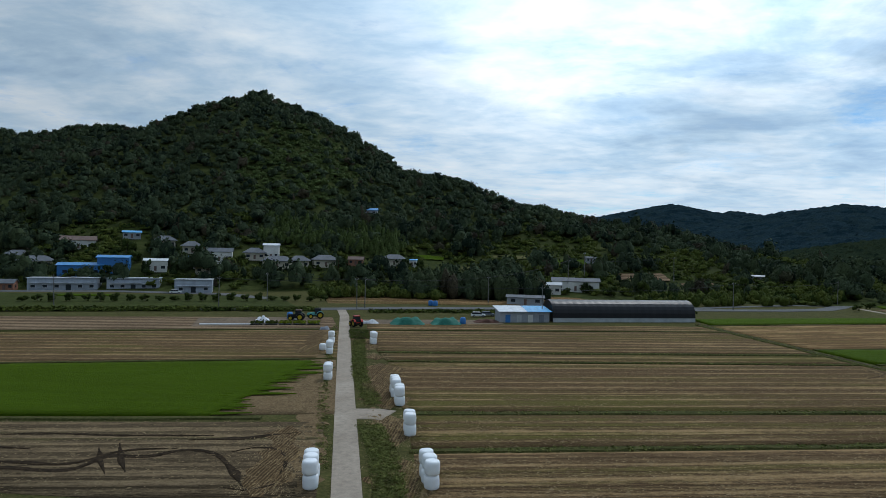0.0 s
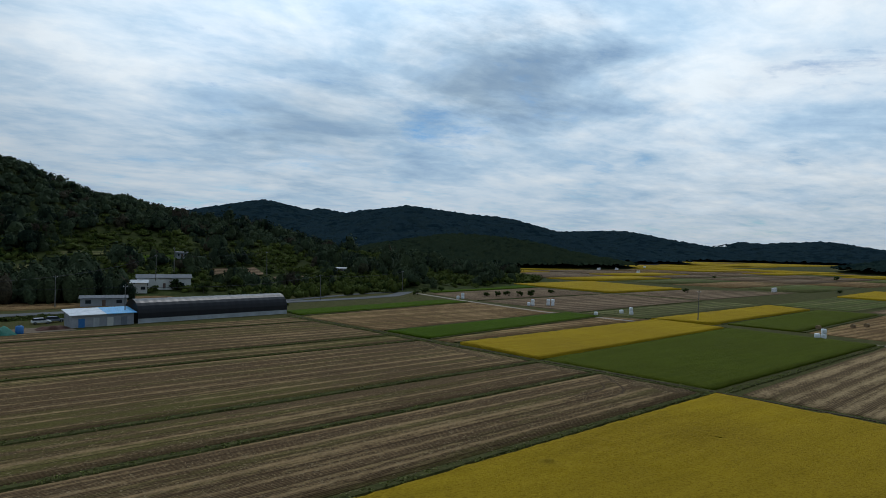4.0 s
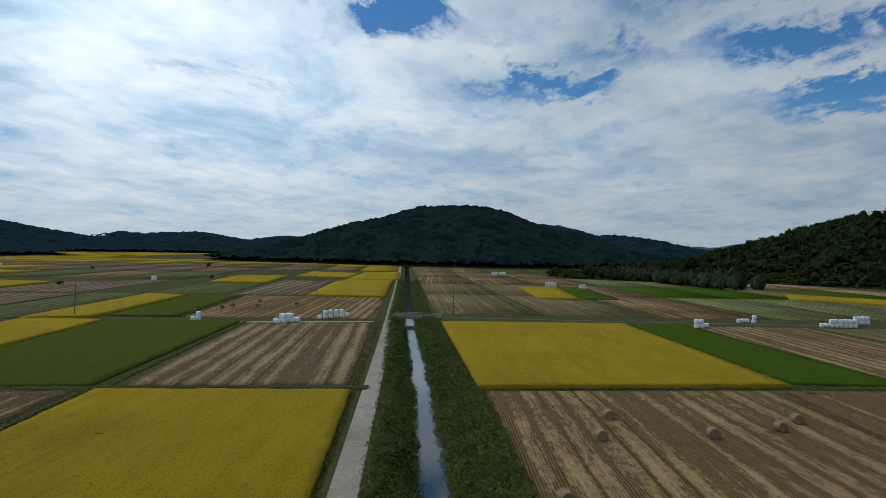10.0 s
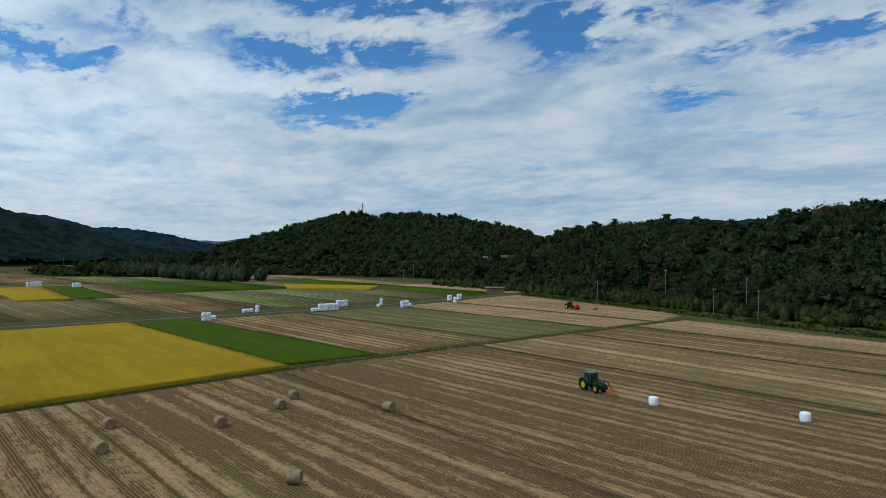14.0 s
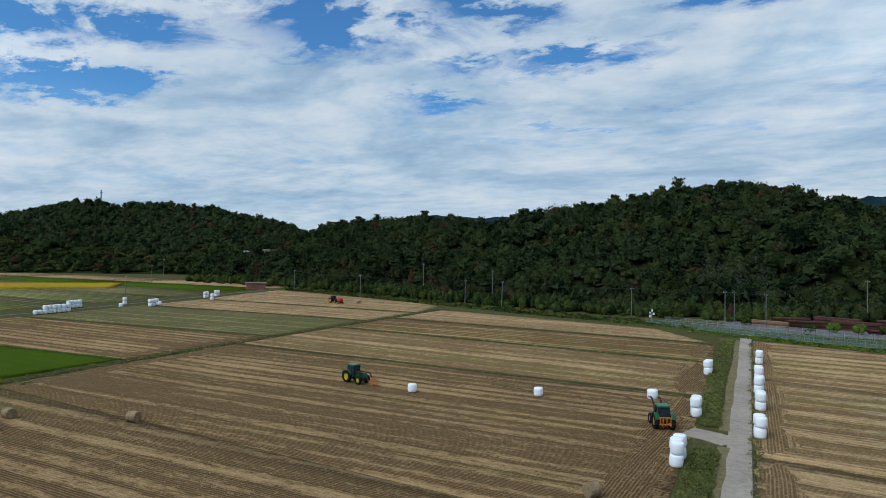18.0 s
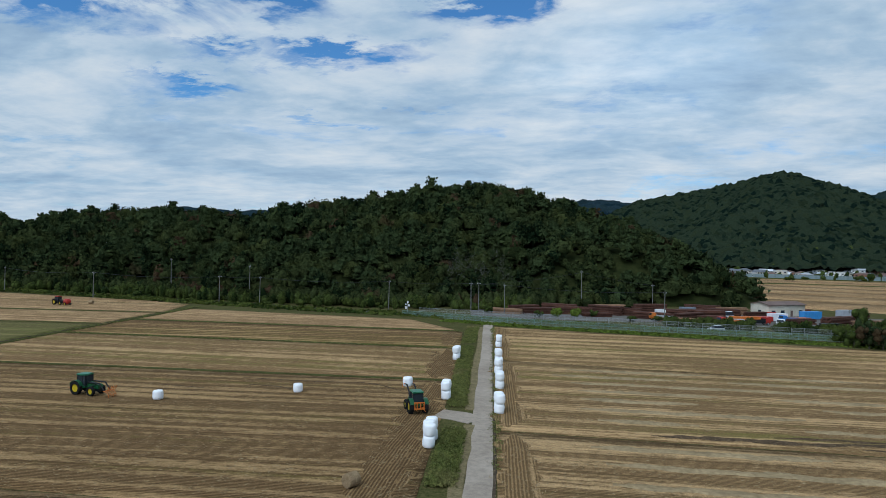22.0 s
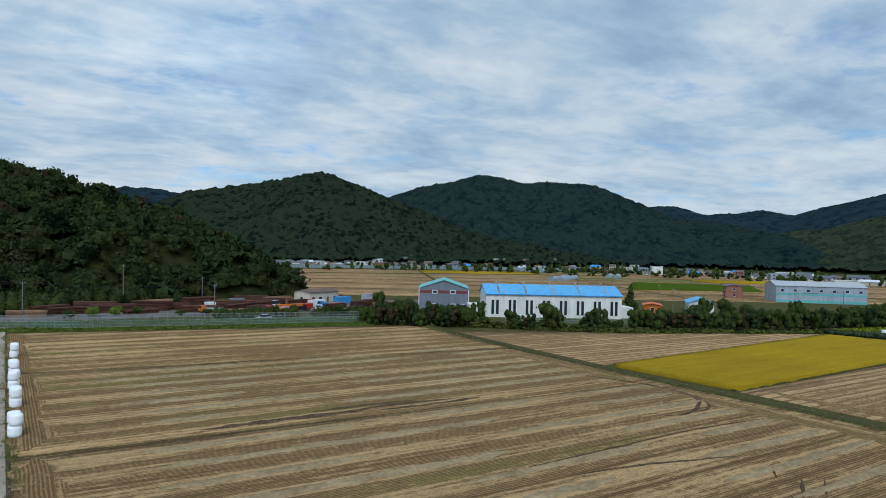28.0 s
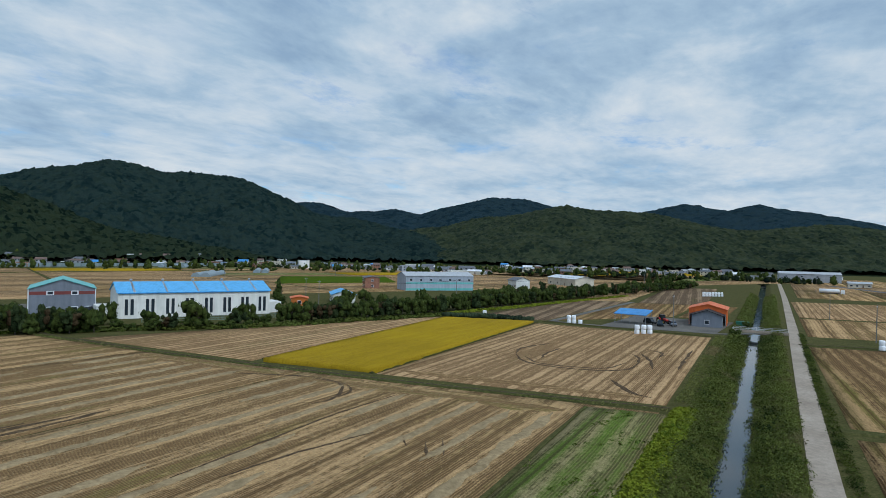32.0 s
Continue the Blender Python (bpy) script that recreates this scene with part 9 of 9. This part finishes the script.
# lumpy straw windrows left by the combine on the south-west paddies
a = radians(-1.5)
for k in range(17):
    level = -(4.5 + k) * 5.5 - 0.4
    if -76.5 < level < -71:
        continue
    r = np.random.default_rng(950 + k)
    xs = np.arange(-83 + r.uniform(0, 4), -5 - r.uniform(0, 4), 4.0)
    line = [(x, (level + x * math.sin(a)) / math.cos(a) + r.uniform(-0.18, 0.18)) for x in xs]
    cuts = sorted(r.choice(np.arange(4, len(line) - 4), 2, replace=False))
    for lo, hi in ((0, cuts[0]), (cuts[0] + 1, cuts[1]), (cuts[1] + 1, len(line))):
        if hi - lo > 2:
            ragged("windrow", line[lo:hi], 1.5, M_WISP, "lumpy windrow of pale cut straw on stubble", 0.085, 970 + 3 * k + lo, 0.6, 0.17)
# silt and grass bars that narrow the canal here and there
for k, (side, x0, x1) in enumerate([(1, 36, 190), (-1, 36, 190), (1, -190, -40), (-1, -190, -40)]):
    r = np.random.default_rng(900 + k)
    xs = np.arange(x0, x1, 3.0)
    off = 2.15 - 0.55 * np.clip(r.normal(0.1, 0.8, len(xs)), 0, 1.6)
    ragged("silt_bar", [(x, canal_y(x) + side * o) for x, o in zip(xs, off)], 1.1, M_BUND, "grassy silt bar along the water's edge", -1.60, 910 + k, 0.7, 0.12)
    keep = off < 2.0
    pts = np.stack([xs + r.uniform(-1, 1, len(xs)), canal_y(xs) + side * (off + 0.1), np.full(len(xs), -1.62)], -1)[keep]
    scrub("reeds", "tufts of reed growing into the canal water", M_BANK, pts, r.uniform(0.4, 1.1, len(pts)), r.uniform(0.4, 0.8, len(pts)), 30, 0.2, 915 + k, False, "plants")
# ragged edge of the green paddy: shoots reach out along the rows
r = np.random.default_rng(930)
for k in range(26):
    u = (k + r.uniform(0.1, 0.9)) / 26
    x0, y0 = -27.6 + 4.6 * u, 74.4 + 35.0 * u
    n = r.uniform(1.0, 6.5) * (1.2 - 0.7 * abs(u - 0.5))
    ragged("paddy_edge", [(x0 - 3, y0 - 0.3), (x0 + n * 0.4, y0 + 0.05 * n), (x0 + n, y0 + 0.1 * n)], r.uniform(0.9, 2.0), M_GREEN, "ragged edge of green rice shoots", 0.27, 960 + k, 0.7, 0.06)
# tufts of regrowth on the mown fields
for k, (c, n) in enumerate([(((-88.5, -9.2), (-20, -8.4), (-20, -19.5), (-87.5, -20.2)), 1300)]):
    r = np.random.default_rng(870 + k)
    c = [np.array(q, float) for q in c]
    u, w = r.random((2, n, 1))
    p = (1 - w) * ((1 - u) * c[0] + u * c[1]) + w * ((1 - u) * c[3] + u * c[2])
    p = p[lumps(p[:, 0], p[:, 1], 14, 880 + k) > 0.12]
    n = len(p)
    scrub("stubble_tuft", "green tufts of regrown rice among stubble", M_BRIGHT, np.concatenate([p, np.full((n, 1), 0.08)], -1), r.uniform(0.06, 0.2, n), r.uniform(0.12, 0.35, n), 6, 0.5, 890 + k, False, "grass")
